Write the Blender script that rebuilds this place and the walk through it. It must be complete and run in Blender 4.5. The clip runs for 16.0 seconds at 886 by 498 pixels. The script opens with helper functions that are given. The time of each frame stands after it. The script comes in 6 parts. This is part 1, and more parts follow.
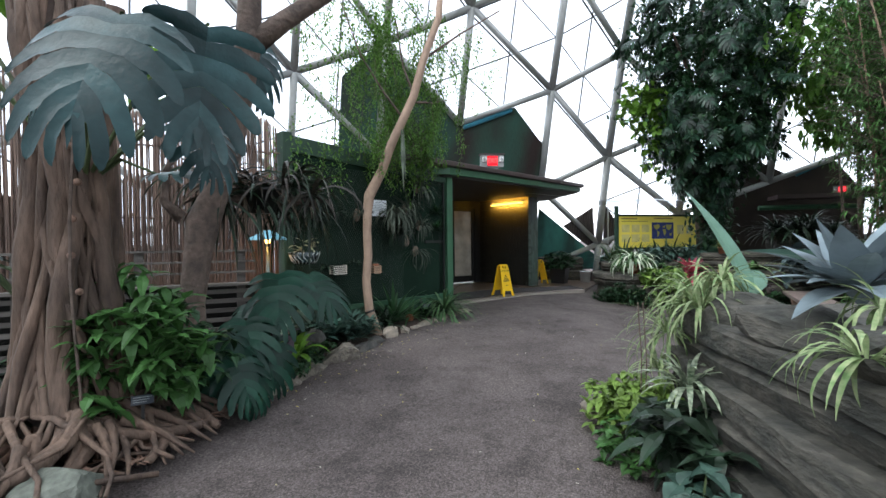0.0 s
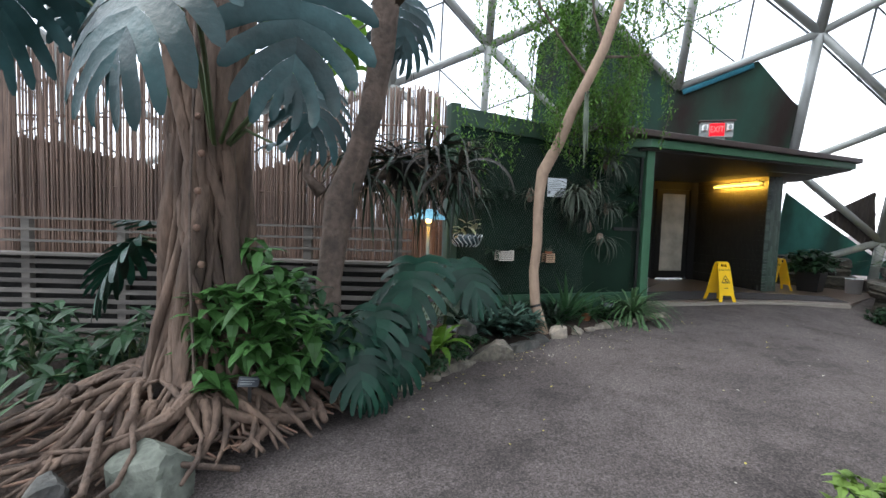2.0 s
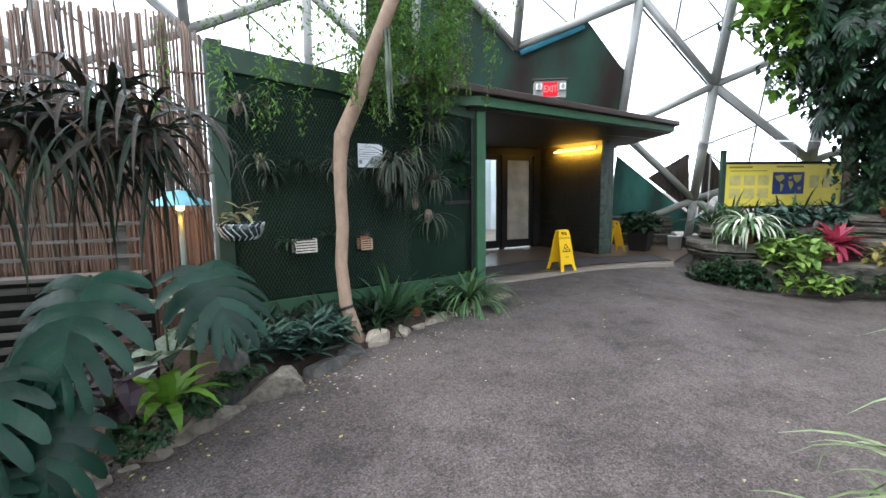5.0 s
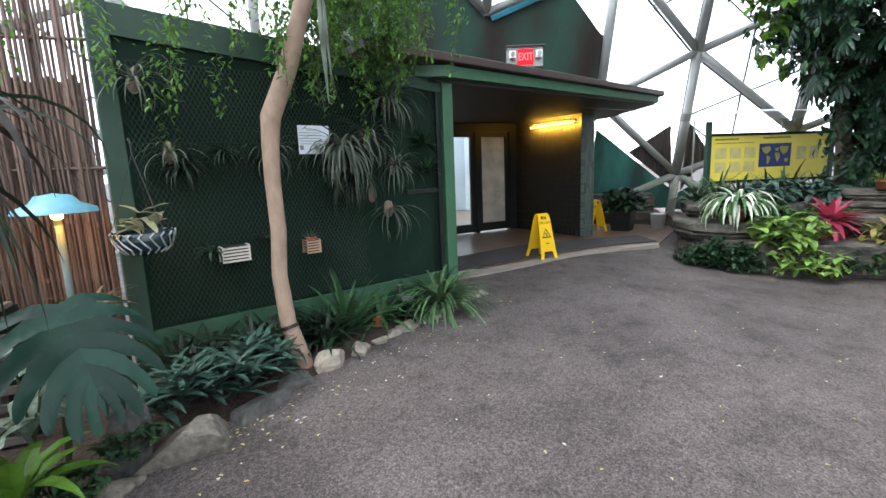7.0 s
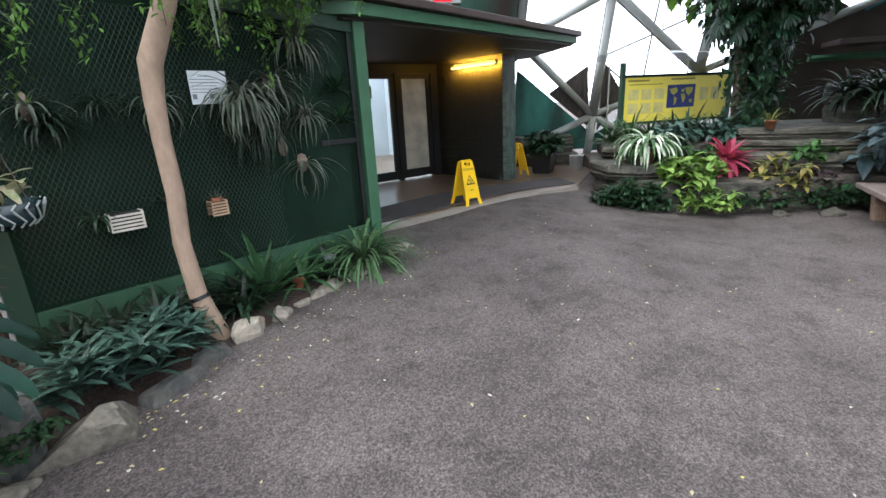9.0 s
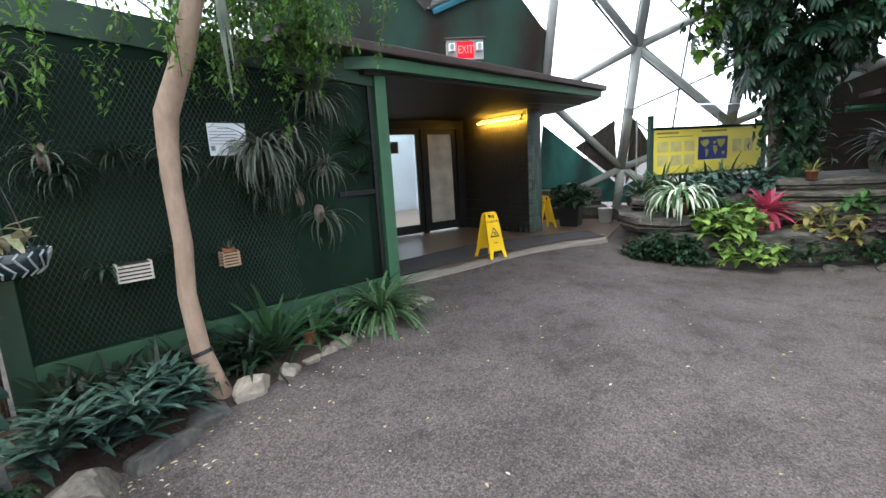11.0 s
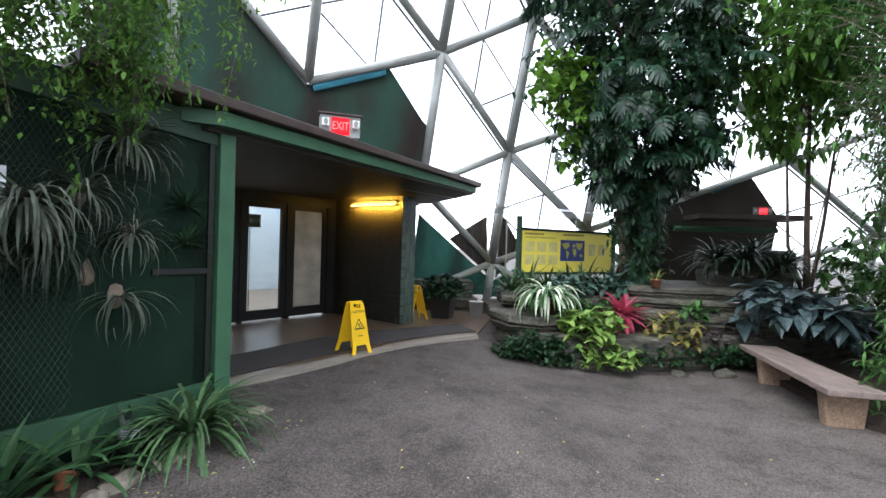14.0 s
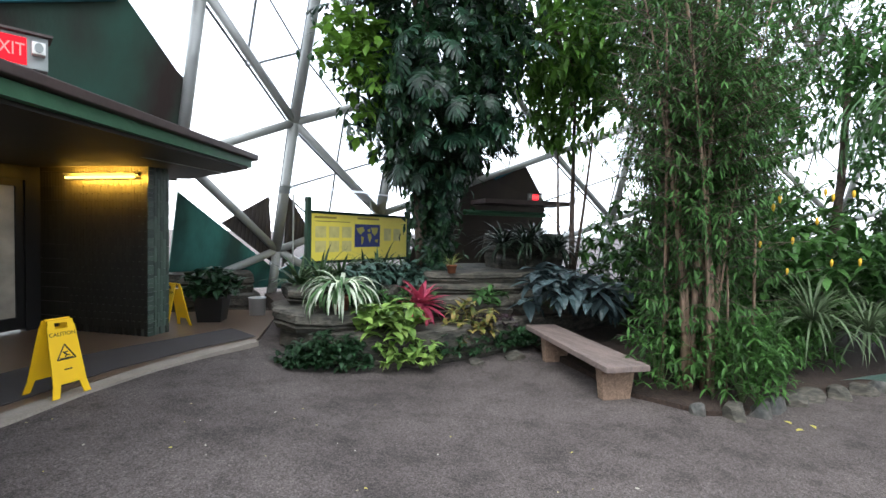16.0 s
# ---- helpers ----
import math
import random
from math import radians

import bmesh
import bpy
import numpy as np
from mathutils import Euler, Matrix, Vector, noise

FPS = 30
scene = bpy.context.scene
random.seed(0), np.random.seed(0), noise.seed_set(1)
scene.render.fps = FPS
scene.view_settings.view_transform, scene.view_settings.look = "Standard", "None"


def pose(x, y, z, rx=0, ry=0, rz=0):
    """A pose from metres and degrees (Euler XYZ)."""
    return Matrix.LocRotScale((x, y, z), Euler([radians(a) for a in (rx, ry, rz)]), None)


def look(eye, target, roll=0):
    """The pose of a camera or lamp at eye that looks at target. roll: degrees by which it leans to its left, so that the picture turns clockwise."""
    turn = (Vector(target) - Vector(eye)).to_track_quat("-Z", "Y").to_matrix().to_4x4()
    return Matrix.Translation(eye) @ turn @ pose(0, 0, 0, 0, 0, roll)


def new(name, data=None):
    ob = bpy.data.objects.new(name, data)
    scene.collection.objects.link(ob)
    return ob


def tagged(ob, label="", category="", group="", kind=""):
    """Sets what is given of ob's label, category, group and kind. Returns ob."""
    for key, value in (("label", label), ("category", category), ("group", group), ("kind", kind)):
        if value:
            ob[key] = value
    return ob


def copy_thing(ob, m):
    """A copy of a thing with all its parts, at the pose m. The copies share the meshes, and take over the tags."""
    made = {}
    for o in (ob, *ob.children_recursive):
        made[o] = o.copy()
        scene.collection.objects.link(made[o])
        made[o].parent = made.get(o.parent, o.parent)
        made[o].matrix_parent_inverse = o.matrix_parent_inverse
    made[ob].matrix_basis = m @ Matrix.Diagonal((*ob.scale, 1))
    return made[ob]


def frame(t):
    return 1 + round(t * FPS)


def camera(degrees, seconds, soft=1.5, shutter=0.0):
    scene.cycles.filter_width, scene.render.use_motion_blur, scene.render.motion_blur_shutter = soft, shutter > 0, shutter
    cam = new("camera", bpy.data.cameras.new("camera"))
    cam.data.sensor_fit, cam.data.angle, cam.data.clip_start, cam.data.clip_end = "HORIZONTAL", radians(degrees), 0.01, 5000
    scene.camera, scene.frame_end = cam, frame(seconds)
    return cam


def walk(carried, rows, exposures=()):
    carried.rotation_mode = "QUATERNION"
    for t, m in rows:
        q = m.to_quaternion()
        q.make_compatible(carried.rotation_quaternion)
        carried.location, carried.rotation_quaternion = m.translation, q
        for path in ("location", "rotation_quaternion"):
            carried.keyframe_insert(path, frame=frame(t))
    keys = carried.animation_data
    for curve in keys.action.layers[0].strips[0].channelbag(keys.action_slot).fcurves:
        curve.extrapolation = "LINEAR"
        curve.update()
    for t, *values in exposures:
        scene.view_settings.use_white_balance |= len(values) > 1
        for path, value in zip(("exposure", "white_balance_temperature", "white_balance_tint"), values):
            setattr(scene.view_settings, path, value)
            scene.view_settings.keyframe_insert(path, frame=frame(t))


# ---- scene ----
cam = camera(87.2, 16.0)
PATH = [
    (0, (1.505, 1.709, 1.177), (1.127, 3.672, 1.143), -0.6),
    (0.5, (1.482, 1.919, 1.213), (0.714, 3.764, 1.135), 0.2),
    (1, (1.482, 2.073, 1.22), (0.388, 3.746, 1.153), 1.4),
    (1.5, (1.59, 2.284, 1.233), (0.421, 3.904, 1.139), 1.8),
    (2, (1.604, 2.544, 1.203), (0.442, 4.167, 1.081), 1.9),
    (2.5, (1.512, 2.738, 1.229), (0.35, 4.358, 1.074), 1.8),
    (3, (1.511, 2.96, 1.207), (0.383, 4.6, 1.011), 1.3),
    (3.5, (1.571, 3.198, 1.218), (0.555, 4.907, 0.998), 0.9),
    (4, (1.511, 3.456, 1.209), (0.644, 5.247, 1.011), 1.2),
    (4.5, (1.539, 3.651, 1.25), (0.753, 5.478, 1.042), 0.1),
    (5, (1.629, 3.884, 1.275), (0.951, 5.75, 1.038), -0.7),
    (5.2, (1.644, 3.957, 1.259), (1.018, 5.84, 1.003), -1.3),
    (7.3, (1.5, 4.659, 1.384), (0.929, 6.544, 1.04), -2.5),
    (7.5, (1.493, 4.689, 1.366), (0.958, 6.584, 1.015), -3.1),
    (8, (1.557, 4.743, 1.422), (1.103, 6.64, 0.98), -3.6),
    (8.5, (1.503, 4.762, 1.439), (1.167, 6.653, 0.88), -3.0),
    (8.7, (1.523, 4.708, 1.444), (1.233, 6.594, 0.843), -3.0),
    (10.8, (1.585, 4.91, 1.377), (1.234, 6.85, 1.04), -2.9),
    (11, (1.597, 4.924, 1.379), (1.186, 6.849, 1.023), -3.4),
    (11.5, (1.62, 4.951, 1.357), (1.15, 6.855, 0.963), -3.6),
    (12, (1.554, 5.017, 1.339), (1.154, 6.934, 0.929), -3.0),
    (12.5, (1.512, 5.053, 1.413), (1.177, 7.017, 1.24), -1.9),
    (13, (1.545, 5.224, 1.446), (1.265, 7.203, 1.383), -0.9),
    (13.5, (1.592, 5.328, 1.449), (1.454, 7.323, 1.415), 0.2),
    (14, (1.638, 5.531, 1.405), (1.758, 7.527, 1.395), 1.7),
    (14.5, (1.636, 5.736, 1.446), (2.116, 7.677, 1.477), 3.1),
    (15, (1.771, 5.954, 1.429), (2.535, 7.8, 1.517), 3.0),
    (15.5, (1.906, 6.189, 1.425), (2.742, 8.006, 1.421), 2.6),
    (16, (1.902, 6.45, 1.481), (2.857, 8.206, 1.413), 1.2),
]
EXPOSURES = [(0.0, 1.95), (1.5, 2.05), (3.5, 2.45), (8.0, 2.58), (13.5, 2.49), (16.0, 2.31)]
walk(cam, [(t, look(eye, target, roll)) for t, eye, target, roll in PATH], EXPOSURES)

# ---- daylight: a bright overcast sky over the glass ----
world = bpy.data.worlds.new("overcast_sky")
scene.world = world
world.use_nodes = True
wn, wl = world.node_tree.nodes, world.node_tree.links
sky = wn.new("ShaderNodeTexSky")
sky.sky_type, sky.sun_disc = "NISHITA", False
sky.sun_elevation, sky.sun_rotation = radians(52), radians(230)
sky.dust_density, sky.air_density = 1.0, 1.0
grey = wn.new("ShaderNodeRGBToBW")
mixed = wn.new("ShaderNodeMix")
mixed.data_type = "RGBA"
mixed.inputs[0].default_value = 0.8
wl.new(sky.outputs[0], grey.inputs[0])
wl.new(sky.outputs[0], mixed.inputs[6])
wl.new(grey.outputs[0], mixed.inputs[7])
cloud_layer = wn.new("ShaderNodeMix")
cloud_layer.data_type = "RGBA"
cloud_layer.inputs[0].default_value = 0.6
cloud_layer.inputs[7].default_value = (6.3, 6.85, 7.7, 1.0)
wl.new(mixed.outputs[2], cloud_layer.inputs[6])
wl.new(cloud_layer.outputs[2], wn["Background"].inputs[0])
wn["Background"].inputs[1].default_value = 0.14
sun = new("sun", bpy.data.lights.new("sun", "SUN"))
sun.data.energy, sun.data.angle, sun.data.color = 0.75, radians(40), (0.96, 1.0, 0.99)
sun.matrix_world = pose(0, 0, 20, 38, 0, -50)


# ---- materials ----
def rgb(c):
    return (c[0], c[1], c[2], 1.0)


def mat(name, color, rough=0.7, metal=0.0, vary=0.25, scale=8.0, bump=0.0, bscale=60.0, other=None, spec=0.5, rnd=0.0, stretch=None, trans=0.0, coat=0.0, fine=0.0):
    """A surface with broad stains, fine grain, relief and, for repeated pieces, its own shade per piece."""
    m = bpy.data.materials.new(name)
    m.use_nodes = True
    n, l = m.node_tree.nodes, m.node_tree.links
    b = n["Principled BSDF"]
    b.inputs["Roughness"].default_value = rough
    b.inputs["Metallic"].default_value = metal
    b.inputs["Specular IOR Level"].default_value = spec
    b.inputs["Coat Weight"].default_value = coat
    tc = n.new("ShaderNodeTexCoord")
    mp = n.new("ShaderNodeMapping")
    l.new(tc.outputs["Object"], mp.inputs[0])
    if stretch:
        mp.inputs["Scale"].default_value = stretch
    big = n.new("ShaderNodeTexNoise")
    big.inputs["Scale"].default_value, big.inputs["Detail"].default_value = scale, 6
    l.new(mp.outputs[0], big.inputs[0])
    ramp = n.new("ShaderNodeMapRange")
    ramp.inputs[1].default_value, ramp.inputs[2].default_value = 0.32, 0.68
    l.new(big.outputs[0], ramp.inputs[0])
    mix = n.new("ShaderNodeMix")
    mix.data_type = "RGBA"
    dark = other if other else tuple(c * (1 - vary) for c in color)
    mix.inputs[6].default_value, mix.inputs[7].default_value = rgb(dark), rgb(color)
    l.new(ramp.outputs[0], mix.inputs[0])
    out = mix.outputs[2]
    if fine > 0:
        sm = n.new("ShaderNodeTexNoise")
        sm.inputs["Scale"].default_value, sm.inputs["Detail"].default_value = bscale, 3
        l.new(mp.outputs[0], sm.inputs[0])
        mr = n.new("ShaderNodeMapRange")
        mr.inputs[1].default_value, mr.inputs[2].default_value = 0.3, 0.7
        mr.inputs[3].default_value, mr.inputs[4].default_value = 1 - fine, 1 + fine
        l.new(sm.outputs[0], mr.inputs[0])
        mu = n.new("ShaderNodeMix")
        mu.data_type, mu.blend_type = "RGBA", "MULTIPLY"
        mu.inputs[0].default_value = 1.0
        l.new(out, mu.inputs[6])
        l.new(mr.outputs[0], mu.inputs[7])
        out = mu.outputs[2]
    if rnd > 0:
        oi = n.new("ShaderNodeObjectInfo")
        ge = n.new("ShaderNodeNewGeometry")
        ad = n.new("ShaderNodeMath")
        ad.operation = "ADD"
        l.new(oi.outputs["Random"], ad.inputs[0])
        l.new(ge.outputs["Random Per Island"], ad.inputs[1])
        fr = n.new("ShaderNodeMath")
        fr.operation = "FRACT"
        l.new(ad.outputs[0], fr.inputs[0])
        hs = n.new("ShaderNodeHueSaturation")
        vr = n.new("ShaderNodeMapRange")
        vr.inputs[3].default_value, vr.inputs[4].default_value = 1 - rnd, 1 + rnd
        l.new(fr.outputs[0], vr.inputs[0])
        l.new(vr.outputs[0], hs.inputs["Value"])
        l.new(out, hs.inputs["Color"])
        out = hs.outputs[0]
    l.new(out, b.inputs["Base Color"])
    if bump > 0:
        bn = n.new("ShaderNodeTexNoise")
        bn.inputs["Scale"].default_value, bn.inputs["Detail"].default_value = bscale, 4
        l.new(mp.outputs[0], bn.inputs[0])
        bp = n.new("ShaderNodeBump")
        bp.inputs["Strength"].default_value, bp.inputs["Distance"].default_value = bump, 0.02
        l.new(bn.outputs[0], bp.inputs["Height"])
        l.new(bp.outputs[0], b.inputs["Normal"])
    if trans > 0:
        tr = n.new("ShaderNodeBsdfTranslucent")
        l.new(out, tr.inputs[0])
        ms = n.new("ShaderNodeMixShader")
        ms.inputs[0].default_value = trans
        l.new(b.outputs[0], ms.inputs[1])
        l.new(tr.outputs[0], ms.inputs[2])
        l.new(ms.outputs[0], n["Material Output"].inputs[0])
    return m


def leafmat(name, color, rough=0.42, rnd=0.4, trans=0.2, other=None, vary=0.4, scale=6.0, spec=0.22):
    return mat(name, color, rough, 0, vary, scale, 0.15, 40, other, spec, rnd, None, trans)


def glow(name, color, strength):
    m = bpy.data.materials.new(name)
    m.use_nodes = True
    n = m.node_tree.nodes
    e = n.new("ShaderNodeEmission")
    e.inputs[0].default_value, e.inputs[1].default_value = rgb(color), strength
    m.node_tree.links.new(e.outputs[0], n["Material Output"].inputs[0])
    return m


def pane(name, tint, gloss, rough=0.03):
    m = bpy.data.materials.new(name)
    m.use_nodes = True
    n, l = m.node_tree.nodes, m.node_tree.links
    t, g, s = n.new("ShaderNodeBsdfTransparent"), n.new("ShaderNodeBsdfGlossy"), n.new("ShaderNodeMixShader")
    t.inputs[0].default_value = rgb(tint)
    g.inputs["Roughness"].default_value = rough
    s.inputs[0].default_value = gloss
    l.new(t.outputs[0], s.inputs[1])
    l.new(g.outputs[0], s.inputs[2])
    l.new(s.outputs[0], n["Material Output"].inputs[0])
    return m


ASPHALT = mat("asphalt", (0.124, 0.104, 0.097), 0.85, 0, 0.3, 0.9, 0.9, 80, (0.078, 0.065, 0.061), 0.2, fine=0.35)


def add_gravel(m):
    """Loose grit, pale chips and damp patches over the asphalt's colour."""
    n, l = m.node_tree.nodes, m.node_tree.links
    b = n["Principled BSDF"]
    src = b.inputs["Base Color"].links[0].from_socket
    tc = n.new("ShaderNodeTexCoord")
    for scale, lo, hi in ((60, 0.80, 1.20), (150, 0.66, 1.34)):
        v = n.new("ShaderNodeTexVoronoi")
        v.inputs["Scale"].default_value = scale
        l.new(tc.outputs["Object"], v.inputs["Vector"])
        bw = n.new("ShaderNodeRGBToBW")
        l.new(v.outputs["Color"], bw.inputs[0])
        mr = n.new("ShaderNodeMapRange")
        mr.inputs[1].default_value, mr.inputs[2].default_value = 0.2, 0.8
        mr.inputs[3].default_value, mr.inputs[4].default_value = lo, hi
        l.new(bw.outputs[0], mr.inputs[0])
        mu = n.new("ShaderNodeMix")
        mu.data_type, mu.blend_type = "RGBA", "MULTIPLY"
        mu.inputs[0].default_value = 1.0
        l.new(src, mu.inputs[6])
        l.new(mr.outputs[0], mu.inputs[7])
        src = mu.outputs[2]
    damp = n.new("ShaderNodeTexNoise")
    damp.inputs["Scale"].default_value, damp.inputs["Detail"].default_value = 3.0, 10
    damp.inputs["Roughness"].default_value = 0.7
    l.new(tc.outputs["Object"], damp.inputs[0])
    mr = n.new("ShaderNodeMapRange")
    mr.inputs[1].default_value, mr.inputs[2].default_value = 0.36, 0.52
    mr.inputs[3].default_value, mr.inputs[4].default_value = 0.68, 1.03
    l.new(damp.outputs[0], mr.inputs[0])
    mu = n.new("ShaderNodeMix")
    mu.data_type, mu.blend_type = "RGBA", "MULTIPLY"
    mu.inputs[0].default_value = 1.0
    l.new(src, mu.inputs[6])
    l.new(mr.outputs[0], mu.inputs[7])
    l.new(mu.outputs[2], b.inputs["Base Color"])


add_gravel(ASPHALT)
SOIL = mat("soil", (0.045, 0.027, 0.019), 0.95, 0, 0.4, 9, 0.9, 45, fine=0.4)
GREENDARK = mat("dark_green_board_paint", (0.015, 0.048, 0.026), 0.6, 0, 0.3, 6, 0.1, 40)
GREENMID = mat("mid_green_board_paint", (0.024, 0.080, 0.040), 0.6, 0, 0.3, 6, 0.1, 40)
GREENWALL = mat("dark_green_paint", (0.0065, 0.021, 0.012), 0.75, 0, 0.35, 3, 0.1, 30, None, 0.15)
GREENTRIM = mat("green_trim_paint", (0.036, 0.112, 0.056), 0.55, 0, 0.2, 6, 0.1, 40)
BROWNROOF = mat("brown_roof_edge", (0.055, 0.034, 0.03), 0.55, 0, 0.3, 6, 0.1, 30)
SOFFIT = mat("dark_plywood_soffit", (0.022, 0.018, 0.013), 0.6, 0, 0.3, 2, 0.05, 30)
STRUT = mat("grey_painted_steel", (0.40, 0.41, 0.40), 0.5, 0.2, 0.25, 2, 0.1, 30, (0.29, 0.30, 0.28))
GLAZEBAR = mat("dark_grey_glazing_bar", (0.13, 0.14, 0.145), 0.5, 0.2, 0.25, 2)
DARKPANEL = mat("mossy_dark_panel", (0.026, 0.080, 0.056), 0.8, 0, 0.5, 1.1, 0.3, 20, (0.026, 0.015, 0.012), stretch=(1, 1, 0.25))
TEAL = mat("weathered_teal_paint", (0.05, 0.22, 0.19), 0.6, 0, 0.4, 2.0, 0.2, 25, (0.02, 0.06, 0.05), stretch=(1, 1, 0.3))
BROWNPANEL = mat("grey_brown_corrugated", (0.075, 0.062, 0.058), 0.7, 0, 0.3, 2, 0.2, 30)
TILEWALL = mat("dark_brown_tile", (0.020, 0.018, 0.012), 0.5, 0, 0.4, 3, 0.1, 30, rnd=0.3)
TILEGREEN = mat("grey_green_glazed_brick", (0.095, 0.135, 0.108), 0.35, 0, 0.4, 4, 0.1, 30, (0.045, 0.065, 0.052), rnd=0.35)
MORTAR = mat("pale_mortar", (0.12, 0.13, 0.11), 0.9, 0, 0.3, 10)
TERRAZZO = mat("tan_terrazzo", (0.150, 0.102, 0.070), 0.28, 0, 0.15, 4, 0.0, 80, spec=0.32, fine=0.12)
MATRUBBER = mat("dark_grey_entrance_mat", (0.045, 0.038, 0.038), 0.9, 0, 0.2, 4, 0.4, 200)
CONCRETE = mat("pale_concrete", (0.30, 0.26, 0.22), 0.85, 0, 0.25, 3, 0.2, 60, fine=0.15)
YELLOW = mat("yellow_plastic", (0.85, 0.52, 0.01), 0.4, 0, 0.08, 5)
BLACK = mat("black_paint", (0.008, 0.008, 0.008), 0.45, 0, 0.2, 5)
ROCK = mat("grey_layered_rock", (0.095, 0.084, 0.066), 0.9, 0, 0.5, 3.5, 1.0, 14, (0.022, 0.022, 0.017), stretch=(1, 1, 3), fine=0.3)
STONE = mat("pale_stone", (0.28, 0.235, 0.185), 0.9, 0, 0.4, 7, 0.6, 25, (0.19, 0.17, 0.14), rnd=0.3, fine=0.2)


# ---- mesh helpers ----
class Shape:
    """Collects vertices and faces of one mesh."""

    def __init__(self):
        self.v, self.f = [], []

    def add(self, verts, faces):
        k = len(self.v)
        self.v.extend([tuple(p) for p in verts])
        self.f.extend([tuple(i + k for i in q) for q in faces])
        return self

    def box(self, lo, hi, m=None):
        (a, b, c), (d, e, f) = lo, hi
        p = [(a, b, c), (d, b, c), (d, e, c), (a, e, c), (a, b, f), (d, b, f), (d, e, f), (a, e, f)]
        if m is not None:
            p = [tuple(m @ Vector(q)) for q in p]
        return self.add(p, [(0, 3, 2, 1), (4, 5, 6, 7), (0, 1, 5, 4), (1, 2, 6, 5), (2, 3, 7, 6), (3, 0, 4, 7)])

    def slab(self, pts, z0, z1):
        """An upright prism over a plan; z0 and z1 are numbers or functions of x and y."""
        g = lambda z, x, y: z(x, y) if callable(z) else z
        n = len(pts)
        p = [(x, y, g(z0, x, y)) for x, y in pts] + [(x, y, g(z1, x, y)) for x, y in pts]
        fs = [tuple(range(n))[::-1], tuple(range(n, 2 * n))] + [(i, (i + 1) % n, n + (i + 1) % n, n + i) for i in range(n)]
        return self.add(p, fs)

    def tube(self, pts, radii, sides=8, caps=True, wob=0.0, rng=None):
        pts = [Vector(p) for p in pts]
        if not isinstance(radii, (list, tuple)):
            radii = [radii] * len(pts)
        ring, faces, up = [], [], None
        for i, p in enumerate(pts):
            d = (pts[min(i + 1, len(pts) - 1)] - pts[max(i - 1, 0)]).normalized()
            if up is None:
                up = Vector((0, 0, 1)) if abs(d.z) < 0.9 else Vector((1, 0, 0))
            side = d.cross(up).normalized()
            up = side.cross(d).normalized()
            for k in range(sides):
                a = 2 * math.pi * k / sides
                r = radii[i] * (1 + (wob * (rng.random() - 0.5) if rng else 0))
                ring.append(p + (side * math.cos(a) + up * math.sin(a)) * r)
            if i:
                for k in range(sides):
                    a, b = (i - 1) * sides + k, (i - 1) * sides + (k + 1) % sides
                    faces.append((a, b, b + sides, a + sides))
        if caps:
            faces.append(tuple(range(sides))[::-1])
            faces.append(tuple(range(len(ring) - sides, len(ring))))
        return self.add(ring, faces)

    def lathe(self, prof, sides=20, at=(0, 0, 0)):
        p, f = [], []
        for i, (r, z) in enumerate(prof):
            for k in range(sides):
                a = 2 * math.pi * k / sides
                p.append((at[0] + r * math.cos(a), at[1] + r * math.sin(a), at[2] + z))
            if i:
                for k in range(sides):
                    a, b = (i - 1) * sides + k, (i - 1) * sides + (k + 1) % sides
                    f.append((a, b, b + sides, a + sides))
        return self.add(p, f)

    def mesh(self, name, material, smooth=False):
        me = bpy.data.meshes.new(name)
        me.from_pydata(self.v, [], self.f)
        me.materials.append(material)
        if smooth:
            me.polygons.foreach_set("use_smooth", [True] * len(me.polygons))
        me.update()
        return me


SITE = Vector((0.0, 0.0, 0.0))   # where the bed now being set out has its own origin


def part(name, shape, material, parent=None, label="", smooth=False):
    ob = new(name, shape.mesh(name, material, smooth))
    if parent is not None:
        ob.parent = parent
    else:
        ob.location = SITE
    if label:
        ob["label"] = label
    return ob


def thing(name, m, label, category, group="", kind=""):
    ob = new(name)
    ob.empty_display_size = 0.1
    ob.matrix_world = Matrix.Translation(SITE) @ m
    return tagged(ob, label, category, group, kind)


def bevel(ob, width=0.01, segments=2):
    b = ob.modifiers.new("bevel", "BEVEL")
    b.width, b.segments, b.limit_method = width, segments, "ANGLE"
    return ob


def smooth01(t):
    t = max(0.0, min(1.0, t))
    return t * t * (3 - 2 * t)


def gz(x, y):
    """Height of the ground: level by the building, falling gently towards the bench."""
    return -0.02 - 0.27 * smooth01((x - 1.5) / 2.9) * (1 - smooth01((y - 11.2) / 3.3)) - 0.09 * smooth01((9 - y) / 4)



# ---- ground ----
def build_ground():
    s = Shape()
    xs = [-400, -120, -40, -25, -15, -10, -7] + [-5 + 0.5 * i for i in range(39)] + [16, 20, 28, 45, 120, 400]
    ys = [-400, -120, -40, -25, -14, -8, -5] + [-3 + 0.5 * i for i in range(43)] + [20, 24, 30, 45, 120, 400]
    v = [(x, y, gz(x, y)) for y in ys for x in xs]
    n = len(xs)
    s.add(v, [(j * n + i, j * n + i + 1, (j + 1) * n + i + 1, (j + 1) * n + i) for j in range(len(ys) - 1) for i in range(n - 1)])
    return tagged(part("ground", s, ASPHALT, smooth=True), "worn dark brown-grey asphalt path with fallen leaves", "path", kind="structure")


build_ground()

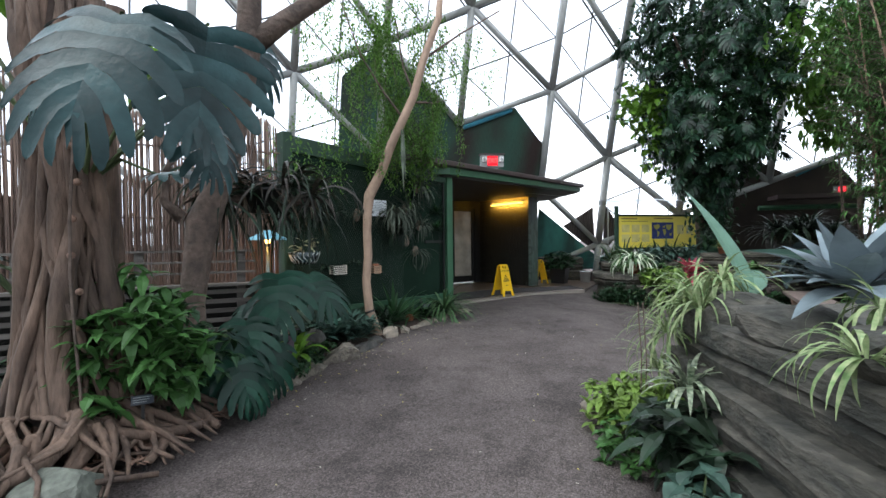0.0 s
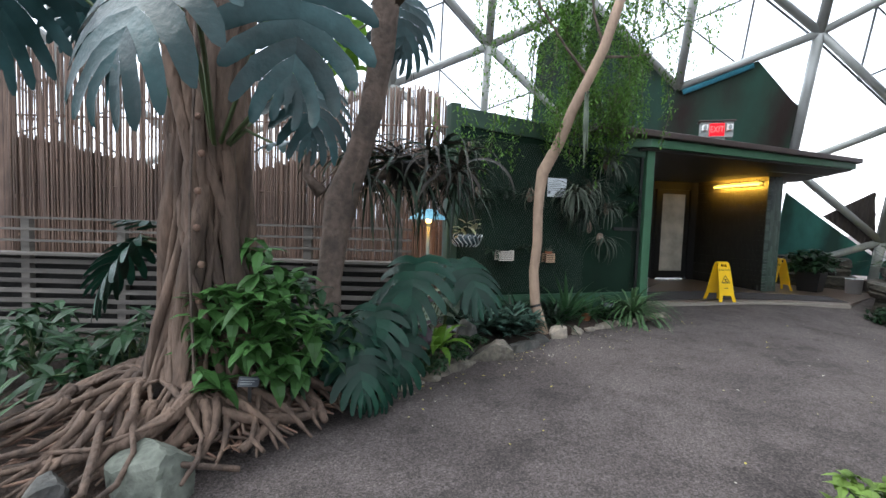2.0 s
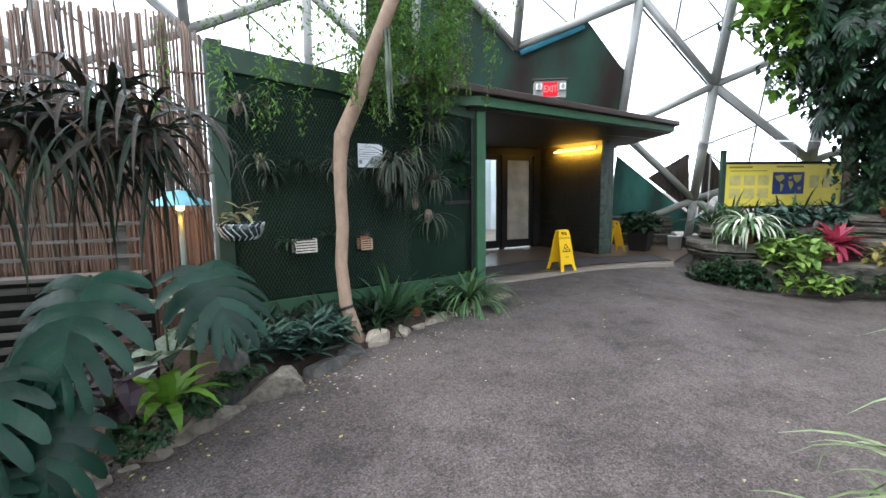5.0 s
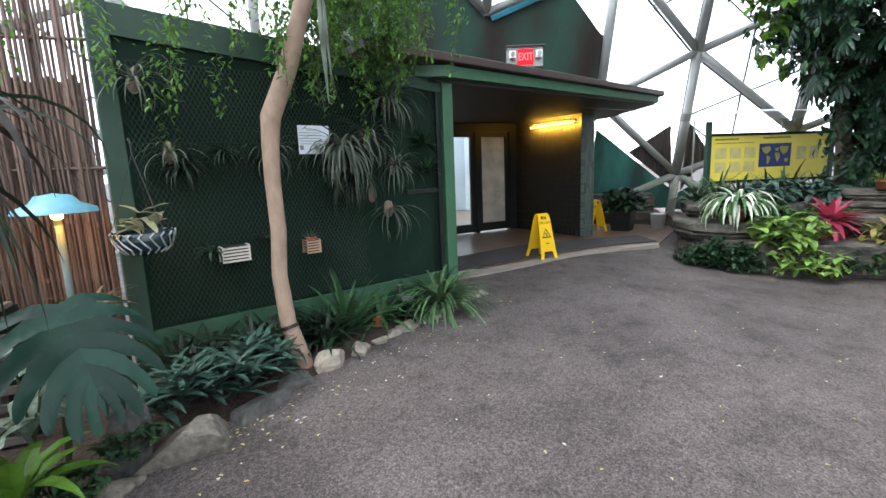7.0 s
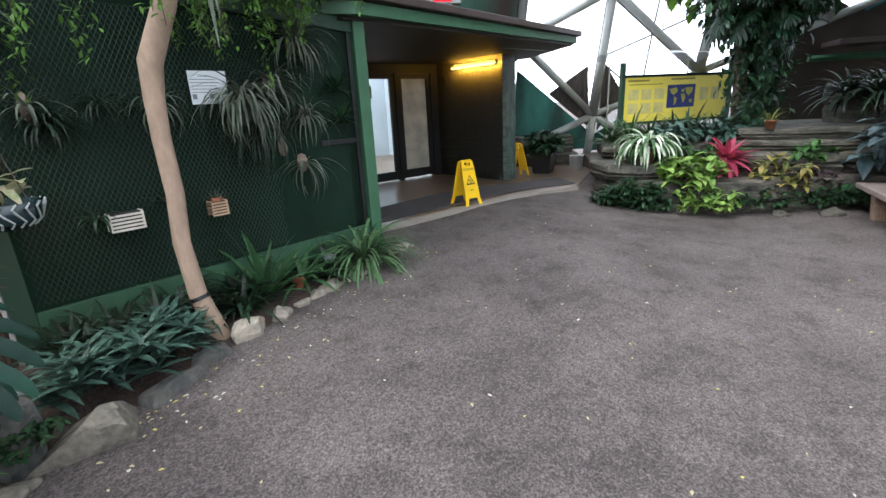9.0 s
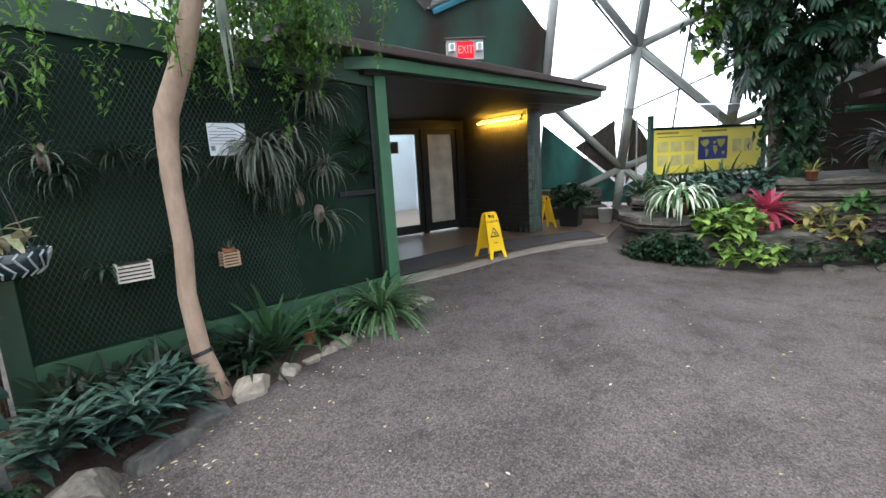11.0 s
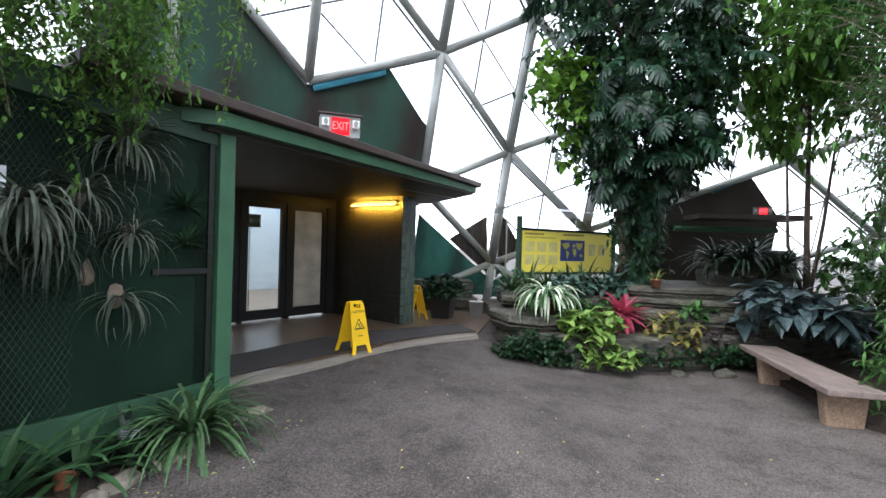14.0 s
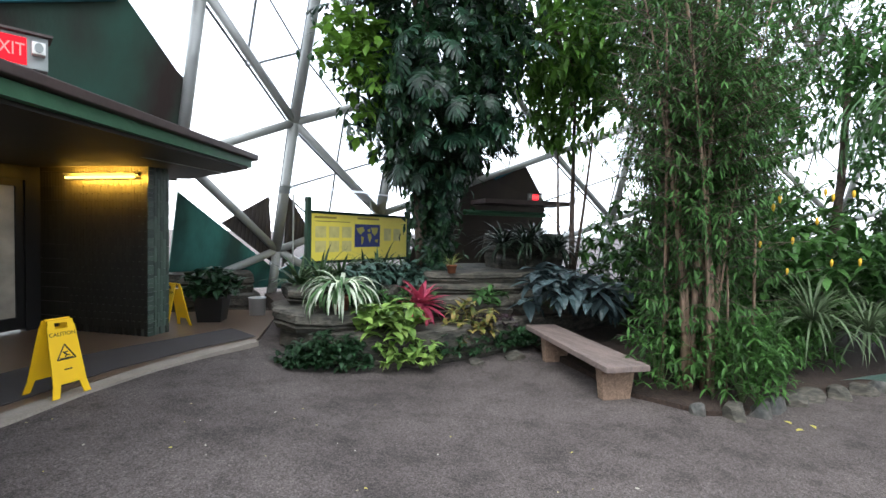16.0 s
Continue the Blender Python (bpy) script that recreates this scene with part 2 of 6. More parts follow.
# ---- entrance building ----
WA, WG = Vector((-1.346, 6.734)), Vector((0.281, 9.110))
WU = (WG - WA).normalized()
WN = Vector((WU.y, -WU.x))
WALLM = Matrix(((WU.x, -WN.x, 0, WA.x), (WU.y, -WN.y, 0, WA.y), (0, 0, 1, 0), (0, 0, 0, 1)))
SITE = Vector((-0.11, 0.19, 0.06))
# in WALLM's frame: x runs along the wall, -y comes out of it, z is up
LEN = (WG - WA).length


def setting(name, shape, material, label, category, width=0.0, smooth=False):
    ob = tagged(part(name, shape, material, smooth=smooth), label, category, kind="structure")
    return bevel(ob, width) if width else ob


def drop(s):
    """The wall's top falls slightly towards the entrance."""
    s.v = [(x, y, z - (DROP * ((Vector((x, y)) - WA).dot(WU)) / LEN if z > 2 else 0)) for x, y, z in s.v]
    return s


DROP = 0.19
wall = setting("wall_west", drop(Shape().box((0, 0.0, -0.3), (LEN - 0.12, 0.14, 2.44), WALLM)), GREENWALL, "dark green painted plywood garden wall with wire mesh", "wall")
setting("trim_1", Shape().box((LEN - 0.13, -0.06, -0.3), (LEN, 0.12, 2.24), WALLM), GREENTRIM, "green painted corner post of the entrance", "post", 0.006)
setting("trim_2", Shape().box((0.09, -0.03, 0.05), (LEN - 0.13, -0.001, 0.27), WALLM), GREENMID, "green painted bottom board of the wall", "trim", 0.004)
setting("trim_3", drop(Shape().box((0.09, -0.03, 2.24), (LEN - 0.13, -0.001, 2.44), WALLM)), GREENDARK, "green painted top board of the wall", "trim", 0.004)
setting("trim_5", Shape().box((-0.03, -0.035, -0.3), (0.09, 0.16, 2.47), WALLM), GREENDARK, "green painted end post of the wall", "post", 0.005)
setting("trim_6", Shape().box((LEN - 0.19, -0.022, 0.29), (LEN - 0.15, -0.001, 2.24), WALLM).box((2.3, -0.02, 1.09), (LEN - 0.19, -0.001, 1.13), WALLM), BLACK, "thin black battens on the green wall", "trim")


def mesh_screen():
    s = Shape()
    w = 0.0026
    for sgn in (1, -1):
        c = -2.2
        while c < 4.4:
            pts = []
            for k in range(24):
                z = 0.30 + 1.80 * k / 23
                x = c + sgn * (z - 0.3) * 0.55 + (0 if sgn > 0 else 1.06)
                if 0.10 <= x <= 1.86:
                    pts.append(WALLM @ Vector((x, -0.018, z)))
            if len(pts) > 1:
                s.tube([pts[0], pts[-1]], w * 0.75, 4, False)
            c += 0.032
    return part("wire_mesh", s, mat("grey_wire", (0.035, 0.055, 0.042), 0.5, 0.5), wall, "grey diamond wire mesh")


mesh_screen()

SITE = Vector((0.0, 0.0, 0.0))
# vestibule: plan corners
DL, DR = Vector((-1.55, 13.35)), Vector((-0.02, 15.05))   # door wall
PC = Vector((1.40, 13.80))                               # front corner of the brick pillar
VD = (DR - DL).normalized()
VN = Vector((VD.y, -VD.x))
DOORM = Matrix(((VD.x, -VN.x, 0, DL.x), (VD.y, -VN.y, 0, DL.y), (0, 0, 1, 0), (0, 0, 0, 1)))
ROOF = [(-0.55, 8.46), (-0.19, 8.15), (2.75, 13.52), (2.0, 15.7), (0.2, 16.6), (-3.5, 13.0), (-1.9, 9.3)]



def fall(z):
    """A canopy level that drops towards the corner post."""
    return lambda x, y: z - 0.10 * (1 - max(0.0, min(1.0, ((x - 0.22) * 0.479 + (y - 9.04) * 0.878) / 5.0)))


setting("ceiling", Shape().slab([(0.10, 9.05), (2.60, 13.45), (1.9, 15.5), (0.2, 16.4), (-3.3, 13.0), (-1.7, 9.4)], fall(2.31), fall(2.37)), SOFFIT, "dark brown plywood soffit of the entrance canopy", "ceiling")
setting("roof", Shape().slab(ROOF, fall(2.45), fall(2.53)), BROWNROOF, "dark brown metal roof edge of the entrance canopy", "roof", 0.01)
setting("trim_4", Shape().slab([(-0.04, 8.93), (0.22, 9.04), (2.66, 13.51), (1.95, 15.5), (1.8, 15.4), (2.5, 13.5), (0.1, 9.1), (-0.1, 9.0)], fall(2.345), fall(2.448)), GREENTRIM, "green painted fascia board under the canopy roof", "trim")
side = (DR - PC).normalized()
sn = Vector((-side.y, side.x))
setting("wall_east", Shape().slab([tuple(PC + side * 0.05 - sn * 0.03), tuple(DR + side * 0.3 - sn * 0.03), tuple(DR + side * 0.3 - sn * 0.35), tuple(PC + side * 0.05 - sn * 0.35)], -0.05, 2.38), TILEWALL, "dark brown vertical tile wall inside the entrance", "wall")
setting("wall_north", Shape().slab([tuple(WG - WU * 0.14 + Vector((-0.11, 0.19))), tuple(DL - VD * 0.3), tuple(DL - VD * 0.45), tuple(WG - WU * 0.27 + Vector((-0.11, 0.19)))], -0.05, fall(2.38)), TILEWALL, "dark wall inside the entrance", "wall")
setting("floor", Shape().slab([(-0.75, 9.50), (-0.2, 10.25), (0.35, 10.9), (1.1, 11.9), (2.05, 12.72), (2.7, 13.1), (3.35, 15.3), (2.2, 16.0), (0.2, 16.5), (-2.4, 13.0)], -0.06, 0.0), TERRAZZO, "polished tan terrazzo floor of the entrance", "floor")
setting("mat_1", Shape().slab([(-0.50, 10.10), (0.03, 10.76), (0.30, 11.11), (0.64, 11.52), (1.2, 12.22), (2.0, 12.86), (2.7, 13.25), (2.45, 13.95), (1.07, 13.18), (0.36, 12.61), (-0.02, 12.09), (-0.32, 11.65), (-0.95, 10.80)], 0.001, 0.012), MATRUBBER, "dark grey rubber entrance mat", "mat", 0.004)
strip = Shape().slab([(-0.62, 9.42), (-0.16, 10.02), (0.17, 10.36), (0.42, 10.64), (0.73, 11.02), (1.07, 11.52), (1.61, 12.10), (2.14, 12.56), (2.70, 12.95), (2.66, 13.12), (2.04, 12.74), (1.50, 12.28), (0.97, 11.70), (0.60, 11.22), (0.28, 10.84), (-0.26, 10.26), (-0.72, 9.62)], -0.06, 0.004)
setting("trim_7", strip, CONCRETE, "pale concrete threshold strip at the path's edge", "threshold")


def door_leaf(name, u0, u1, glassmat, label):
    d = thing(name, DOORM, label, "door", kind="structure")
    part("door_frame", Shape().box((u0 - 0.10, -0.03, 0.03), (u0, 0.03, 2.10)).box((u1, -0.03, 0.03), (u1 + 0.10, 0.03, 2.10)).box((u0, -0.03, 0.03), (u1, 0.03, 0.2)).box((u0, -0.03, 2.0), (u1, 0.03, 2.10)), BLACK, d)
    g = part("glass_pane", Shape().box((u0, -0.005, 0.2), (u1, 0.005, 2.0)), glassmat, d)
    g.visible_shadow = False
    part("push_bar", Shape().tube([(u0 - 0.06, -0.05, 1.0), (u0 - 0.06, -0.08, 1.0), (u0 - 0.06, -0.08, 1.3), (u0 - 0.06, -0.05, 1.3)], 0.012, 8), BLACK, d)
    return d


GLASS = pane("clear_glass", (0.93, 0.97, 0.97), 0.06)
FROST = mat("hazy_glass", (0.55, 0.52, 0.45), 0.35, 0, 0.4, 3, 0.2, 12, (0.32, 0.30, 0.26), trans=0.5)
door_leaf("door_1", -0.42, 0.22, GLASS, "black framed glass entrance door, closed")
door_leaf("door_2", 0.47, 1.10, GLASS, "black framed glass entrance door, closed")
door_leaf("door_3", 1.38, 2.00, FROST, "black framed entrance door with a hazy pane")
setting("trim_8", Shape().box((0.32, -0.06, 0.0), (0.37, 0.06, 2.1), DOORM).box((1.20, -0.06, 0.0), (1.28, 0.06, 2.1), DOORM).box((2.10, -0.06, 0.0), (2.29, 0.06, 2.1), DOORM).box((-0.7, -0.06, 2.1), (2.29, 0.06, 2.38), DOORM).box((-0.7, -0.06, 0), (-0.52, 0.06, 2.1), DOORM), BLACK, "black painted door frame", "frame")
# pale lobby backdrop behind the doors, open above; daylight's blue is in its colour
LOBBY = mat("daylight_tint_wall", (0.62, 0.67, 0.72), 0.7, 0, 0.15, 1.5)
setting("wall_lobby", Shape().box((-3.0, 5.0, -0.05), (4.5, 5.2, 3.0), DOORM).box((-3.0, 0.3, -0.05), (-2.8, 5.0, 3.0), DOORM).box((4.3, 0.9, -0.05), (4.5, 5.0, 3.0), DOORM), LOBBY, "pale lobby backdrop walls beyond the doors, tinted like daylight", "wall")
setting("floor_lobby", Shape().box((-3.0, 0.1, -0.06), (4.5, 5.2, -0.003), DOORM), TERRAZZO, "tan lobby floor beyond the doors", "floor")
hang = thing("hanging_sign", DOORM @ pose(0.76, 0.45, 1.66), "brown sign board hanging in the lobby", "sign")
part("board", Shape().box((-0.2, -0.012, 0), (0.2, 0.012, 0.24)), mat("brown_board", (0.12, 0.07, 0.03), 0.6), hang)
part("pole", Shape().tube([(0.0, 0, 0.0), (0.0, 0, -1.6)], 0.012, 8), STRUT, hang)
cart = thing("wheeled_rack", DOORM @ pose(0.75, 3.6, 0.0), "thin dark metal rack standing in the lobby", "rack")
for x in (-0.35, 0.35):
    part("leg", Shape().tube([(x, 0, 0), (x, 0, 0.75)], 0.012, 6), BLACK, cart)
for z in (0.35, 0.75):
    part("rail", Shape().tube([(-0.35, 0, z), (0.35, 0, z)], 0.012, 6), BLACK, cart)

# tube lamp on the tile wall
LP = PC + side * 0.10
lamp = thing("wall_lamp", Matrix(((side.x, sn.x, 0, LP.x), (side.y, sn.y, 0, LP.y), (0, 0, 1, 2.14), (0, 0, 0, 1))), "yellow glowing fluorescent tube lamp on the tile wall", "lamp")
part("housing", Shape().box((0.02, 0.0, 0.02), (1.22, 0.035, 0.06)).box((0.02, 0.035, 0.04), (1.22, 0.09, 0.052)), BLACK, lamp)
part("tube", Shape().tube([(0.05, 0.06, 0.0), (1.19, 0.06, 0.0)], 0.017, 10), glow("warm_tube", (1.0, 0.60, 0.10), 1.6), lamp, "glowing yellow tube")
la = new("tube_light", bpy.data.lights.new("tube_light", "AREA"))
la.data.shape, la.data.size, la.data.size_y, la.data.energy, la.data.color = "RECTANGLE", 1.1, 0.05, 13.0, (1.0, 0.52, 0.06)
la.matrix_world = lamp.matrix_world @ pose(0.62, 0.17, 0.02, -90, 0, 0)
la.data.spread = radians(170)

# exit sign on the roof
ex = thing("exit_sign", Matrix(((0.60, -0.22, 0, 0.72), (0.18, 0.80, 0, 11.02), (0, 0, 0.88, 2.61), (0, 0, 0, 1))), "lit red exit sign with two emergency lamps on the roof", "exit sign")
WHITE = mat("white_plastic", (0.75, 0.75, 0.72), 0.5, 0, 0.1, 5)
GREY = mat("grey_metal", (0.25, 0.27, 0.26), 0.5, 0.3, 0.2, 5)
part("housing", Shape().box((-0.36, -0.09, 0.03), (0.36, 0.10, 0.30)), GREY, ex)
part("bracket", Shape().box((-0.20, -0.05, -0.16), (0.20, 0.06, 0.03)), GREY, ex)
part("hood", Shape().box((-0.40, -0.14, 0.305), (0.40, 0.12, 0.325)), BROWNROOF, ex)
part("sign_face", Shape().box((-0.165, -0.105, 0.05), (0.165, -0.092, 0.27)), glow("exit_red", (1.0, 0.02, 0.035), 0.36), ex, "glowing red face")
for x in (-0.27, 0.27):
    em = part("emergency_lamp", Shape().box((x - 0.06, -0.17, 0.14), (x + 0.06, -0.092, 0.24)), WHITE, ex)
    part("lens", Shape().tube([(x, -0.172, 0.19), (x, -0.185, 0.19)], 0.04, 12), GREY, em)


def letters(text, size, m, material, name, parent=None, align="CENTER"):
    c = bpy.data.curves.new(name, "FONT")
    c.body, c.size, c.align_x, c.align_y, c.extrude = text, size, align, "CENTER", 0.001
    c.materials.append(material)
    tmp = bpy.data.objects.new(name, c)
    scene.collection.objects.link(tmp)
    bpy.context.view_layer.update()
    me = bpy.data.meshes.new_from_object(tmp.evaluated_get(bpy.context.evaluated_depsgraph_get()))
    bpy.data.objects.remove(tmp)
    ob = new(name, me)
    ob.parent = parent
    ob.matrix_local = m
    return ob


letters("EXIT", 0.15, pose(0, -0.108, 0.16, 90, 0, 0), glow("exit_letters", (1.0, 0.20, 0.20), 0.45), "lettering", ex)

# ---- glass dome ----
DC = Vector((7.0, -3.0))


def dome(theta, z, out=0.0):
    r = 20.3 - 0.28 * z - 0.02 * z * z + out
    a = radians(theta)
    return Vector((DC.x + r * math.sin(a), DC.y + r * math.cos(a), z))


def build_dome():
    d = thing("glass_dome", Matrix(), "white-grey steel lattice glass dome over the garden", "dome", kind="structure")
    nodes = {}
    for k in range(-27, 28):
        for j in range(-3, 7):
            th = -10.1 + 6.6 * k + (1.0 if k == -1 else 0.0)
            q = j - round(0.34 * k)
            nodes[k, q] = (th, 3.55 + 0.85 * k + 2.5 * q)
    far, thin, panes = Shape(), Shape(), []
    for (k, q), (th, z) in nodes.items():
        for dk, dq in ((0, 1), (1, 0), (1, -1)):
            o = nodes.get((k + dk, q + dq))
            if o is None or max(z, o[1]) < 0.3 or min(z, o[1]) > 15:
                continue
            if -34 < (th + o[0]) / 2 < -13 and (z + o[1]) / 2 < 3.2:
                continue
            if (-33 < (th + o[0]) / 2 < -16 and (z + o[1]) / 2 < 4.45) or (0 < (th + o[0]) / 2 < 10 and (z + o[1]) / 2 < 2.6):
                continue
            a, b = dome(th, max(z, -0.2)), dome(o[0], max(o[1], -0.2))
            if -48 < th < 40 and z < 9.5:
                part("strut", Shape().tube([a, b], 0.095 if dk == 0 else 0.08, 8), STRUT, d, smooth=True)
            else:
                far.tube([a, b], 0.085, 6)
            thin.tube([dome(th, z, 0.28), dome(o[0], o[1], 0.28)], 0.03, 4, False)
        tri = [nodes.get((k + 1, q)), nodes.get((k, q + 1)), nodes.get((k + 1, q - 1))]
        for p, r in ((0, 1), (0, 2)):
            if tri[p] and tri[r] and z < 12 and not (-34 < th < -15 and z < 3):
                c = [dome((th + t[0]) / 2, (z + t[1]) / 2, 0.28) for t in (tri[p], tri[r])]
                m = dome((tri[p][0] + tri[r][0]) / 2, (tri[p][1] + tri[r][1]) / 2, 0.28)
                for u, v in ((c[0], c[1]), (c[1], m), (m, c[0])):
                    thin.tube([u, v], 0.022, 4, False)
                if z > -1.5:
                    panes.append([dome(th, z, 0.31), dome(tri[p][0], tri[p][1], 0.31), dome(tri[r][0], tri[r][1], 0.31), th])
    part("far_struts", far, STRUT, d)["kind"] = "stuff"
    part("glazing_bar_lattice", thin, GLAZEBAR, d)["kind"] = "stuff"
    hazy = pane("dome_glass", (0.86, 0.89, 0.93), 0.035)
    rest = Shape()
    for a, b, c, th in panes:
        if -48 < th < 40 and max(a.z, b.z, c.z) < 9:
            g = part("pane", Shape().add([a, b, c], [(0, 1, 2)]), hazy, d)
            g.visible_shadow = False
        else:
            rest.add([a, b, c], [(0, 1, 2)])
    g = part("far_panes", rest, hazy, d)
    g["kind"] = "stuff"
    g.visible_shadow = False
    return d


build_dome()


def dome_panel(name, pts, material, label, out=0.05, thick=0.06):
    a = [dome(t, z, out) for t, z in pts]
    b = [dome(t, z, out + thick) for t, z in pts]
    n = len(pts)
    s = Shape().add(a + b, [tuple(range(n)), tuple(range(n, 2 * n))[::-1]] + [(i, i + n, (i + 1) % n + n, (i + 1) % n) for i in range(n)])
    return tagged(part(name, s, material), label, "panel", kind="structure")


def corrugate(ob, pts, material, step=0.22):
    """Upright ribs on a panel."""
    t0, t1 = min(p[0] for p in pts), max(p[0] for p in pts)
    t = t0 + step
    while t < t1 - 0.05:
        zs = []
        for i in range(len(pts)):
            (a, za), (b, zb) = pts[i], pts[(i + 1) % len(pts)]
            if (a - t) * (b - t) < 0:
                zs.append(za + (zb - za) * (t - a) / (b - a))
        if len(zs) >= 2:
            part("rib", Shape().tube([dome(t, min(zs), 0.04), dome(t, max(zs), 0.04)], 0.018, 4, False), material, ob)
        t += step


PANELS = [
    ("panel_1", [(-23.4, 4.30), (-18.7, 4.80), (-15.9, 3.88), (-15.7, 3.26), (-15.7, 2.3), (-23.4, 2.3)], DARKPANEL, "mossy dark green panel in the dome above the entrance"),
    ("panel_2", [(-30.0, 6.05), (-23.4, 4.27), (-23.4, 2.3), (-33.0, 2.3), (-33.0, 5.2)], DARKPANEL, "mossy dark green panel in the dome above the wall"),
    ("panel_3", [(-15.6, 2.12), (-9.9, 0.60), (-10.2, 0.25), (-15.7, 0.25)], TEAL, "weathered teal green sloping panel at the dome's foot"),
    ("panel_4", [(-13.3, 1.59), (-10.9, 2.14), (-10.2, 0.78)], BROWNPANEL, "grey-brown corrugated triangle panel in the dome"),
    ("panel_5", [(-9.8, 2.2), (-8.2, 1.5), (-9.6, 0.68)], BROWNPANEL, "grey-brown corrugated triangle panel in the dome"),
    ("panel_6", [(-9.7, 0.62), (-7.2, 1.15), (-6.8, 0.2), (-10.0, 0.2)], TEAL, "weathered teal green panel at the dome's foot"),
    ("panel_7", [(4.6, 2.9), (7.3, 3.33), (10.0, 2.34), (10.0, 0.2), (-1.0, 0.2), (0.0, 2.6), (2.3, 3.3)], mat("dark_brown_panel", (0.045, 0.032, 0.024), 0.7, 0, 0.4, 2), "dark brown panel of a second entrance"),
]
for nm, pts, m, lab in PANELS:
    ob = dome_panel(nm, pts, m, lab)
    if nm in ("panel_4", "panel_5"):
        corrugate(ob, pts, BROWNPANEL)
for th0, th1, z0, z1 in ((-23.0, -19.0, 4.32, 4.78), (4.9, 7.2, 2.98, 3.36)):
    setting("trim_9" if th0 < 0 else "trim_10", Shape().tube([dome(th0, z0 - 0.07, -0.02), dome(th1, z1 - 0.07, -0.02)], 0.07, 6), mat("blue_teal_stain", (0.04, 0.22, 0.30), 0.6, 0, 0.4, 6), "blue-green stained beam under a dome strut", "beam")
setting("trim_11", Shape().tube([dome(2.0, 2.0, -0.6), dome(9.0, 2.0, -0.6)], 0.07, 6), GREENTRIM, "green edge of the second entrance's canopy", "trim")
e2 = dome(7.3, 2.3, -0.9)
ex2 = copy_thing(ex, Matrix.Translation((e2.x, e2.y, 2.3)) @ pose(0, 0, 0, 0, 0, -22) @ Matrix.Diagonal((0.75, 0.75, 0.75, 1)))
setting("roof_2", Shape().box((-1.5, -0.4, 2.2), (0.8, 0.5, 2.3), Matrix.Translation((e2.x, e2.y, 0)) @ pose(0, 0, 0, 0, 0, -10)), BROWNROOF, "dark canopy roof of a second entrance", "roof")



# ---- plants: leaf makers ----
def vdir(az, el):
    a, e = radians(az), radians(el)
    return Vector((math.sin(a) * math.cos(e), math.cos(a) * math.cos(e), math.sin(e)))


def blade(s, base, az, el, length, width, droop=60, seg=4, kind="strap", fold=0.18, tw=0.0):
    """A leaf that leaves base at azimuth az and elevation el and bends down by droop degrees."""
    p, vs = Vector(base), []
    for i in range(seg + 1):
        t = i / seg
        if i:
            p = p + vdir(az, el - droop * (t - 0.5 / seg)) * (length / seg)
        if kind == "strap":
            w = width * 0.5 * min(1.0, 0.55 + 2 * t) * (1 - t ** 3)
        elif kind == "spear":
            w = width * 0.5 * math.sin(math.pi * (0.06 + 0.94 * t) ** 0.75)
        else:
            w = width * 0.5 * math.sin(math.pi * (0.04 + 0.96 * t) ** 0.62)
        w = max(w, 0.0008)
        a = radians(az + 90)
        sd = Vector((math.sin(a), math.cos(a), 0))
        if tw:
            d = vdir(az, el - droop * t)
            sd = sd * math.cos(tw) + d.cross(sd) * math.sin(tw)
        up = sd.cross(vdir(az, el - droop * t))
        if up.z < 0:
            up = -up
        vs += [p - sd * w + up * w * fold, p, p + sd * w + up * w * fold]
    s.add(vs, [f for i in range(seg) for f in ((3 * i, 3 * i + 1, 3 * i + 4, 3 * i + 3), (3 * i + 1, 3 * i + 2, 3 * i + 5, 3 * i + 4))])


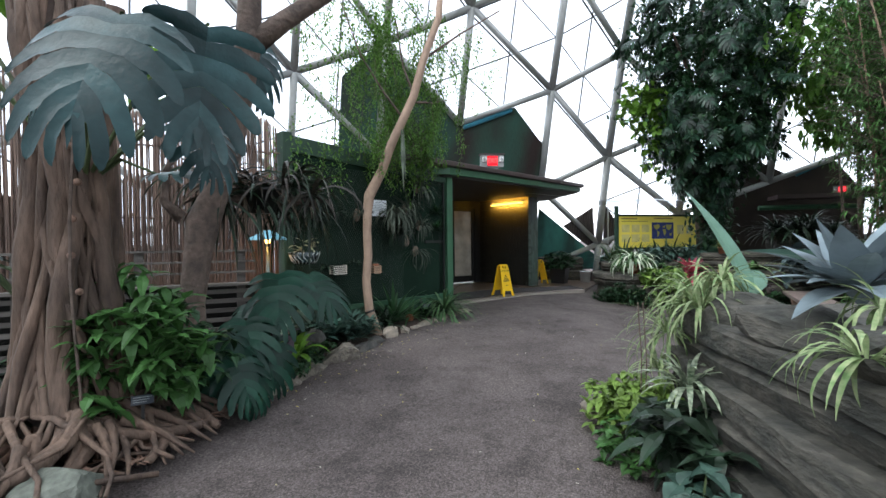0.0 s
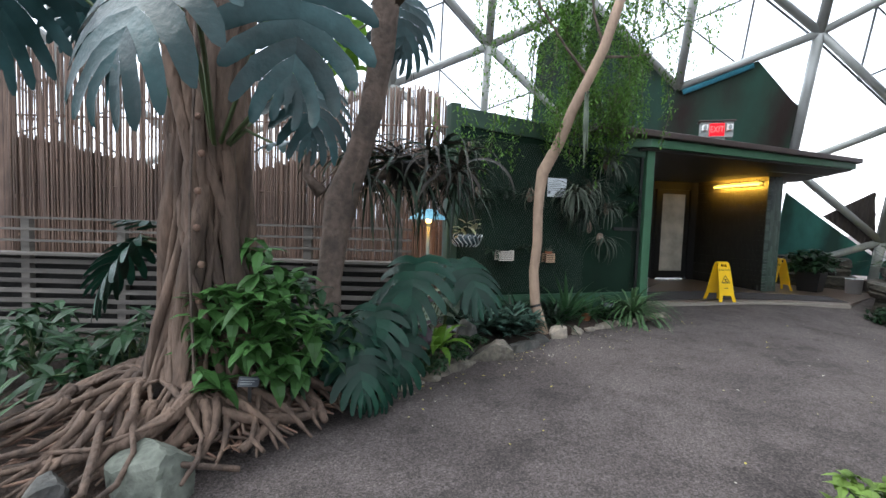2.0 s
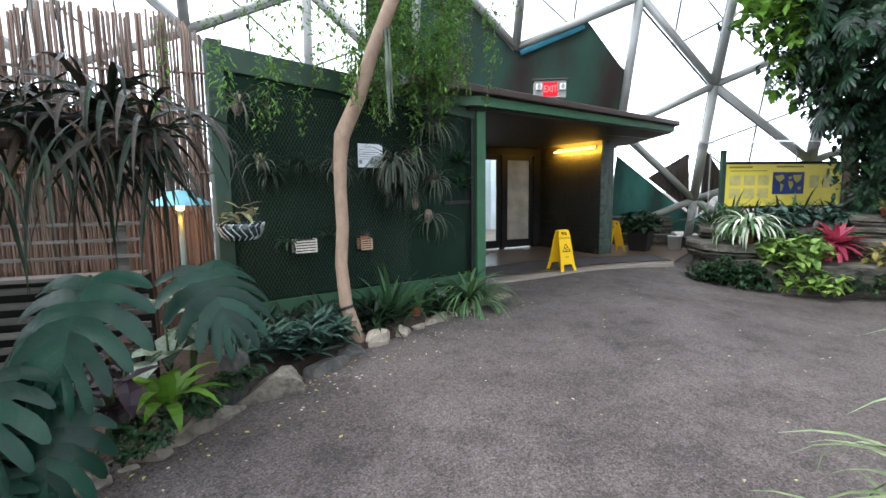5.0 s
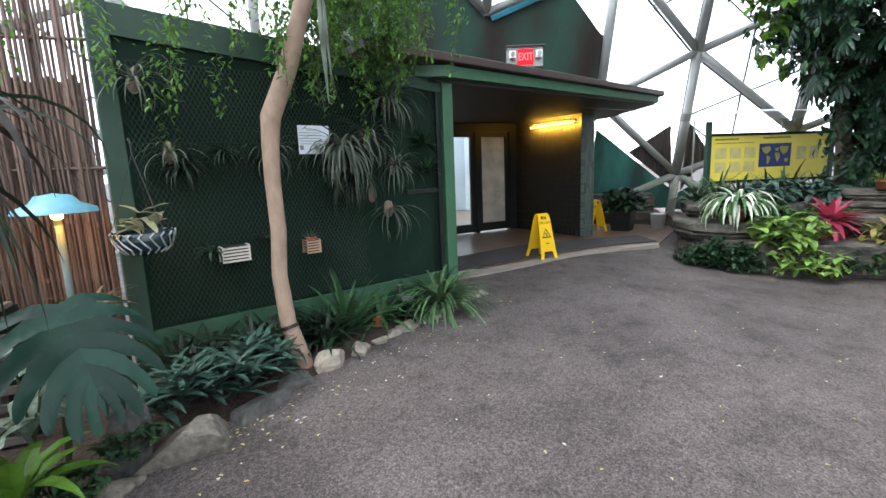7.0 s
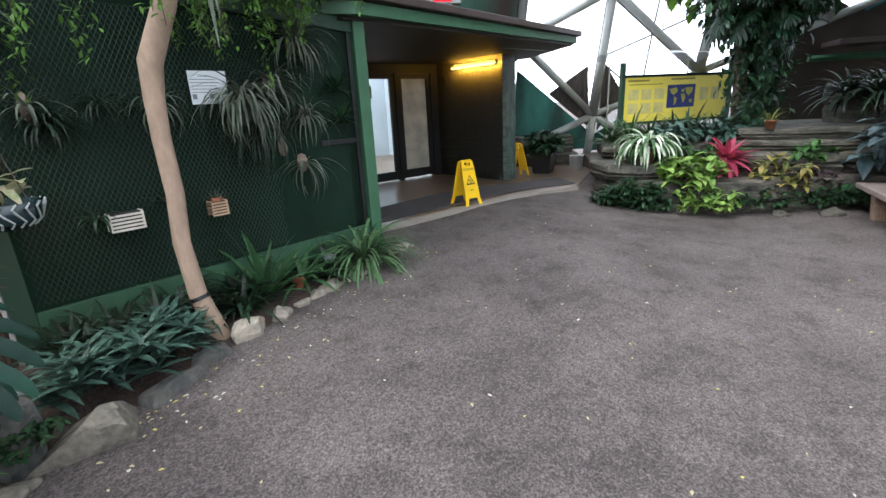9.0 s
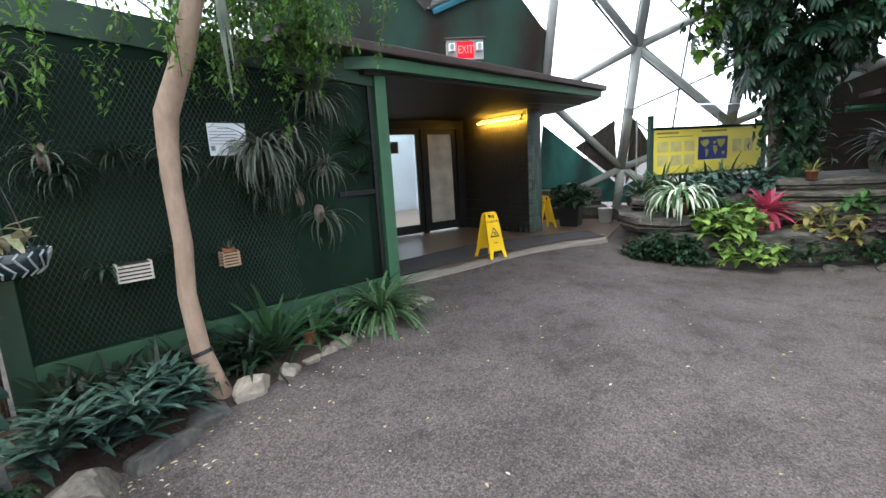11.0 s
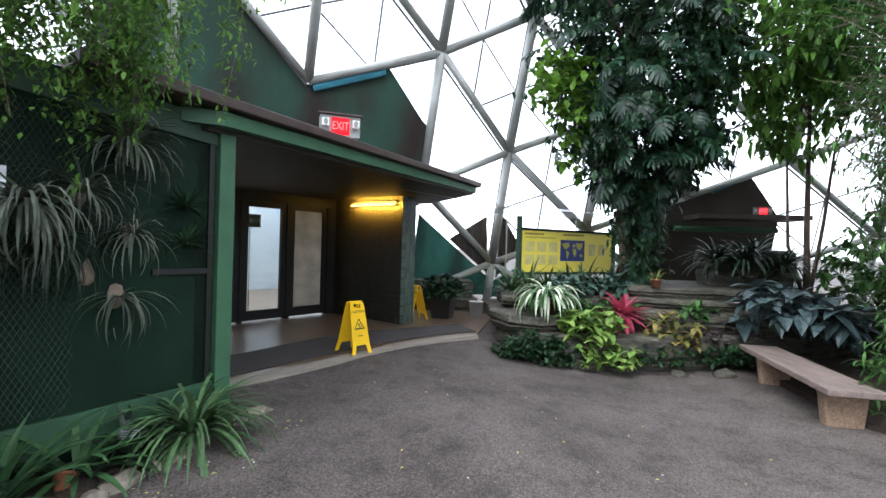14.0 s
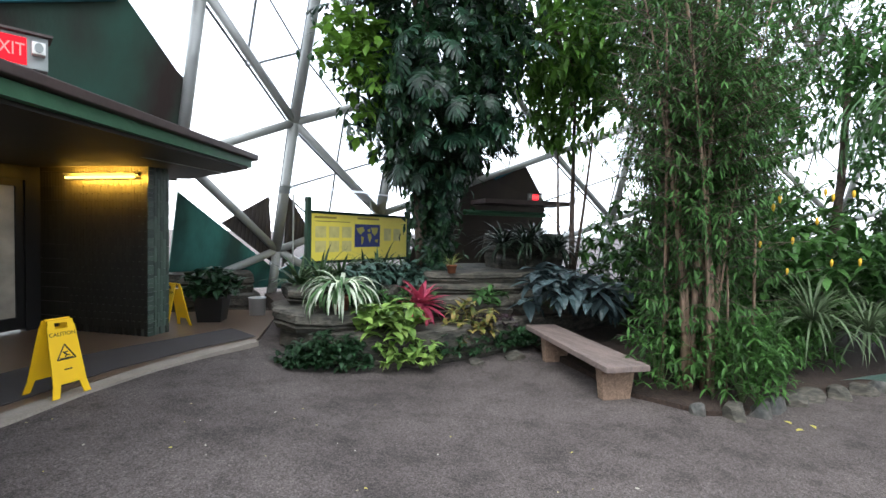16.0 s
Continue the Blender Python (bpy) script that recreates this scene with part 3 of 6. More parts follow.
def split_leaf(s, base, az, el, size, rng, droop=0.25, roll=0.0, n=7, hole=0.5):
    """A big heart-shaped leaf: strips along the side veins, joined near the midrib and slit apart towards the rim."""
    d = vdir(az, el)
    a = radians(az + 90)
    sd = Vector((math.sin(a), math.cos(a), 0))
    sd = sd * math.cos(roll) + d.cross(sd) * math.sin(roll)
    up = sd.cross(d)
    base = Vector(base)

    def at(x, y, lift):
        z = -droop * (x * x) / size * 0.8 - 0.55 * y * y / size + 0.10 * abs(y) + lift
        return base + d * x + sd * y + up * z

    def vein(t, q):
        reach = size * 0.63 * (math.sin(math.pi * (0.17 + 0.78 * t)) ** 0.6)
        ang = radians(122 - 92 * t - 24 * q)
        return size * (0.03 + 0.86 * t) + reach * q * math.cos(ang), reach * q * math.sin(ang)
    for sg in (-1, 1):
        for i in range(n):
            t0, t1 = i / n, (i + 1) / n
            inner = hole * rng.uniform(0.75, 1.1)
            slit = rng.uniform(0.10, 0.2) / n
            sag, wave, end = rng.uniform(0.0, 0.30) * size, rng.uniform(0.004, 0.012) * size, rng.uniform(0.92, 1.04)
            vs = []
            for q in (0.0, 0.3, inner, inner + 0.04, 0.78, 0.92, 1.0):
                cut = 0.0 if q <= inner else slit * min(1.0, 0.5 + (q - inner) * 2)
                tip = 1.0 if q < 0.75 else math.sqrt(max(0.02, 1 - ((q - 0.75) / 0.26) ** 2))
                half = ((t1 - t0) / 2 - cut) * tip
                tm = (t0 + t1) / 2
                for k in (-1, 0, 1):
                    x, y = vein(tm + k * half, q * end)
                    vs.append(at(x, sg * y, -sag * max(0.0, q - inner) ** 2 + (wave if k else -wave) * min(1.0, q * 3)))
            s.add(vs, [(3 * j + k, 3 * j + k + 1, 3 * j + k + 4, 3 * j + k + 3) for j in range(6) for k in (0, 1)])
    s.add([at(size * 0.86, -size * 0.05, 0), at(size * 0.86, size * 0.05, 0), at(size * 1.05, 0, -0.03 * size)], [(0, 1, 2)])


def rosette(s, at, n, length, width, rng, el=(15, 80), droop=(40, 90), kind="strap", seg=5, r=0.03):
    for i in range(n):
        az = 360 * (i * 0.618 + 0.1 * rng.random())
        f = i / max(1, n - 1)
        e = el[0] + (el[1] - el[0]) * f + rng.uniform(-8, 8)
        o = vdir(az, 0) * r
        blade(s, Vector(at) + o, az, e, length * rng.uniform(0.7, 1.1), width * rng.uniform(0.8, 1.15), rng.uniform(*droop), seg, kind)


def bush(s, st, at, n, rx, ry, rz, rng, ll, lw, kind="ovate", stems=7, whorl=4):
    """Leaves in whorls at the ends of thin stems that fan out from the foot."""
    at = Vector(at)
    for i in range(n):
        u, v = rng.random() * 2 * math.pi, rng.random()
        rr = math.sqrt(rng.random())
        tip = at + Vector((rx * rr * math.cos(u), ry * rr * math.sin(u), rz * (0.25 + 0.75 * v) * (1 - 0.35 * rr)))
        if st is not None and i % max(1, n // stems) == 0:
            mid = at.lerp(tip, 0.5) + Vector((0, 0, 0.15 * rz))
            st.tube([at, mid, tip], [0.008, 0.006, 0.004], 5, False)
        base = math.degrees(math.atan2(tip.x - at.x, tip.y - at.y))
        for k in range(whorl):
            az = base + k * 360 / whorl + rng.uniform(-35, 35)
            blade(s, tip, az, rng.uniform(-42, 45), ll * rng.uniform(0.6, 1.15), lw * rng.uniform(0.7, 1.2), rng.uniform(20, 70), 3, kind, 0.25)


def cloud(s, pts, rng, ll, lw, per, spread, kind="ovate", el=(-50, 35), seg=2):
    for p in pts:
        for k in range(per):
            q = Vector(p) + Vector((rng.gauss(0, spread), rng.gauss(0, spread), rng.gauss(0, spread * 0.8)))
            blade(s, q, rng.uniform(0, 360), rng.uniform(*el), ll * rng.uniform(0.6, 1.2), lw * rng.uniform(0.7, 1.2), rng.uniform(10, 60), seg, kind, 0.2)


def plant(name, at, label, category="plant", group=""):
    return thing(name, Matrix.Translation(at), label, category, group)


def loc(s, ob):
    """Moves a shape made in world places into its thing's own frame."""
    o = ob.matrix_world.translation - SITE
    s.v = [(x - o.x, y - o.y, z - o.z) for x, y, z in s.v]
    return s


L_DARK = leafmat("dark_green_leaf", (0.023, 0.062, 0.025))
# the blue in this green is the sky's sheen, painted into the base colour
L_SHEEN = leafmat("sky_sheen_leaf", (0.022, 0.054, 0.056), 0.30, 0.4, 0.06, (0.010, 0.026, 0.026), spec=0.18)
L_MONST = leafmat("glossy_split_leaf", (0.013, 0.044, 0.028), 0.3, 0.4, 0.08, (0.007, 0.026, 0.018), spec=0.16)
L_VINE = leafmat("climbing_split_leaf", (0.017, 0.050, 0.026), 0.33, 0.6, 0.14, (0.009, 0.026, 0.016), spec=0.34)
L_MID = leafmat("mid_green_leaf", (0.062, 0.155, 0.042), trans=0.3)
L_BRIGHT = leafmat("bright_green_leaf", (0.13, 0.27, 0.035), 0.4, 0.25, 0.4)
L_LIME = leafmat("yellow_green_leaf", (0.24, 0.34, 0.085), 0.4, 0.35, 0.25, (0.08, 0.18, 0.035))
L_FIG = leafmat("small_fig_leaf", (0.122, 0.245, 0.052), 0.4, 0.5, 0.5)
L_PINK = leafmat("pink_leaf", (0.52, 0.075, 0.13), 0.4, 0.35, 0.25, (0.30, 0.04, 0.08))
L_STRIPE = leafmat("cream_striped_leaf", (0.28, 0.32, 0.17), 0.45, 0.35, 0.25, (0.11, 0.19, 0.07), scale=30)
L_STRAP = leafmat("dark_strap_leaf", (0.018, 0.040, 0.021), 0.35, 0.5, 0.1, (0.012, 0.016, 0.011))
L_AIR = leafmat("grey_air_plant_leaf", (0.120, 0.140, 0.108), 0.7, 0.45, 0.12, (0.055, 0.068, 0.050))
L_BROM = leafmat("silver_blue_leaf", (0.20, 0.25, 0.275), 0.45, 0.25, 0.1, (0.12, 0.155, 0.17))
L_FERN = leafmat("spotted_green_leaf", (0.034, 0.090, 0.024), 0.4, 0.35, 0.2, (0.018, 0.050, 0.015), scale=40)
L_CROTON = leafmat("croton_leaf", (0.24, 0.15, 0.05), 0.35, 0.5, 0.2, (0.07, 0.13, 0.03), scale=14)
L_PURPLE = leafmat("dark_purple_leaf", (0.045, 0.028, 0.036), 0.35, 0.4, 0.1)
# bark of the fig's core, darkened to paint shade between the root strands
SHADEBARK = mat("crevice_shade_bark", (0.05, 0.034, 0.026), 0.95, 0, 0.4, 6, 0.7, 30)
BARK = mat("fig_bark", (0.132, 0.086, 0.061), 0.9, 0, 0.5, 6, 1.0, 30, (0.042, 0.028, 0.021), stretch=(1, 1, 0.3), fine=0.25)
ROOTBARK = mat("tan_root_bark", (0.21, 0.125, 0.088), 0.9, 0, 0.4, 8, 0.6, 30, (0.12, 0.072, 0.052), fine=0.2)
BARK2 = mat("brown_bark", (0.125, 0.088, 0.068), 0.85, 0, 0.5, 5, 0.8, 25, (0.055, 0.040, 0.032), fine=0.3)
BARKPALE = mat("pale_smooth_bark", (0.34, 0.235, 0.165), 0.75, 0, 0.3, 6, 0.35, 30, (0.235, 0.160, 0.115), stretch=(1, 1, 0.5), fine=0.12)
STEM = mat("green_stem", (0.06, 0.09, 0.03), 0.6, 0, 0.3, 10)
TERRA = mat("terracotta", (0.30, 0.105, 0.05), 0.8, 0, 0.3, 8, 0.2, 40)
BAMBOO = mat("dry_bamboo", (0.190, 0.118, 0.084), 0.6, 0, 0.35, 8, 0.2, 40, (0.085, 0.053, 0.040), rnd=0.35, stretch=(1, 1, 0.4))
GREYWOOD = mat("weathered_grey_wood", (0.135, 0.120, 0.105), 0.85, 0, 0.4, 5, 0.4, 40, (0.075, 0.068, 0.06), rnd=0.25, stretch=(0.3, 0.3, 3))

# ---- planted bed along the wall ----
SITE = Vector((-0.13, 0.17, -0.03))
R1 = random.Random(11)
EDGE = [(0.75, 0.5), (0.1, 2.4), (-0.32, 3.45), (-0.48, 4.2), (-0.53, 4.85), (-0.52, 5.4), (-0.45, 5.9), (-0.33, 6.4), (-0.22, 6.85), (-0.02, 7.55), (0.2, 8.3), (0.54, 9.4)]
bed = Shape()
BACK = [(0.10, 9.12), (-0.2, 8.55), (-0.6, 7.95), (-0.95, 7.4), (-1.3, 6.85), (-1.8, 6.4), (-2.6, 5.6), (-3.4, 4.8), (-4.2, 4.1), (-5.2, 3.2), (-5.2, 1.0), (-3, -1)]
NB = len(EDGE)
rows = []
for (ex0, ey0), (bx, by) in zip(EDGE, BACK[::-1]):
    for k in range(9):
        f = k / 8
        x, y = ex0 + (bx - ex0) * f, ey0 + (by - ey0) * f
        z = gz(x, y) - 0.03 + 0.13 * smooth01(f * 5) + (0.025 * noise.noise(Vector((x * 3, y * 3, 0))) if k else 0)
        rows.append((x, y, z))
bed.add(rows, [(i * 9 + k, i * 9 + k + 1, (i + 1) * 9 + k + 1, (i + 1) * 9 + k) for i in range(NB - 1) for k in range(8)])
setting("bed_soil", bed, SOIL, "dark brown garden soil with bark litter", "soil", smooth=True)


def bz(x, y):
    return gz(x, y) + 0.10


def boulder(rng, r, flat=0.7):
    s = Shape()
    bm = bmesh.new()
    bmesh.ops.create_icosphere(bm, subdivisions=3, radius=1.0)
    off = Vector((rng.random() * 50, rng.random() * 50, rng.random() * 50))
    cuts = [(vdir(rng.uniform(0, 360), rng.uniform(-20, 80)), rng.uniform(0.48, 0.80)) for _ in range(13)]
    for v in bm.verts:
        for nrm, dd in cuts:
            over = v.co.dot(nrm) - dd
            if over > 0:
                v.co -= nrm * over
        v.co *= 1 + 0.12 * noise.noise(v.co * 1.6 + off) + 0.05 * noise.noise(v.co * 5 + off)
    bm.verts.index_update()
    s.add([(v.co.x * r[0], v.co.y * r[1], v.co.z * r[2]) for v in bm.verts], [tuple(v.index for v in f.verts) for f in bm.faces])
    bm.free()
    return s


def stone(at, r, material, label, turn=0.0, group="stones edging the bed"):
    ob = part("stone", boulder(R1, r), material, smooth=False)
    ob.matrix_world = Matrix.Translation(SITE) @ pose(at[0], at[1], at[2], R1.uniform(-8, 8), R1.uniform(-8, 8), turn)
    return tagged(ob, label, "stone", group)


DARKSTONE = mat("dark_grey_stone", (0.095, 0.088, 0.076), 0.9, 0, 0.4, 6, 0.6, 25, (0.05, 0.052, 0.05), fine=0.25)
TANSTONE = mat("grey_tan_stone", (0.17, 0.148, 0.118), 0.92, 0, 0.5, 7, 1.0, 25, (0.085, 0.076, 0.062), fine=0.3)
GREENSTONE = mat("grey_green_stone", (0.135, 0.145, 0.120), 0.9, 0, 0.4, 6, 0.9, 25, (0.065, 0.075, 0.06), fine=0.2)
PALE = [(-0.19, 7.32, 0.17), (-0.07, 7.60, 0.11), (0.0, 7.80, 0.085), (0.05, 7.97, 0.085), (0.11, 8.17, 0.11), (0.20, 8.34, 0.085), (0.25, 8.51, 0.09), (0.31, 8.70, 0.085), (0.38, 8.90, 0.095), (0.45, 9.10, 0.09), (0.51, 9.30, 0.10), (-0.53, 5.38, 0.095), (-0.55, 5.12, 0.085), (-0.58, 4.95, 0.075), (-0.53, 5.25, 0.05), (-0.60, 4.78, 0.06)]
for x, y, r in PALE:
    stone((x, y, gz(x, y) + r * 0.35), (r * 0.95, r * 1.35, r * 0.95), STONE, "pale tan stone at the edge of the bed", -25 + R1.uniform(-15, 15))
for x, y, r in ((-0.40, 6.25, 0.22), (-0.31, 6.66, 0.15), (-0.27, 7.02, 0.13), (-0.50, 5.72, 0.14), (-0.50, 5.56, 0.09), (-0.47, 5.92, 0.08)):
    stone((x, y, gz(x, y) + r * 0.25), (r * 0.95, r * 1.5, r * 0.85), DARKSTONE if y > 6.5 else TANSTONE, "rough grey boulder at the edge of the bed", R1.uniform(-30, 0))
stone((-0.62, 6.05, 0.12), (0.13, 0.15, 0.26), DARKSTONE, "upright dark grey stone among the plants", 20)
stone((-0.52, 3.30, 0.06), (0.22, 0.17, 0.20), GREENSTONE, "grey-green rock among fig roots", 15)
stone((-0.70, 2.95, 0.04), (0.18, 0.12, 0.10), DARKSTONE, "dark lichen-spotted rock by the path", -20)

# ---- old fig tree ----
R2 = random.Random(5)


def fig_tree():
    c = Vector((-1.04, 3.83, 0.0))
    t = plant("fig_tree", (c.x, c.y, 0.05), "old fig tree with a braided trunk of aerial roots", "tree")
    pts = [c + Vector((0.0, 0, 0.0)), c + Vector((-0.02, 0.01, 0.5)), c + Vector((-0.03, 0.02, 1.1)), c + Vector((0.02, -0.02, 1.7)), c + Vector((0.04, -0.05, 2.4)), c + Vector((-0.1, -0.1, 3.4)), c + Vector((-0.25, -0.1, 4.6))]
    part("trunk", loc(Shape().tube(pts, [0.22, 0.15, 0.13, 0.13, 0.15, 0.16, 0.13], 14, True, 0.12, R2), t), SHADEBARK, t, smooth=True)
    for i in range(74):
        a = i * 2.399 + R2.uniform(-0.2, 0.2)
        tw = R2.uniform(-2.4, 2.4)
        run = R2.uniform(0.45, 1.05)
        big = R2.random() < 0.26
        p, r = [], []
        for k in range(14):
            f = k / 13
            if f < 0.62:
                z = 2.35 * (1 - f / 0.62) + 0.28
                rad = 0.185 - 0.05 * math.sin(math.pi * f / 0.62) + 0.03 * math.sin(f * 14 + i) + 0.018 * (i % 3) + 0.10 * (f / 0.62) ** 4
            else:
                g = (f - 0.62) / 0.38
                z = 0.28 * (1 - g) ** 1.6 + 0.06 * (1 - g) + 0.055
                rad = 0.275 + run * g * (1 - 0.45 * max(0.0, math.cos(a + tw * 1.1)))
            aa = a + tw * f * 1.3 + 0.34 * math.sin(f * 9 + i * 1.7)
            p.append(c + Vector((rad * math.cos(aa), rad * math.sin(aa), z)))
            r.append((0.048 if big else 0.016 + 0.006 * (i % 3)) * (1 - 0.55 * max(0, f - 0.6) / 0.4) * (0.75 + 0.5 * R2.random()))
        part("root", loc(Shape().tube(p, r, 7, True), t), BARK, t, smooth=True)
        if i % 2 == 0:
            q, aa = p[10], a + tw + R2.uniform(-0.6, 0.6)
            path = [q + Vector((math.cos(aa) * d, math.sin(aa) * d + 0.05 * math.sin(d * 9), -q.z * min(1, d * 3) + 0.03)) for d in (0, 0.08, 0.17, 0.27, 0.38)]
            part("root", loc(Shape().tube(path, [0.03, 0.026, 0.02, 0.014, 0.006], 6), t), BARK, t, smooth=True)
    for i in range(60):
        aa = radians(R2.uniform(-125, 60))
        d0, ln = R2.uniform(0.26, 0.42), R2.uniform(0.35, 0.95) * (1 - 0.62 * max(0.0, math.cos(aa)))
        w, ph = R2.uniform(0.04, 0.13), R2.uniform(0, 6)
        path = []
        for k in range(8):
            f = k / 7
            d = d0 + ln * f
            sw = w * math.sin(f * 6 + ph) * f
            path.append(c + Vector((math.cos(aa) * d - math.sin(aa) * sw, math.sin(aa) * d + math.cos(aa) * sw, 0.30 * (1 - f) ** 3 * max(0, 0.75 - d0) + 0.055 + 0.02 * math.sin(f * 9 + ph))))
        r0 = R2.uniform(0.010, 0.024)
        part("root", loc(Shape().tube(path, [r0 * (1 - 0.75 * k / 7) for k in range(8)], 6), t), ROOTBARK, t, smooth=True)
    # thin hanging roots
    for x, y in ((-0.42, 0.25), (-0.36, 0.1), (0.3, -0.25)):
        path = [c + Vector((x * (1 + 0.1 * math.sin(k)), y, 2.6 - 2.5 * k / 8)) for k in range(9)]
        part("hanging_root", loc(Shape().tube(path, 0.008, 5), t), BARK2, t)
    for k in range(7):
        z = 0.75 + 0.2 * k
        nub = Shape().lathe([(0.0, 0.020), (0.016, 0.014), (0.021, 0.0), (0.016, -0.014), (0.0, -0.020)], 8, (c.x + 0.21 + 0.03 * math.sin(k * 2), c.y - 0.17, z))
        part("bark_knot", loc(nub, t), ROOTBARK, t, smooth=True)


fig_tree()


def split_leaf_plant(name, foot, leaves, label, material=None, rng=None, off=(0, 0, 0), more=0):
    """leaves: place of the leaf's base, azimuth, elevation, size, roll."""
    m = material or L_MONST
    foot = Vector(foot) + Vector(off)
    t = plant(name, foot, label)
    if more:
        leaves = leaves + [((p[0] + R2.uniform(-0.16, 0.16), p[1] + R2.uniform(-0.16, 0.16), max(0.2, p[2] + R2.uniform(-0.2, 0.08))), az + R2.uniform(-60, 60), el + R2.uniform(-15, 15), size * R2.uniform(0.6, 0.95), roll + R2.uniform(-0.4, 0.4)) for _ in range(more) for p, az, el, size, roll in leaves]
    for pos, az, el, size, roll in leaves:
        pos = Vector(pos) + Vector(off)
        s, st = Shape(), Shape()
        split_leaf(s, pos, az, el, size, rng or R2, 0.38, roll, 7, 0.55)
        part("leaf", loc(s, t), m, t, smooth=True)
        f, p = Vector(foot), Vector(pos)
        st.tube([f, f.lerp(p, 0.5) + Vector((0, 0, 0.12)), p], [0.014, 0.012, 0.008], 6, False)
        part("leaf_stalk", loc(st, t), STEM, t)
    return t


# climbing split-leaf plant high on the fig
split_leaf_plant("climbing_split_leaf_plant", (-0.92, 3.80, 1.55), [
    ((-0.05, 3.22, 2.18), 172, -50, 0.60, -0.2), ((-0.30, 3.30, 2.12), 190, -45, 0.40, 0.1),
    ((-0.02, 3.72, 2.36), 290, -74, 0.62, 0.4), ((-0.26, 3.98, 1.92), 128, -46, 0.40, -0.3), ((-0.55, 3.95, 1.62), 95, 12, 0.34, 0.2),
    ((-1.35, 3.10, 2.50), 225, -58, 0.60, 0.3), ((-1.75, 3.55, 2.75), 250, -50, 0.50, 0.4),
    ((-0.55, 5.05, 2.85), 140, -62, 0.5, -0.5)], "large green split leaves climbing on the fig tree, blue sky sheen in their colour", L_SHEEN)
split_leaf_plant("climbing_split_leaf_plant", (-1.45, 3.95, 0.75), [((-1.78, 3.75, 1.06), 200, -45, 0.50, 0.2), ((-1.90, 3.80, 1.02), 235, -35, 0.42, 0.3), ((-1.72, 3.85, 1.12), 150, 25, 0.30, 0.0)], "dark split leaf hanging before the fence", L_MONST)
for foot, x, y, z in (((-1.2, 4.6, 2.3), -1.0, 4.6, 2.5), ((-1.5, 3.9, 3.0), -1.6, 4.1, 2.9)):
    t = plant("bright_climber", foot, "bright green backlit leaves of a climbing plant", "plant")
    s, st = Shape(), Shape()
    bush(s, st, (x, y, z - 0.3), 16, 0.4, 0.4, 0.55, R2, 0.22, 0.13)
    part("foliage", loc(s, t), L_BRIGHT, t)
    part("stem", loc(st, t), STEM, t)

# ---- second trunk, leaning ----
t2 = plant("leaning_tree", (-0.84, 4.52, 0.0), "smooth brown leaning tree with a swollen knot", "tree")
P2 = [(-0.84, 4.52, 0.0), (-0.88, 4.60, 0.35), (-0.91, 4.64, 0.75), (-0.87, 4.66, 1.10), (-0.83, 4.68, 1.36), (-0.73, 4.71, 1.62), (-0.60, 4.72, 1.95), (-0.50, 4.72, 2.36), (-0.38, 4.62, 2.66), (-0.35, 4.64, 3.4), (-0.30, 4.70, 4.3)]
part("trunk", loc(Shape().tube(P2, [0.15, 0.110, 0.092, 0.096, 0.122, 0.090, 0.082, 0.080, 0.09, 0.07, 0.06], 14, True, 0.06, R2), t2), BARK2, t2, smooth=True)
part("branch", loc(Shape().tube([(-0.41, 4.63, 2.62), (-0.16, 4.72, 2.84), (0.15, 4.86, 3.1), (0.55, 5.1, 3.7)], [0.085, 0.07, 0.06, 0.05], 10), t2), BARK2, t2, smooth=True)
part("branch", loc(Shape().tube([(-0.95, 4.60, 1.40), (-1.03, 4.52, 1.52), (-1.02, 4.54, 1.75), (-0.94, 4.56, 1.90)], [0.05, 0.03, 0.025, 0.02], 8), t2), BARK2, t2, smooth=True)

# ---- pale thin tree with hanging fine foliage ----
t3 = plant("weeping_fig", (-0.33, 7.21, 0.0), "pale thin weeping fig tree tied with a black strap", "tree")
P3 = [(-0.33, 7.21, 0.0), (-0.37, 7.21, 0.15), (-0.43, 7.21, 0.34), (-0.465, 7.21, 0.70), (-0.435, 7.21, 1.02), (-0.445, 7.21, 1.36), (-0.435, 7.21, 1.60), (-0.41, 7.21, 1.80), (-0.24, 7.21, 2.10), (-0.10, 7.21, 2.45), (0.04, 7.21, 2.72), (0.19, 7.21, 3.02), (0.30, 7.30, 3.5), (0.48, 7.4, 4.05), (0.55, 7.5, 5.2)]
part("trunk", loc(Shape().tube(P3, [0.078, 0.066, 0.058, 0.054, 0.054, 0.054, 0.058, 0.068, 0.060, 0.056, 0.054, 0.052, 0.048, 0.045, 0.03], 14), t3), BARKPALE, t3, smooth=True)
part("strap", loc(Shape().tube([(-0.418, 7.21, 0.30), (-0.426, 7.21, 0.325)], 0.066, 14, False), t3), BLACK, t3, "black tie strap")
for br in ([(0.05, 7.21, 2.75), (-0.2, 7.2, 3.1), (-0.42, 7.0, 3.5), (-0.6, 6.8, 4.1)], [(0.19, 7.21, 3.05), (-0.02, 7.5, 3.5), (-0.15, 7.6, 4.2)], [(0.30, 7.30, 3.5), (0.7, 7.8, 4.0), (1.2, 8.3, 4.5)], [(0.15, 7.21, 2.95), (0.3, 7.8, 3.1), (0.4, 8.4, 3.3)]):
    part("branch", loc(Shape().tube(br, [0.018, 0.014, 0.010, 0.006][:len(br)], 7), t3), BARK2, t3, smooth=True)
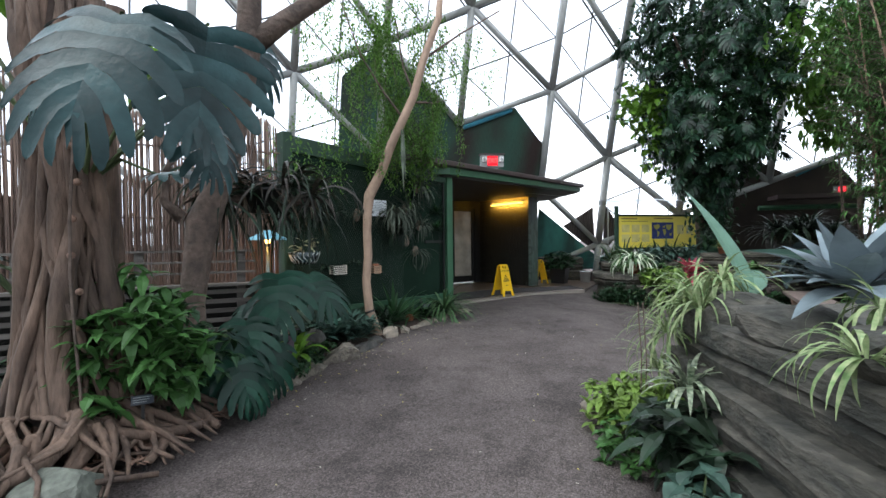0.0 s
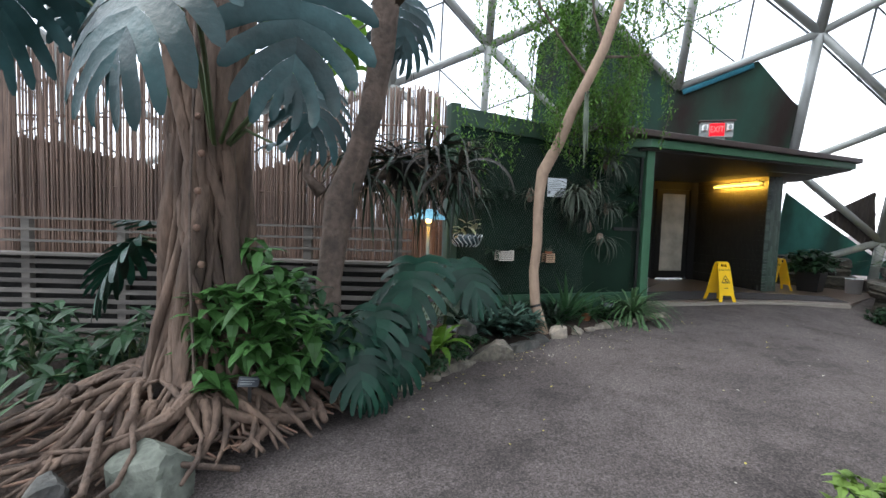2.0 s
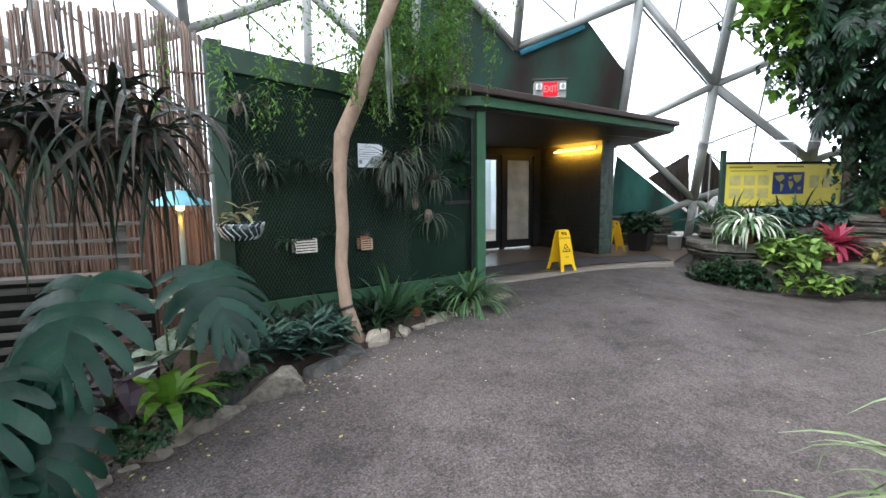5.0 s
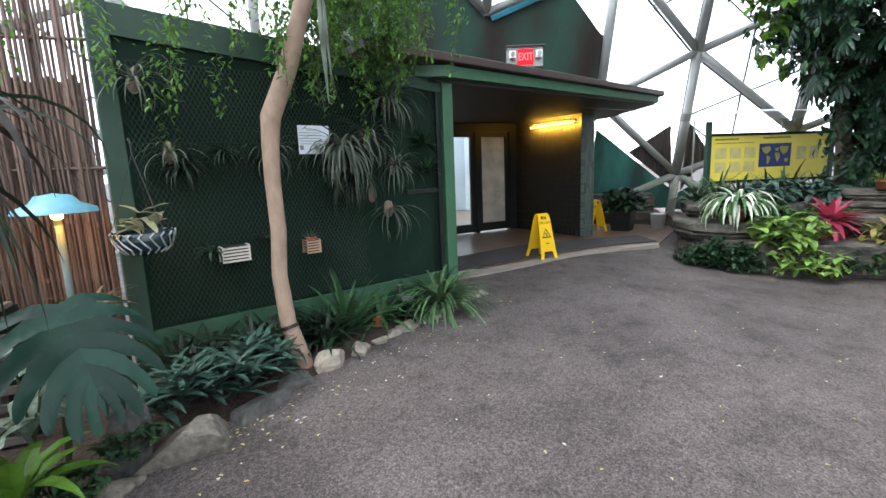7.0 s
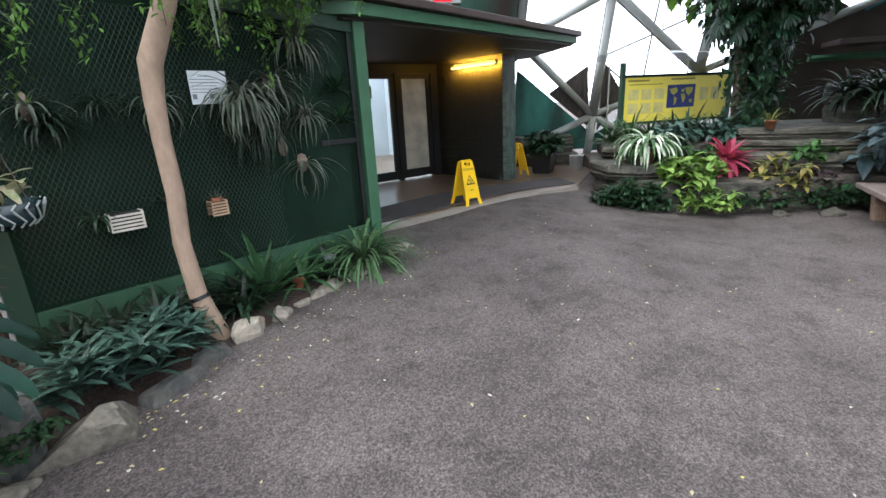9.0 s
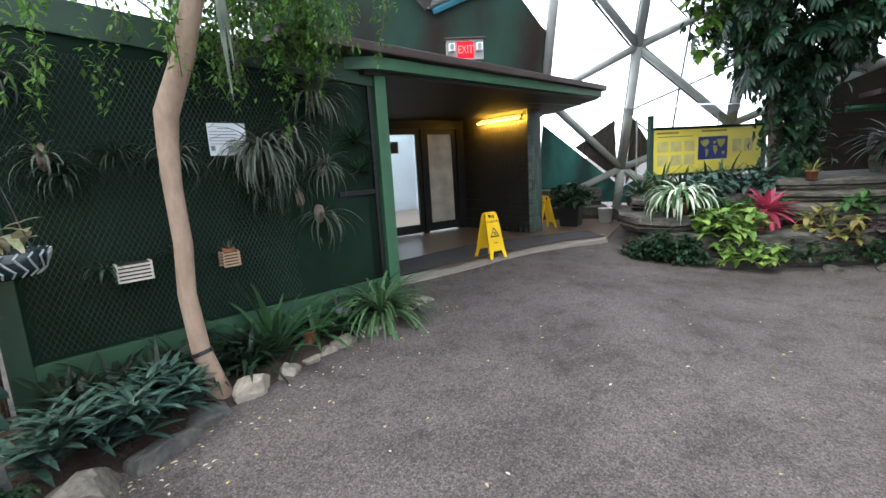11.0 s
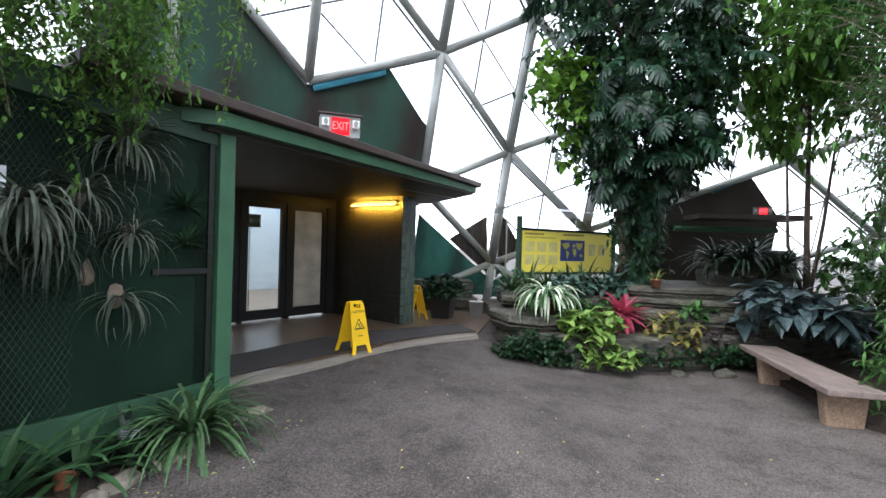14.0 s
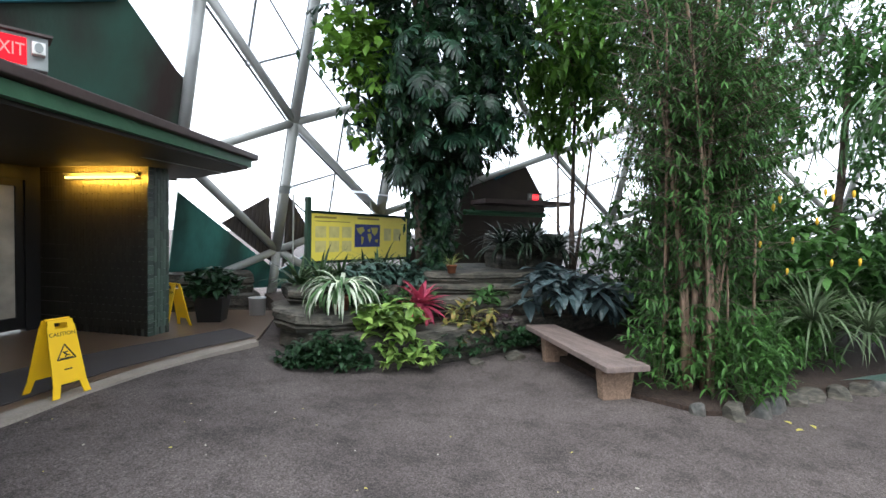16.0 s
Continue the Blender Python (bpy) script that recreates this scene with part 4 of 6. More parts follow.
for x, y, z0, z1 in ((0.03, 7.19, 2.68, 1.85), (0.05, 7.21, 2.62, 2.0)):
    part("hanging_moss", loc(Shape().tube([(x, y, z0), (x + 0.01, y, (z0 + z1) / 2), (x + 0.02, y + 0.01, z1)], [0.006, 0.016, 0.003], 7, True, 0.9, R2), t3), L_AIR, t3, "grey hanging moss")


def hanging_leaves(s, tw, n, centre, rx, ry, z0, z1, rng, ang, shell=0.35):
    ca, sa = math.cos(ang), math.sin(ang)
    for i in range(n):
        a, rr = rng.random() * 2 * math.pi, math.sqrt(shell + (1 - shell) * rng.random())
        rr *= 0.85 + 0.30 * math.sin(3 * a + 0.7 * i % 5)
        u, v = rx * rr * math.cos(a), ry * rr * math.sin(a)
        x, y = centre[0] + u * sa + v * ca, centre[1] + u * ca - v * sa
        z = rng.uniform(z0, z1) * (1 - 0.10 * rr)
        ln = rng.uniform(0.25, 0.75)
        k = int(ln / 0.013)
        dx, dy = rng.uniform(-0.12, 0.12), rng.uniform(-0.12, 0.12)
        p = Vector((x, y, z))
        if i % 3 == 0:
            tw.tube([p, p + Vector((dx, dy, -ln))], 0.003, 3, False)
        for j in range(k):
            f = j / k
            q = p + Vector((dx * f + rng.gauss(0, 0.03), dy * f + rng.gauss(0, 0.03), -ln * f))
            blade(s, q, rng.uniform(0, 360), rng.uniform(-60, 10), rng.uniform(0.036, 0.062), rng.uniform(0.018, 0.030), 20, 2, "ovate", 0.2)


s, tw = Shape(), Shape()
WANG = math.atan2(WU.y, WU.x)
R3 = random.Random(21)
hanging_leaves(s, tw, 235, (-0.02, 7.88), 0.85, 0.55, 2.85, 4.8, R3, math.pi / 2 - WANG, 0.02)
hanging_leaves(s, tw, 115, (-0.55, 7.35), 0.9, 0.4, 3.3, 4.8, R3, math.pi / 2 - WANG, 0.02)
hanging_leaves(s, tw, 70, (-0.05, 7.88), 0.65, 0.4, 2.72, 3.2, R3, math.pi / 2 - WANG, 0.02)
hanging_leaves(s, tw, 45, (-0.5, 7.2), 1.2, 0.3, 2.5, 2.95, R3, math.pi / 2 - WANG)
hanging_leaves(s, tw, 25, (0.75, 8.5), 0.5, 0.5, 3.9, 4.9, R3, 0.3)
part("foliage", loc(s, t3), L_FIG, t3)
part("twig_mass", loc(tw, t3), BARK2, t3)["kind"] = "stuff"



# ---- bamboo screen and slatted fence ----
S0, S1 = Vector((-1.42, 6.74)), Vector((-6.2, 3.45))
SD = (S1 - S0).normalized()
SLEN = (S1 - S0).length
R4 = random.Random(8)
screen = thing("bamboo_screen", Matrix.Translation((S0.x, S0.y, 0)), "tall screen of dry brown bamboo canes", "screen")


def cane_mesh(h, r):
    s = Shape()
    s.tube([(0, 0, 0), (0.004, 0.003, h * 0.5), (-0.003, 0, h)], r, 6)
    for k in range(1, 7):
        s.tube([(0, 0, h * k / 7 - 0.006), (0, 0, h * k / 7 + 0.006)], r * 1.18, 6, False)
    return s.mesh("cane", BAMBOO, True)


CANES = [cane_mesh(1.0, r) for r in (0.0085, 0.0098, 0.011)]
u, i = 0.0, 0
spare = Shape()
while u < SLEN:
    h = 2.62 + 0.10 * u + 0.07 * math.sin(u * 3.1) + 0.04 * math.sin(u * 8) + R4.uniform(-0.03, 0.03)
    if i < 300:
        ob = new("cane", CANES[i % 3])
        ob.parent = screen
        ob.matrix_local = Matrix.Translation((SD.x * u, SD.y * u, 0.0)) @ pose(0, 0, 0, R4.uniform(-0.8, 0.8), R4.uniform(-0.8, 0.8), R4.uniform(0, 360)) @ Matrix.Diagonal((1, 1, h, 1))
    else:
        spare.tube([(SD.x * u, SD.y * u, 0.0), (SD.x * u, SD.y * u, h)], 0.0098, 6)
    u += R4.uniform(0.0145, 0.0195)
    i += 1
reeds = Shape()
u = 0.05
while u < SLEN:
    h = 1.9 + 0.18 * math.sin(u * 1.3 + 1) + R4.uniform(-0.04, 0.04)
    x, y = SD.x * u + SD.y * 0.05, SD.y * u - SD.x * 0.05
    reeds.tube([(x, y, 0), (x, y, h)], 0.011, 4, False)
    u += 0.0185
part("far_cane_mass", spare, BAMBOO, screen)["kind"] = "stuff"
part("reed_mat", reeds, BAMBOO, screen)["kind"] = "stuff"
for z in (0.6, 1.5, 2.3):
    part("tie_rail", Shape().tube([(0.03, 0.02, z), (SD.x * SLEN, SD.y * SLEN + 0.03, z)], 0.012, 6), BAMBOO, screen)

F0, F1 = Vector((-1.25, 6.0)), Vector((-6.4, 1.9))
FD = (F1 - F0).normalized()
FM = Matrix(((FD.x, -FD.y, 0, F0.x), (FD.y, FD.x, 0, F0.y), (0, 0, 1, 0), (0, 0, 0, 1)))
fence = thing("slatted_fence", FM, "weathered grey wooden fence of level slats", "fence")
FL = (F1 - F0).length
for k in range(8):
    z = 0.02 + 0.096 * k
    part("slat", Shape().box((0, 0.0, z), (FL, 0.022, z + 0.042)), GREYWOOD, fence)
part("ledge", Shape().box((0, -0.06, 0.775), (FL, 0.10, 0.80)), GREYWOOD, fence, "pale weathered top board")
for z in (0.90, 1.01, 1.12):
    part("rail", Shape().box((0, 0.0, z), (FL, 0.02, z + 0.022)), GREYWOOD, fence)
for k in range(8):
    x = 0.1 + k * 0.9
    part("post", Shape().box((x, -0.067, 0.0), (x + 0.08, -0.001, 1.14)), GREYWOOD, fence)
# near-black sheet added behind the slats for the shade in their gaps
part("gap_shade", Shape().box((0, -0.115, 0), (FL, -0.10, 0.77)), mat("slat_gap_shade", (0.008, 0.007, 0.006), 0.9, 0, 0.3, 5), fence)

# ---- plants of the bed ----
R5 = random.Random(3)


def leafy(name, at, label, n, rx, ry, rz, ll, lw, material, kind="ovate", whorl=4, rng=None, group=""):
    t = plant(name, at, label, "plant", group)
    s, st = Shape(), Shape()
    bush(s, st, (0, 0, 0), n, rx, ry, rz, rng or R5, ll, lw, kind, 9, whorl)
    part("foliage", s, material, t)
    part("stem", st, STEM, t)
    return t


def tuft(name, at, label, n, ll, lw, material, el=(10, 80), droop=(40, 95), kind="strap", rng=None, group="", seg=5, r=0.03):
    t = plant(name, at, label, "plant", group)
    s = Shape()
    rosette(s, (0, 0, 0), n, ll, lw, rng or R5, el, droop, kind, seg, r)
    part("leaves", s, material, t)
    return t


leafy("green_shrub", (-0.74, 3.93, 0.12), "bushy mid-green shrub growing before the fig roots", 165, 0.46, 0.32, 1.0, 0.15, 0.075, L_MID, "ovate", 5)
leafy("dark_shrub", (-0.72, 4.30, 0.06), "dark green leafy shrub behind the fig", 90, 0.35, 0.35, 0.85, 0.12, 0.06, L_DARK)
split_leaf_plant("split_leaf_plant", (-0.70, 4.72, 0.06), [((-0.52, 4.62, 0.55), 118, -52, 0.44, -0.2), ((-0.60, 4.50, 0.50), 150, -50, 0.42, 0.1), ((-0.40, 4.62, 0.28), 112, -60, 0.30, 0.0), ((-0.62, 4.85, 0.50), 85, -45, 0.34, -0.3)], "low split-leaf plant with dark blue-green leaves", L_MONST, more=1)
split_leaf_plant("split_leaf_plant", (-0.80, 5.20, 0.08), [((-0.48, 5.14, 0.95), 152, -38, 0.52, 0.1), ((-0.62, 5.00, 0.70), 170, -42, 0.46, 0.2), ((-0.55, 4.78, 0.62), 150, -40, 0.44, 0.1), ((-0.45, 4.9, 0.45), 130, -50, 0.40, 0.0)], "split-leaf plant with orange-tinged worn leaves", L_MONST)
split_leaf_plant("split_leaf_plant", (-0.75, 5.85, 0.08), [((-0.55, 5.80, 0.90), 112, -28, 0.52, 0.1), ((-0.66, 5.95, 0.62), 95, -30, 0.30, -0.2)], "split-leaf plant with broad glossy blue-green leaves", L_MONST)
leafy("purple_plant", (-0.62, 5.28, 0.06), "dark purple leafy plant in the bed", 9, 0.14, 0.14, 0.72, 0.17, 0.09, L_PURPLE)
t = tuft("nest_fern", (-0.54, 5.52, 0.16), "bright green strap-leaved fern", 16, 0.36, 0.075, L_BRIGHT, (20, 85), (60, 120), "spear")
leafy("caladium", (-0.80, 5.75, 0.2), "white-veined grey-green caladium leaves", 7, 0.16, 0.16, 0.62, 0.22, 0.17, leafmat("white_veined_leaf", (0.34, 0.38, 0.33), 0.5, 0.2, 0.3, (0.12, 0.2, 0.13), scale=30), "ovate", 2)
for x, y in ((-0.45, 5.25), (-0.5, 5.62), (-0.62, 4.85), (-0.55, 6.02), (-0.46, 4.6)):
    leafy("ground_cover", (x, y, 0.05), "small dark green ground plants by the edging stones", 60, 0.16, 0.18, 0.16, 0.055, 0.035, L_DARK, group="ground plants of the bed")
LANCE = leafmat("grey_green_lance_leaf", (0.055, 0.105, 0.080), 0.4, 0.35, 0.1, (0.025, 0.052, 0.040), scale=20)
for k, (x, y, r) in enumerate(((-0.55, 6.42, 0.20), (-0.46, 6.62, 0.2), (-0.55, 6.82, 0.22), (-0.42, 6.88, 0.18), (-0.72, 6.62, 0.2), (-0.68, 6.42, 0.18), (-0.52, 7.02, 0.17))):
    t = plant("lance_leaf_plant", (x, y, 0.07), "low plant with grey-green lance leaves", "plant", "lance-leaf plants under the wall")
    s = Shape()
    for j in range(6):
        rosette(s, (R5.uniform(-0.12, 0.12), R5.uniform(-0.12, 0.12), 0.03 + 0.035 * j), 11, r * 1.05, 0.044, R5, (5, 55), (20, 50), "spear", 3, 0.01)
    part("leaves", s, LANCE, t)
for x, y, z, n, ll in ((-0.85, 6.95, 0.08, 46, 0.46), (-0.62, 7.05, 0.08, 46, 0.42), (-0.98, 6.75, 0.08, 40, 0.42), (-0.7, 7.35, 0.08, 40, 0.42), (-0.5, 7.3, 0.08, 34, 0.36), (-0.75, 6.7, 0.08, 34, 0.36), (-0.42, 7.62, 0.08, 40, 0.42), (-0.30, 7.50, 0.08, 30, 0.36), (0.05, 8.32, 0.08, 34, 0.34), (-0.55, 7.85, 0.08, 36, 0.42)):
    tuft("dark_strap_plant", (x, y, z), "dark arching strap-leaved plant at the wall's foot", n, ll, 0.040, L_STRAP, (25, 85), (40, 110), group="strap plants under the wall")
tuft("green_strap_plant", (-0.28, 7.78, 0.08), "green strap-leaved bromeliad under the wall", 34, 0.66, 0.052, leafmat("green_strap", (0.05, 0.12, 0.05), 0.35, 0.3, 0.2), (20, 85), (25, 80), "spear")
tuft("green_strap_plant", (-0.12, 8.12, 0.08), "green strap-leaved bromeliad under the wall", 32, 0.52, 0.048, leafmat("green_strap", (0.055, 0.13, 0.05), 0.35, 0.3, 0.2), (15, 70), (35, 90), "spear")
tuft("striped_strap_plant", (0.26, 8.70, 0.07), "clump of arching green and cream striped leaves", 140, 0.76, 0.032, leafmat("edge_striped_leaf", (0.10, 0.17, 0.075), 0.38, 0.5, 0.2, (0.045, 0.10, 0.04), scale=25), (20, 88), (85, 150), seg=7)
pot = part("terracotta_pot", Shape().lathe([(0.0, 0.0), (0.05, 0.0), (0.07, 0.10), (0.075, 0.10), (0.075, 0.12), (0.062, 0.12), (0.055, 0.05)], 18), TERRA, smooth=True)
pot.matrix_world = Matrix.Translation(SITE) @ pose(-0.10, 7.98, 0.05, -34, 12, 30) @ Matrix.Diagonal((0.8, 0.8, 0.8, 1))
tagged(pot, "small terracotta pot leaning among the strap leaves", "pot")
# ferns and leaf plants in the near corner
for x, y in ((-1.05, 2.55), (-1.35, 2.75), (-1.2, 2.3), (-1.6, 2.55), (-1.0, 2.15), (-1.75, 2.9)):
    tuft("spotted_leaf_plant", (x, y, 0.05), "upright green leaves with dark feather marks", 15, 0.36, 0.06, L_FERN, (45, 88), (10, 50), "spear", group="feather-marked plants by the path", seg=6)
for x, y in ((-1.75, 3.45), (-2.3, 3.3), (-2.7, 3.0), (-2.1, 3.9), (-1.6, 3.6), (-2.9, 3.5)):
    leafy("broad_leaf_plant", (x, y, 0.06), "dark broad-leaved plant before the fence", 15, 0.25, 0.25, 0.5, 0.24, 0.075, L_DARK, "spear", 4, group="broad-leaved plants before the fence")


def label_stake(x, y, h, turn, g="plant labels"):
    t = thing("plant_label", pose(x, y, gz(x, y), 0, 0, turn), "small black plant label on a black stake", "label", g)
    part("stake", Shape().box((-0.008, -0.004, 0.0), (0.008, 0.004, h)), BLACK, t)
    p = part("plate", Shape().box((-0.055, -0.004, -0.028), (0.055, 0.004, 0.028)), mat("label_plate", (0.02, 0.025, 0.035), 0.4), t)
    p.matrix_local = pose(0, -0.015, h, -40, 0, 0)
    for k in range(3):
        part("text_line", Shape().box((-0.045, -0.0055, 0.012 - 0.014 * k), (0.045 - 0.012 * k, -0.0045, 0.016 - 0.014 * k)), GREY, p)


for x, y, h, a in ((-0.54, 3.79, 0.44, 40), (-1.3, 2.2, 0.28, 35), (-0.55, 7.45, 0.22, 30), (-0.85, 6.55, 0.26, 25), (-0.42, 7.35, 0.16, 30), (0.08, 8.28, 0.28, 20), (-0.95, 6.35, 0.2, 20)):
    label_stake(x, y, h, a)

# hanging basket of long strap leaves
hb = plant("hanging_basket", (-0.62, 5.16, 1.58), "hanging basket with long dark drooping strap leaves", "hanging plant")
part("pot", Shape().lathe([(0.0, -0.12), (0.10, -0.12), (0.15, 0.06), (0.16, 0.06), (0.16, 0.09), (0.12, 0.09)], 16), BLACK, hb, smooth=True)
BRONZE = leafmat("bronze_strap_leaf", (0.040, 0.030, 0.024), 0.35, 0.5, 0.08, (0.018, 0.020, 0.013))
DRYLEAF = leafmat("dry_brown_leaf", (0.13, 0.095, 0.065), 0.7, 0.4, 0.1)
for k in range(11):
    f = (k - 5) / 5
    s = Shape()
    at = Vector((0.38 * f, 0.20 * f + 0.08 * math.sin(k * 2.3), 0.06 + 0.08 * math.cos(k * 1.7)))
    for j in range(26):
        el = R5.uniform(-55, 72)
        blade(s, at, R5.uniform(0, 360), el, R5.uniform(0.26, 0.78), R5.uniform(0.018, 0.034), (el + 88) * R5.uniform(0.85, 1.05), 8, "strap", 0.25, R5.uniform(-0.9, 0.9))
    part("leaves", s, DRYLEAF if k == 3 else (BRONZE if k % 3 == 1 else L_STRAP), hb)
part("bark_raft", Shape().tube([(-0.4, -0.18, -0.02), (0.0, 0.0, 0.0), (0.4, 0.18, -0.03)], [0.04, 0.05, 0.035], 8, True, 0.3, R5), BARK2, hb, "rough bark raft")
for k in range(3):
    a = k * 2.09
    part("hanger_wire", Shape().tube([(0.15 * math.cos(a), 0.15 * math.sin(a), 0.09), (0, 0, 0.9), (0.1, -0.3, 2.6)], 0.003, 4), BLACK, hb)

# lamp with a pale blue shade
bl = thing("garden_lamp", Matrix.Translation((-1.33, 6.37, 0.14)), "garden lamp with a pale blue mushroom shade", "lamp")
part("pole", Shape().tube([(0, 0, 0), (0, 0, 1.06)], 0.02, 10), mat("grey_teal_metal", (0.12, 0.17, 0.16), 0.5), bl, smooth=True)
part("shade", Shape().lathe([(0.21, 1.10), (0.20, 1.125), (0.12, 1.16), (0.09, 1.20), (0.0, 1.215), (0.0, 1.205), (0.085, 1.19), (0.12, 1.15), (0.2, 1.11)], 24), mat("pale_blue_enamel", (0.16, 0.40, 0.50), 0.4), bl, "pale blue metal shade", True)
part("bulb", Shape().lathe([(0.0, 1.05), (0.03, 1.07), (0.03, 1.11), (0.0, 1.13)], 12), glow("warm_bulb", (1.0, 0.5, 0.12), 3), bl)
pl = new("garden_lamp_light", bpy.data.lights.new("garden_lamp_light", "POINT"))
pl.data.energy, pl.data.color, pl.data.shadow_soft_size = 1.6, (1.0, 0.42, 0.08), 0.04
pl.location = SITE + Vector((-1.33, 6.37, 1.18))

# ---- things on the wall ----
SITE = Vector((-0.11, 0.19, 0.06))
paper = part("paper_notice", Shape().box((1.26, -0.034, 1.48), (1.53, -0.030, 1.71), WALLM), mat("white_paper", (0.72, 0.75, 0.78), 0.6, 0, 0.05, 8))
tagged(paper, "white printed paper notice pinned to the green wall", "notice")
INK = mat("grey_ink", (0.25, 0.26, 0.28), 0.8)
for k in range(6):
    part("text_line", Shape().box((1.27 + (0.06 if k == 0 else 0), -0.0355, 1.67 - 0.022 * k), (1.47 - (0.06 if k == 0 else 0.02 * (k % 2)), -0.0345, 1.675 - 0.022 * k), WALLM), INK, paper)
for x in (1.27, 1.39):
    part("small_picture", Shape().box((x, -0.0355, 1.515), (x + 0.03, -0.0345, 1.55), WALLM), INK, paper)
CORK = mat("cork_bark", (0.28, 0.215, 0.165), 0.95, 0, 0.4, 12, 0.9, 30, (0.15, 0.11, 0.085))


def air_plant(u, z, n, ll, label, bark=True, out=0.06, mat_=None, lw=0.014, el=(-10, 75), droop=(70, 150)):
    p = WALLM @ Vector((u, -out, z))
    t = plant("air_plant", p, label, "air plant", "air plants on the green wall")
    s = Shape()
    rosette(s, WN.to_3d() * 0.03, int(n * 1.8), ll * 1.15, lw * 1.15, R5, el, droop, "strap", 6, 0.01)
    part("leaves", s, mat_ or L_AIR, t)
    if bark:
        b = part("bark_mount", boulder(R5, (0.055, 0.035, 0.10)), CORK, t, "rough pinkish cork bark mount")
        b.matrix_local = Matrix.Translation((-WN.x * 0.02, -WN.y * 0.02, 0.02))
    return t


air_plant(0.18, 1.96, 22, 0.34, "wispy grey air plant on tall cork bark")
air_plant(0.33, 1.50, 16, 0.26, "grey air plant on pale cork bark")
air_plant(0.40, 1.40, 30, 0.24, "dark green tufted air plant", False, 0.05, L_STRAP)
air_plant(0.68, 1.50, 20, 0.22, "small dusky air plant", False, 0.05, L_STRAP, 0.010)
air_plant(1.02, 1.48, 22, 0.28, "dusky air plant behind the thin trunk", True, 0.05)
air_plant(1.56, 1.52, 80, 0.44, "large silvery air plant hanging in a thick tuft", False, 0.16, None, 0.018, (-20, 60), (80, 170))
air_plant(1.68, 1.33, 50, 0.45, "dark trailing air plant under a silvery one", False, 0.08, L_STRAP, 0.010, (-30, 30), (80, 140))
air_plant(2.08, 1.93, 60, 0.40, "pale grey air plant high on the wall", True, 0.10, None, 0.016)
air_plant(1.84, 1.60, 44, 0.36, "grey air plant on cork bark", True, 0.10, None, 0.014)
air_plant(2.12, 1.36, 40, 0.30, "spidery grey air plant on cork bark", True, 0.10, None, 0.012)
air_plant(2.07, 0.97, 24, 0.34, "grey air plant trailing from pale cork bark", True, 0.06, None, 0.012, (-30, 40), (70, 130))
air_plant(2.48, 1.57, 22, 0.18, "dark green rosette plant on the wall", False, 0.05, L_DARK, 0.022, (-10, 70), (10, 50))
air_plant(2.50, 1.31, 22, 0.18, "dark green rosette plant on the wall", False, 0.05, L_DARK, 0.022, (-10, 70), (10, 50))
air_plant(1.92, 1.12, 1, 0.02, "small lump of pale cork bark on the wall", True, 0.02)


def slat_basket(u, z, w, h, label, pale):
    t = thing("slat_basket", WALLM @ Matrix.Translation((u, -0.12, z)), label, "basket", "slatted baskets on the wall")
    for k in range(5):
        zz = h * k / 5
        for y in (-0.05, 0.05):
            part("slat", Shape().box((-w / 2, y - 0.005, zz), (w / 2, y + 0.005, zz + h * 0.11)), pale, t)
        for x in (-w / 2 + 0.005, w / 2 - 0.005):
            part("slat", Shape().box((x - 0.005, -0.045, zz + h * 0.1), (x + 0.005, 0.045, zz + h * 0.2)), pale, t)
    part("moss", Shape().box((-w / 2 + 0.012, -0.042, 0.005), (w / 2 - 0.012, 0.042, h * 0.95)), mat("dark_moss", (0.02, 0.018, 0.014), 0.95), t)
    return t


slat_basket(0.66, 0.70, 0.20, 0.12, "pale slatted wooden basket hung on the wall", mat("white_slats", (0.62, 0.56, 0.48), 0.7))
sb = slat_basket(1.26, 0.68, 0.12, 0.11, "small slatted basket with a terracotta pot", mat("tan_slats", (0.42, 0.27, 0.17), 0.7))
part("pot", Shape().lathe([(0.0, 0.02), (0.035, 0.02), (0.045, 0.13), (0.03, 0.13)], 14), TERRA, sb, smooth=True)
s = Shape()
rosette(s, (0, 0, 0.13), 20, 0.10, 0.008, R5, (10, 80), (20, 80))
part("leaves", s, L_AIR, sb)
tuft("trailing_dark_plant", WALLM @ Vector((0.52, -0.1, 0.80)), "dark trailing plant on a wall bracket", 20, 0.15, 0.02, L_STRAP, (0, 60), (50, 130))
tuft("trailing_dark_plant", WALLM @ Vector((0.92, -0.1, 0.84)), "dark trailing plant on a wall bracket", 20, 0.13, 0.02, L_STRAP, (0, 60), (50, 130))
bw = thing("hanging_bowl", Matrix.Translation((-1.05, 6.64, 0.86)), "hanging bowl of dark glass with pale wavy stripes", "hanging planter")
BOWL = mat("dark_blue_glazed_bowl", (0.015, 0.03, 0.035), 0.2)
part("bowl", Shape().lathe([(0.0, 0.0), (0.10, 0.0), (0.15, 0.05), (0.175, 0.14), (0.17, 0.14), (0.14, 0.05), (0.0, 0.02)], 24), BOWL, bw, smooth=True)
for k in range(18):
    a = k * 0.349
    pts = [(r * math.cos(a + 0.18 * math.sin(6 * zz / 0.14)), r * math.sin(a + 0.18 * math.sin(6 * zz / 0.14)), zz) for r, zz in ((0.112, 0.01), (0.145, 0.04), (0.163, 0.08), (0.174, 0.115), (0.179, 0.14))]
    part("stripe", Shape().tube(pts, 0.006, 4), mat("pale_stripe", (0.4, 0.42, 0.4), 0.3) if k == 0 else bpy.data.materials["pale_stripe"], bw)
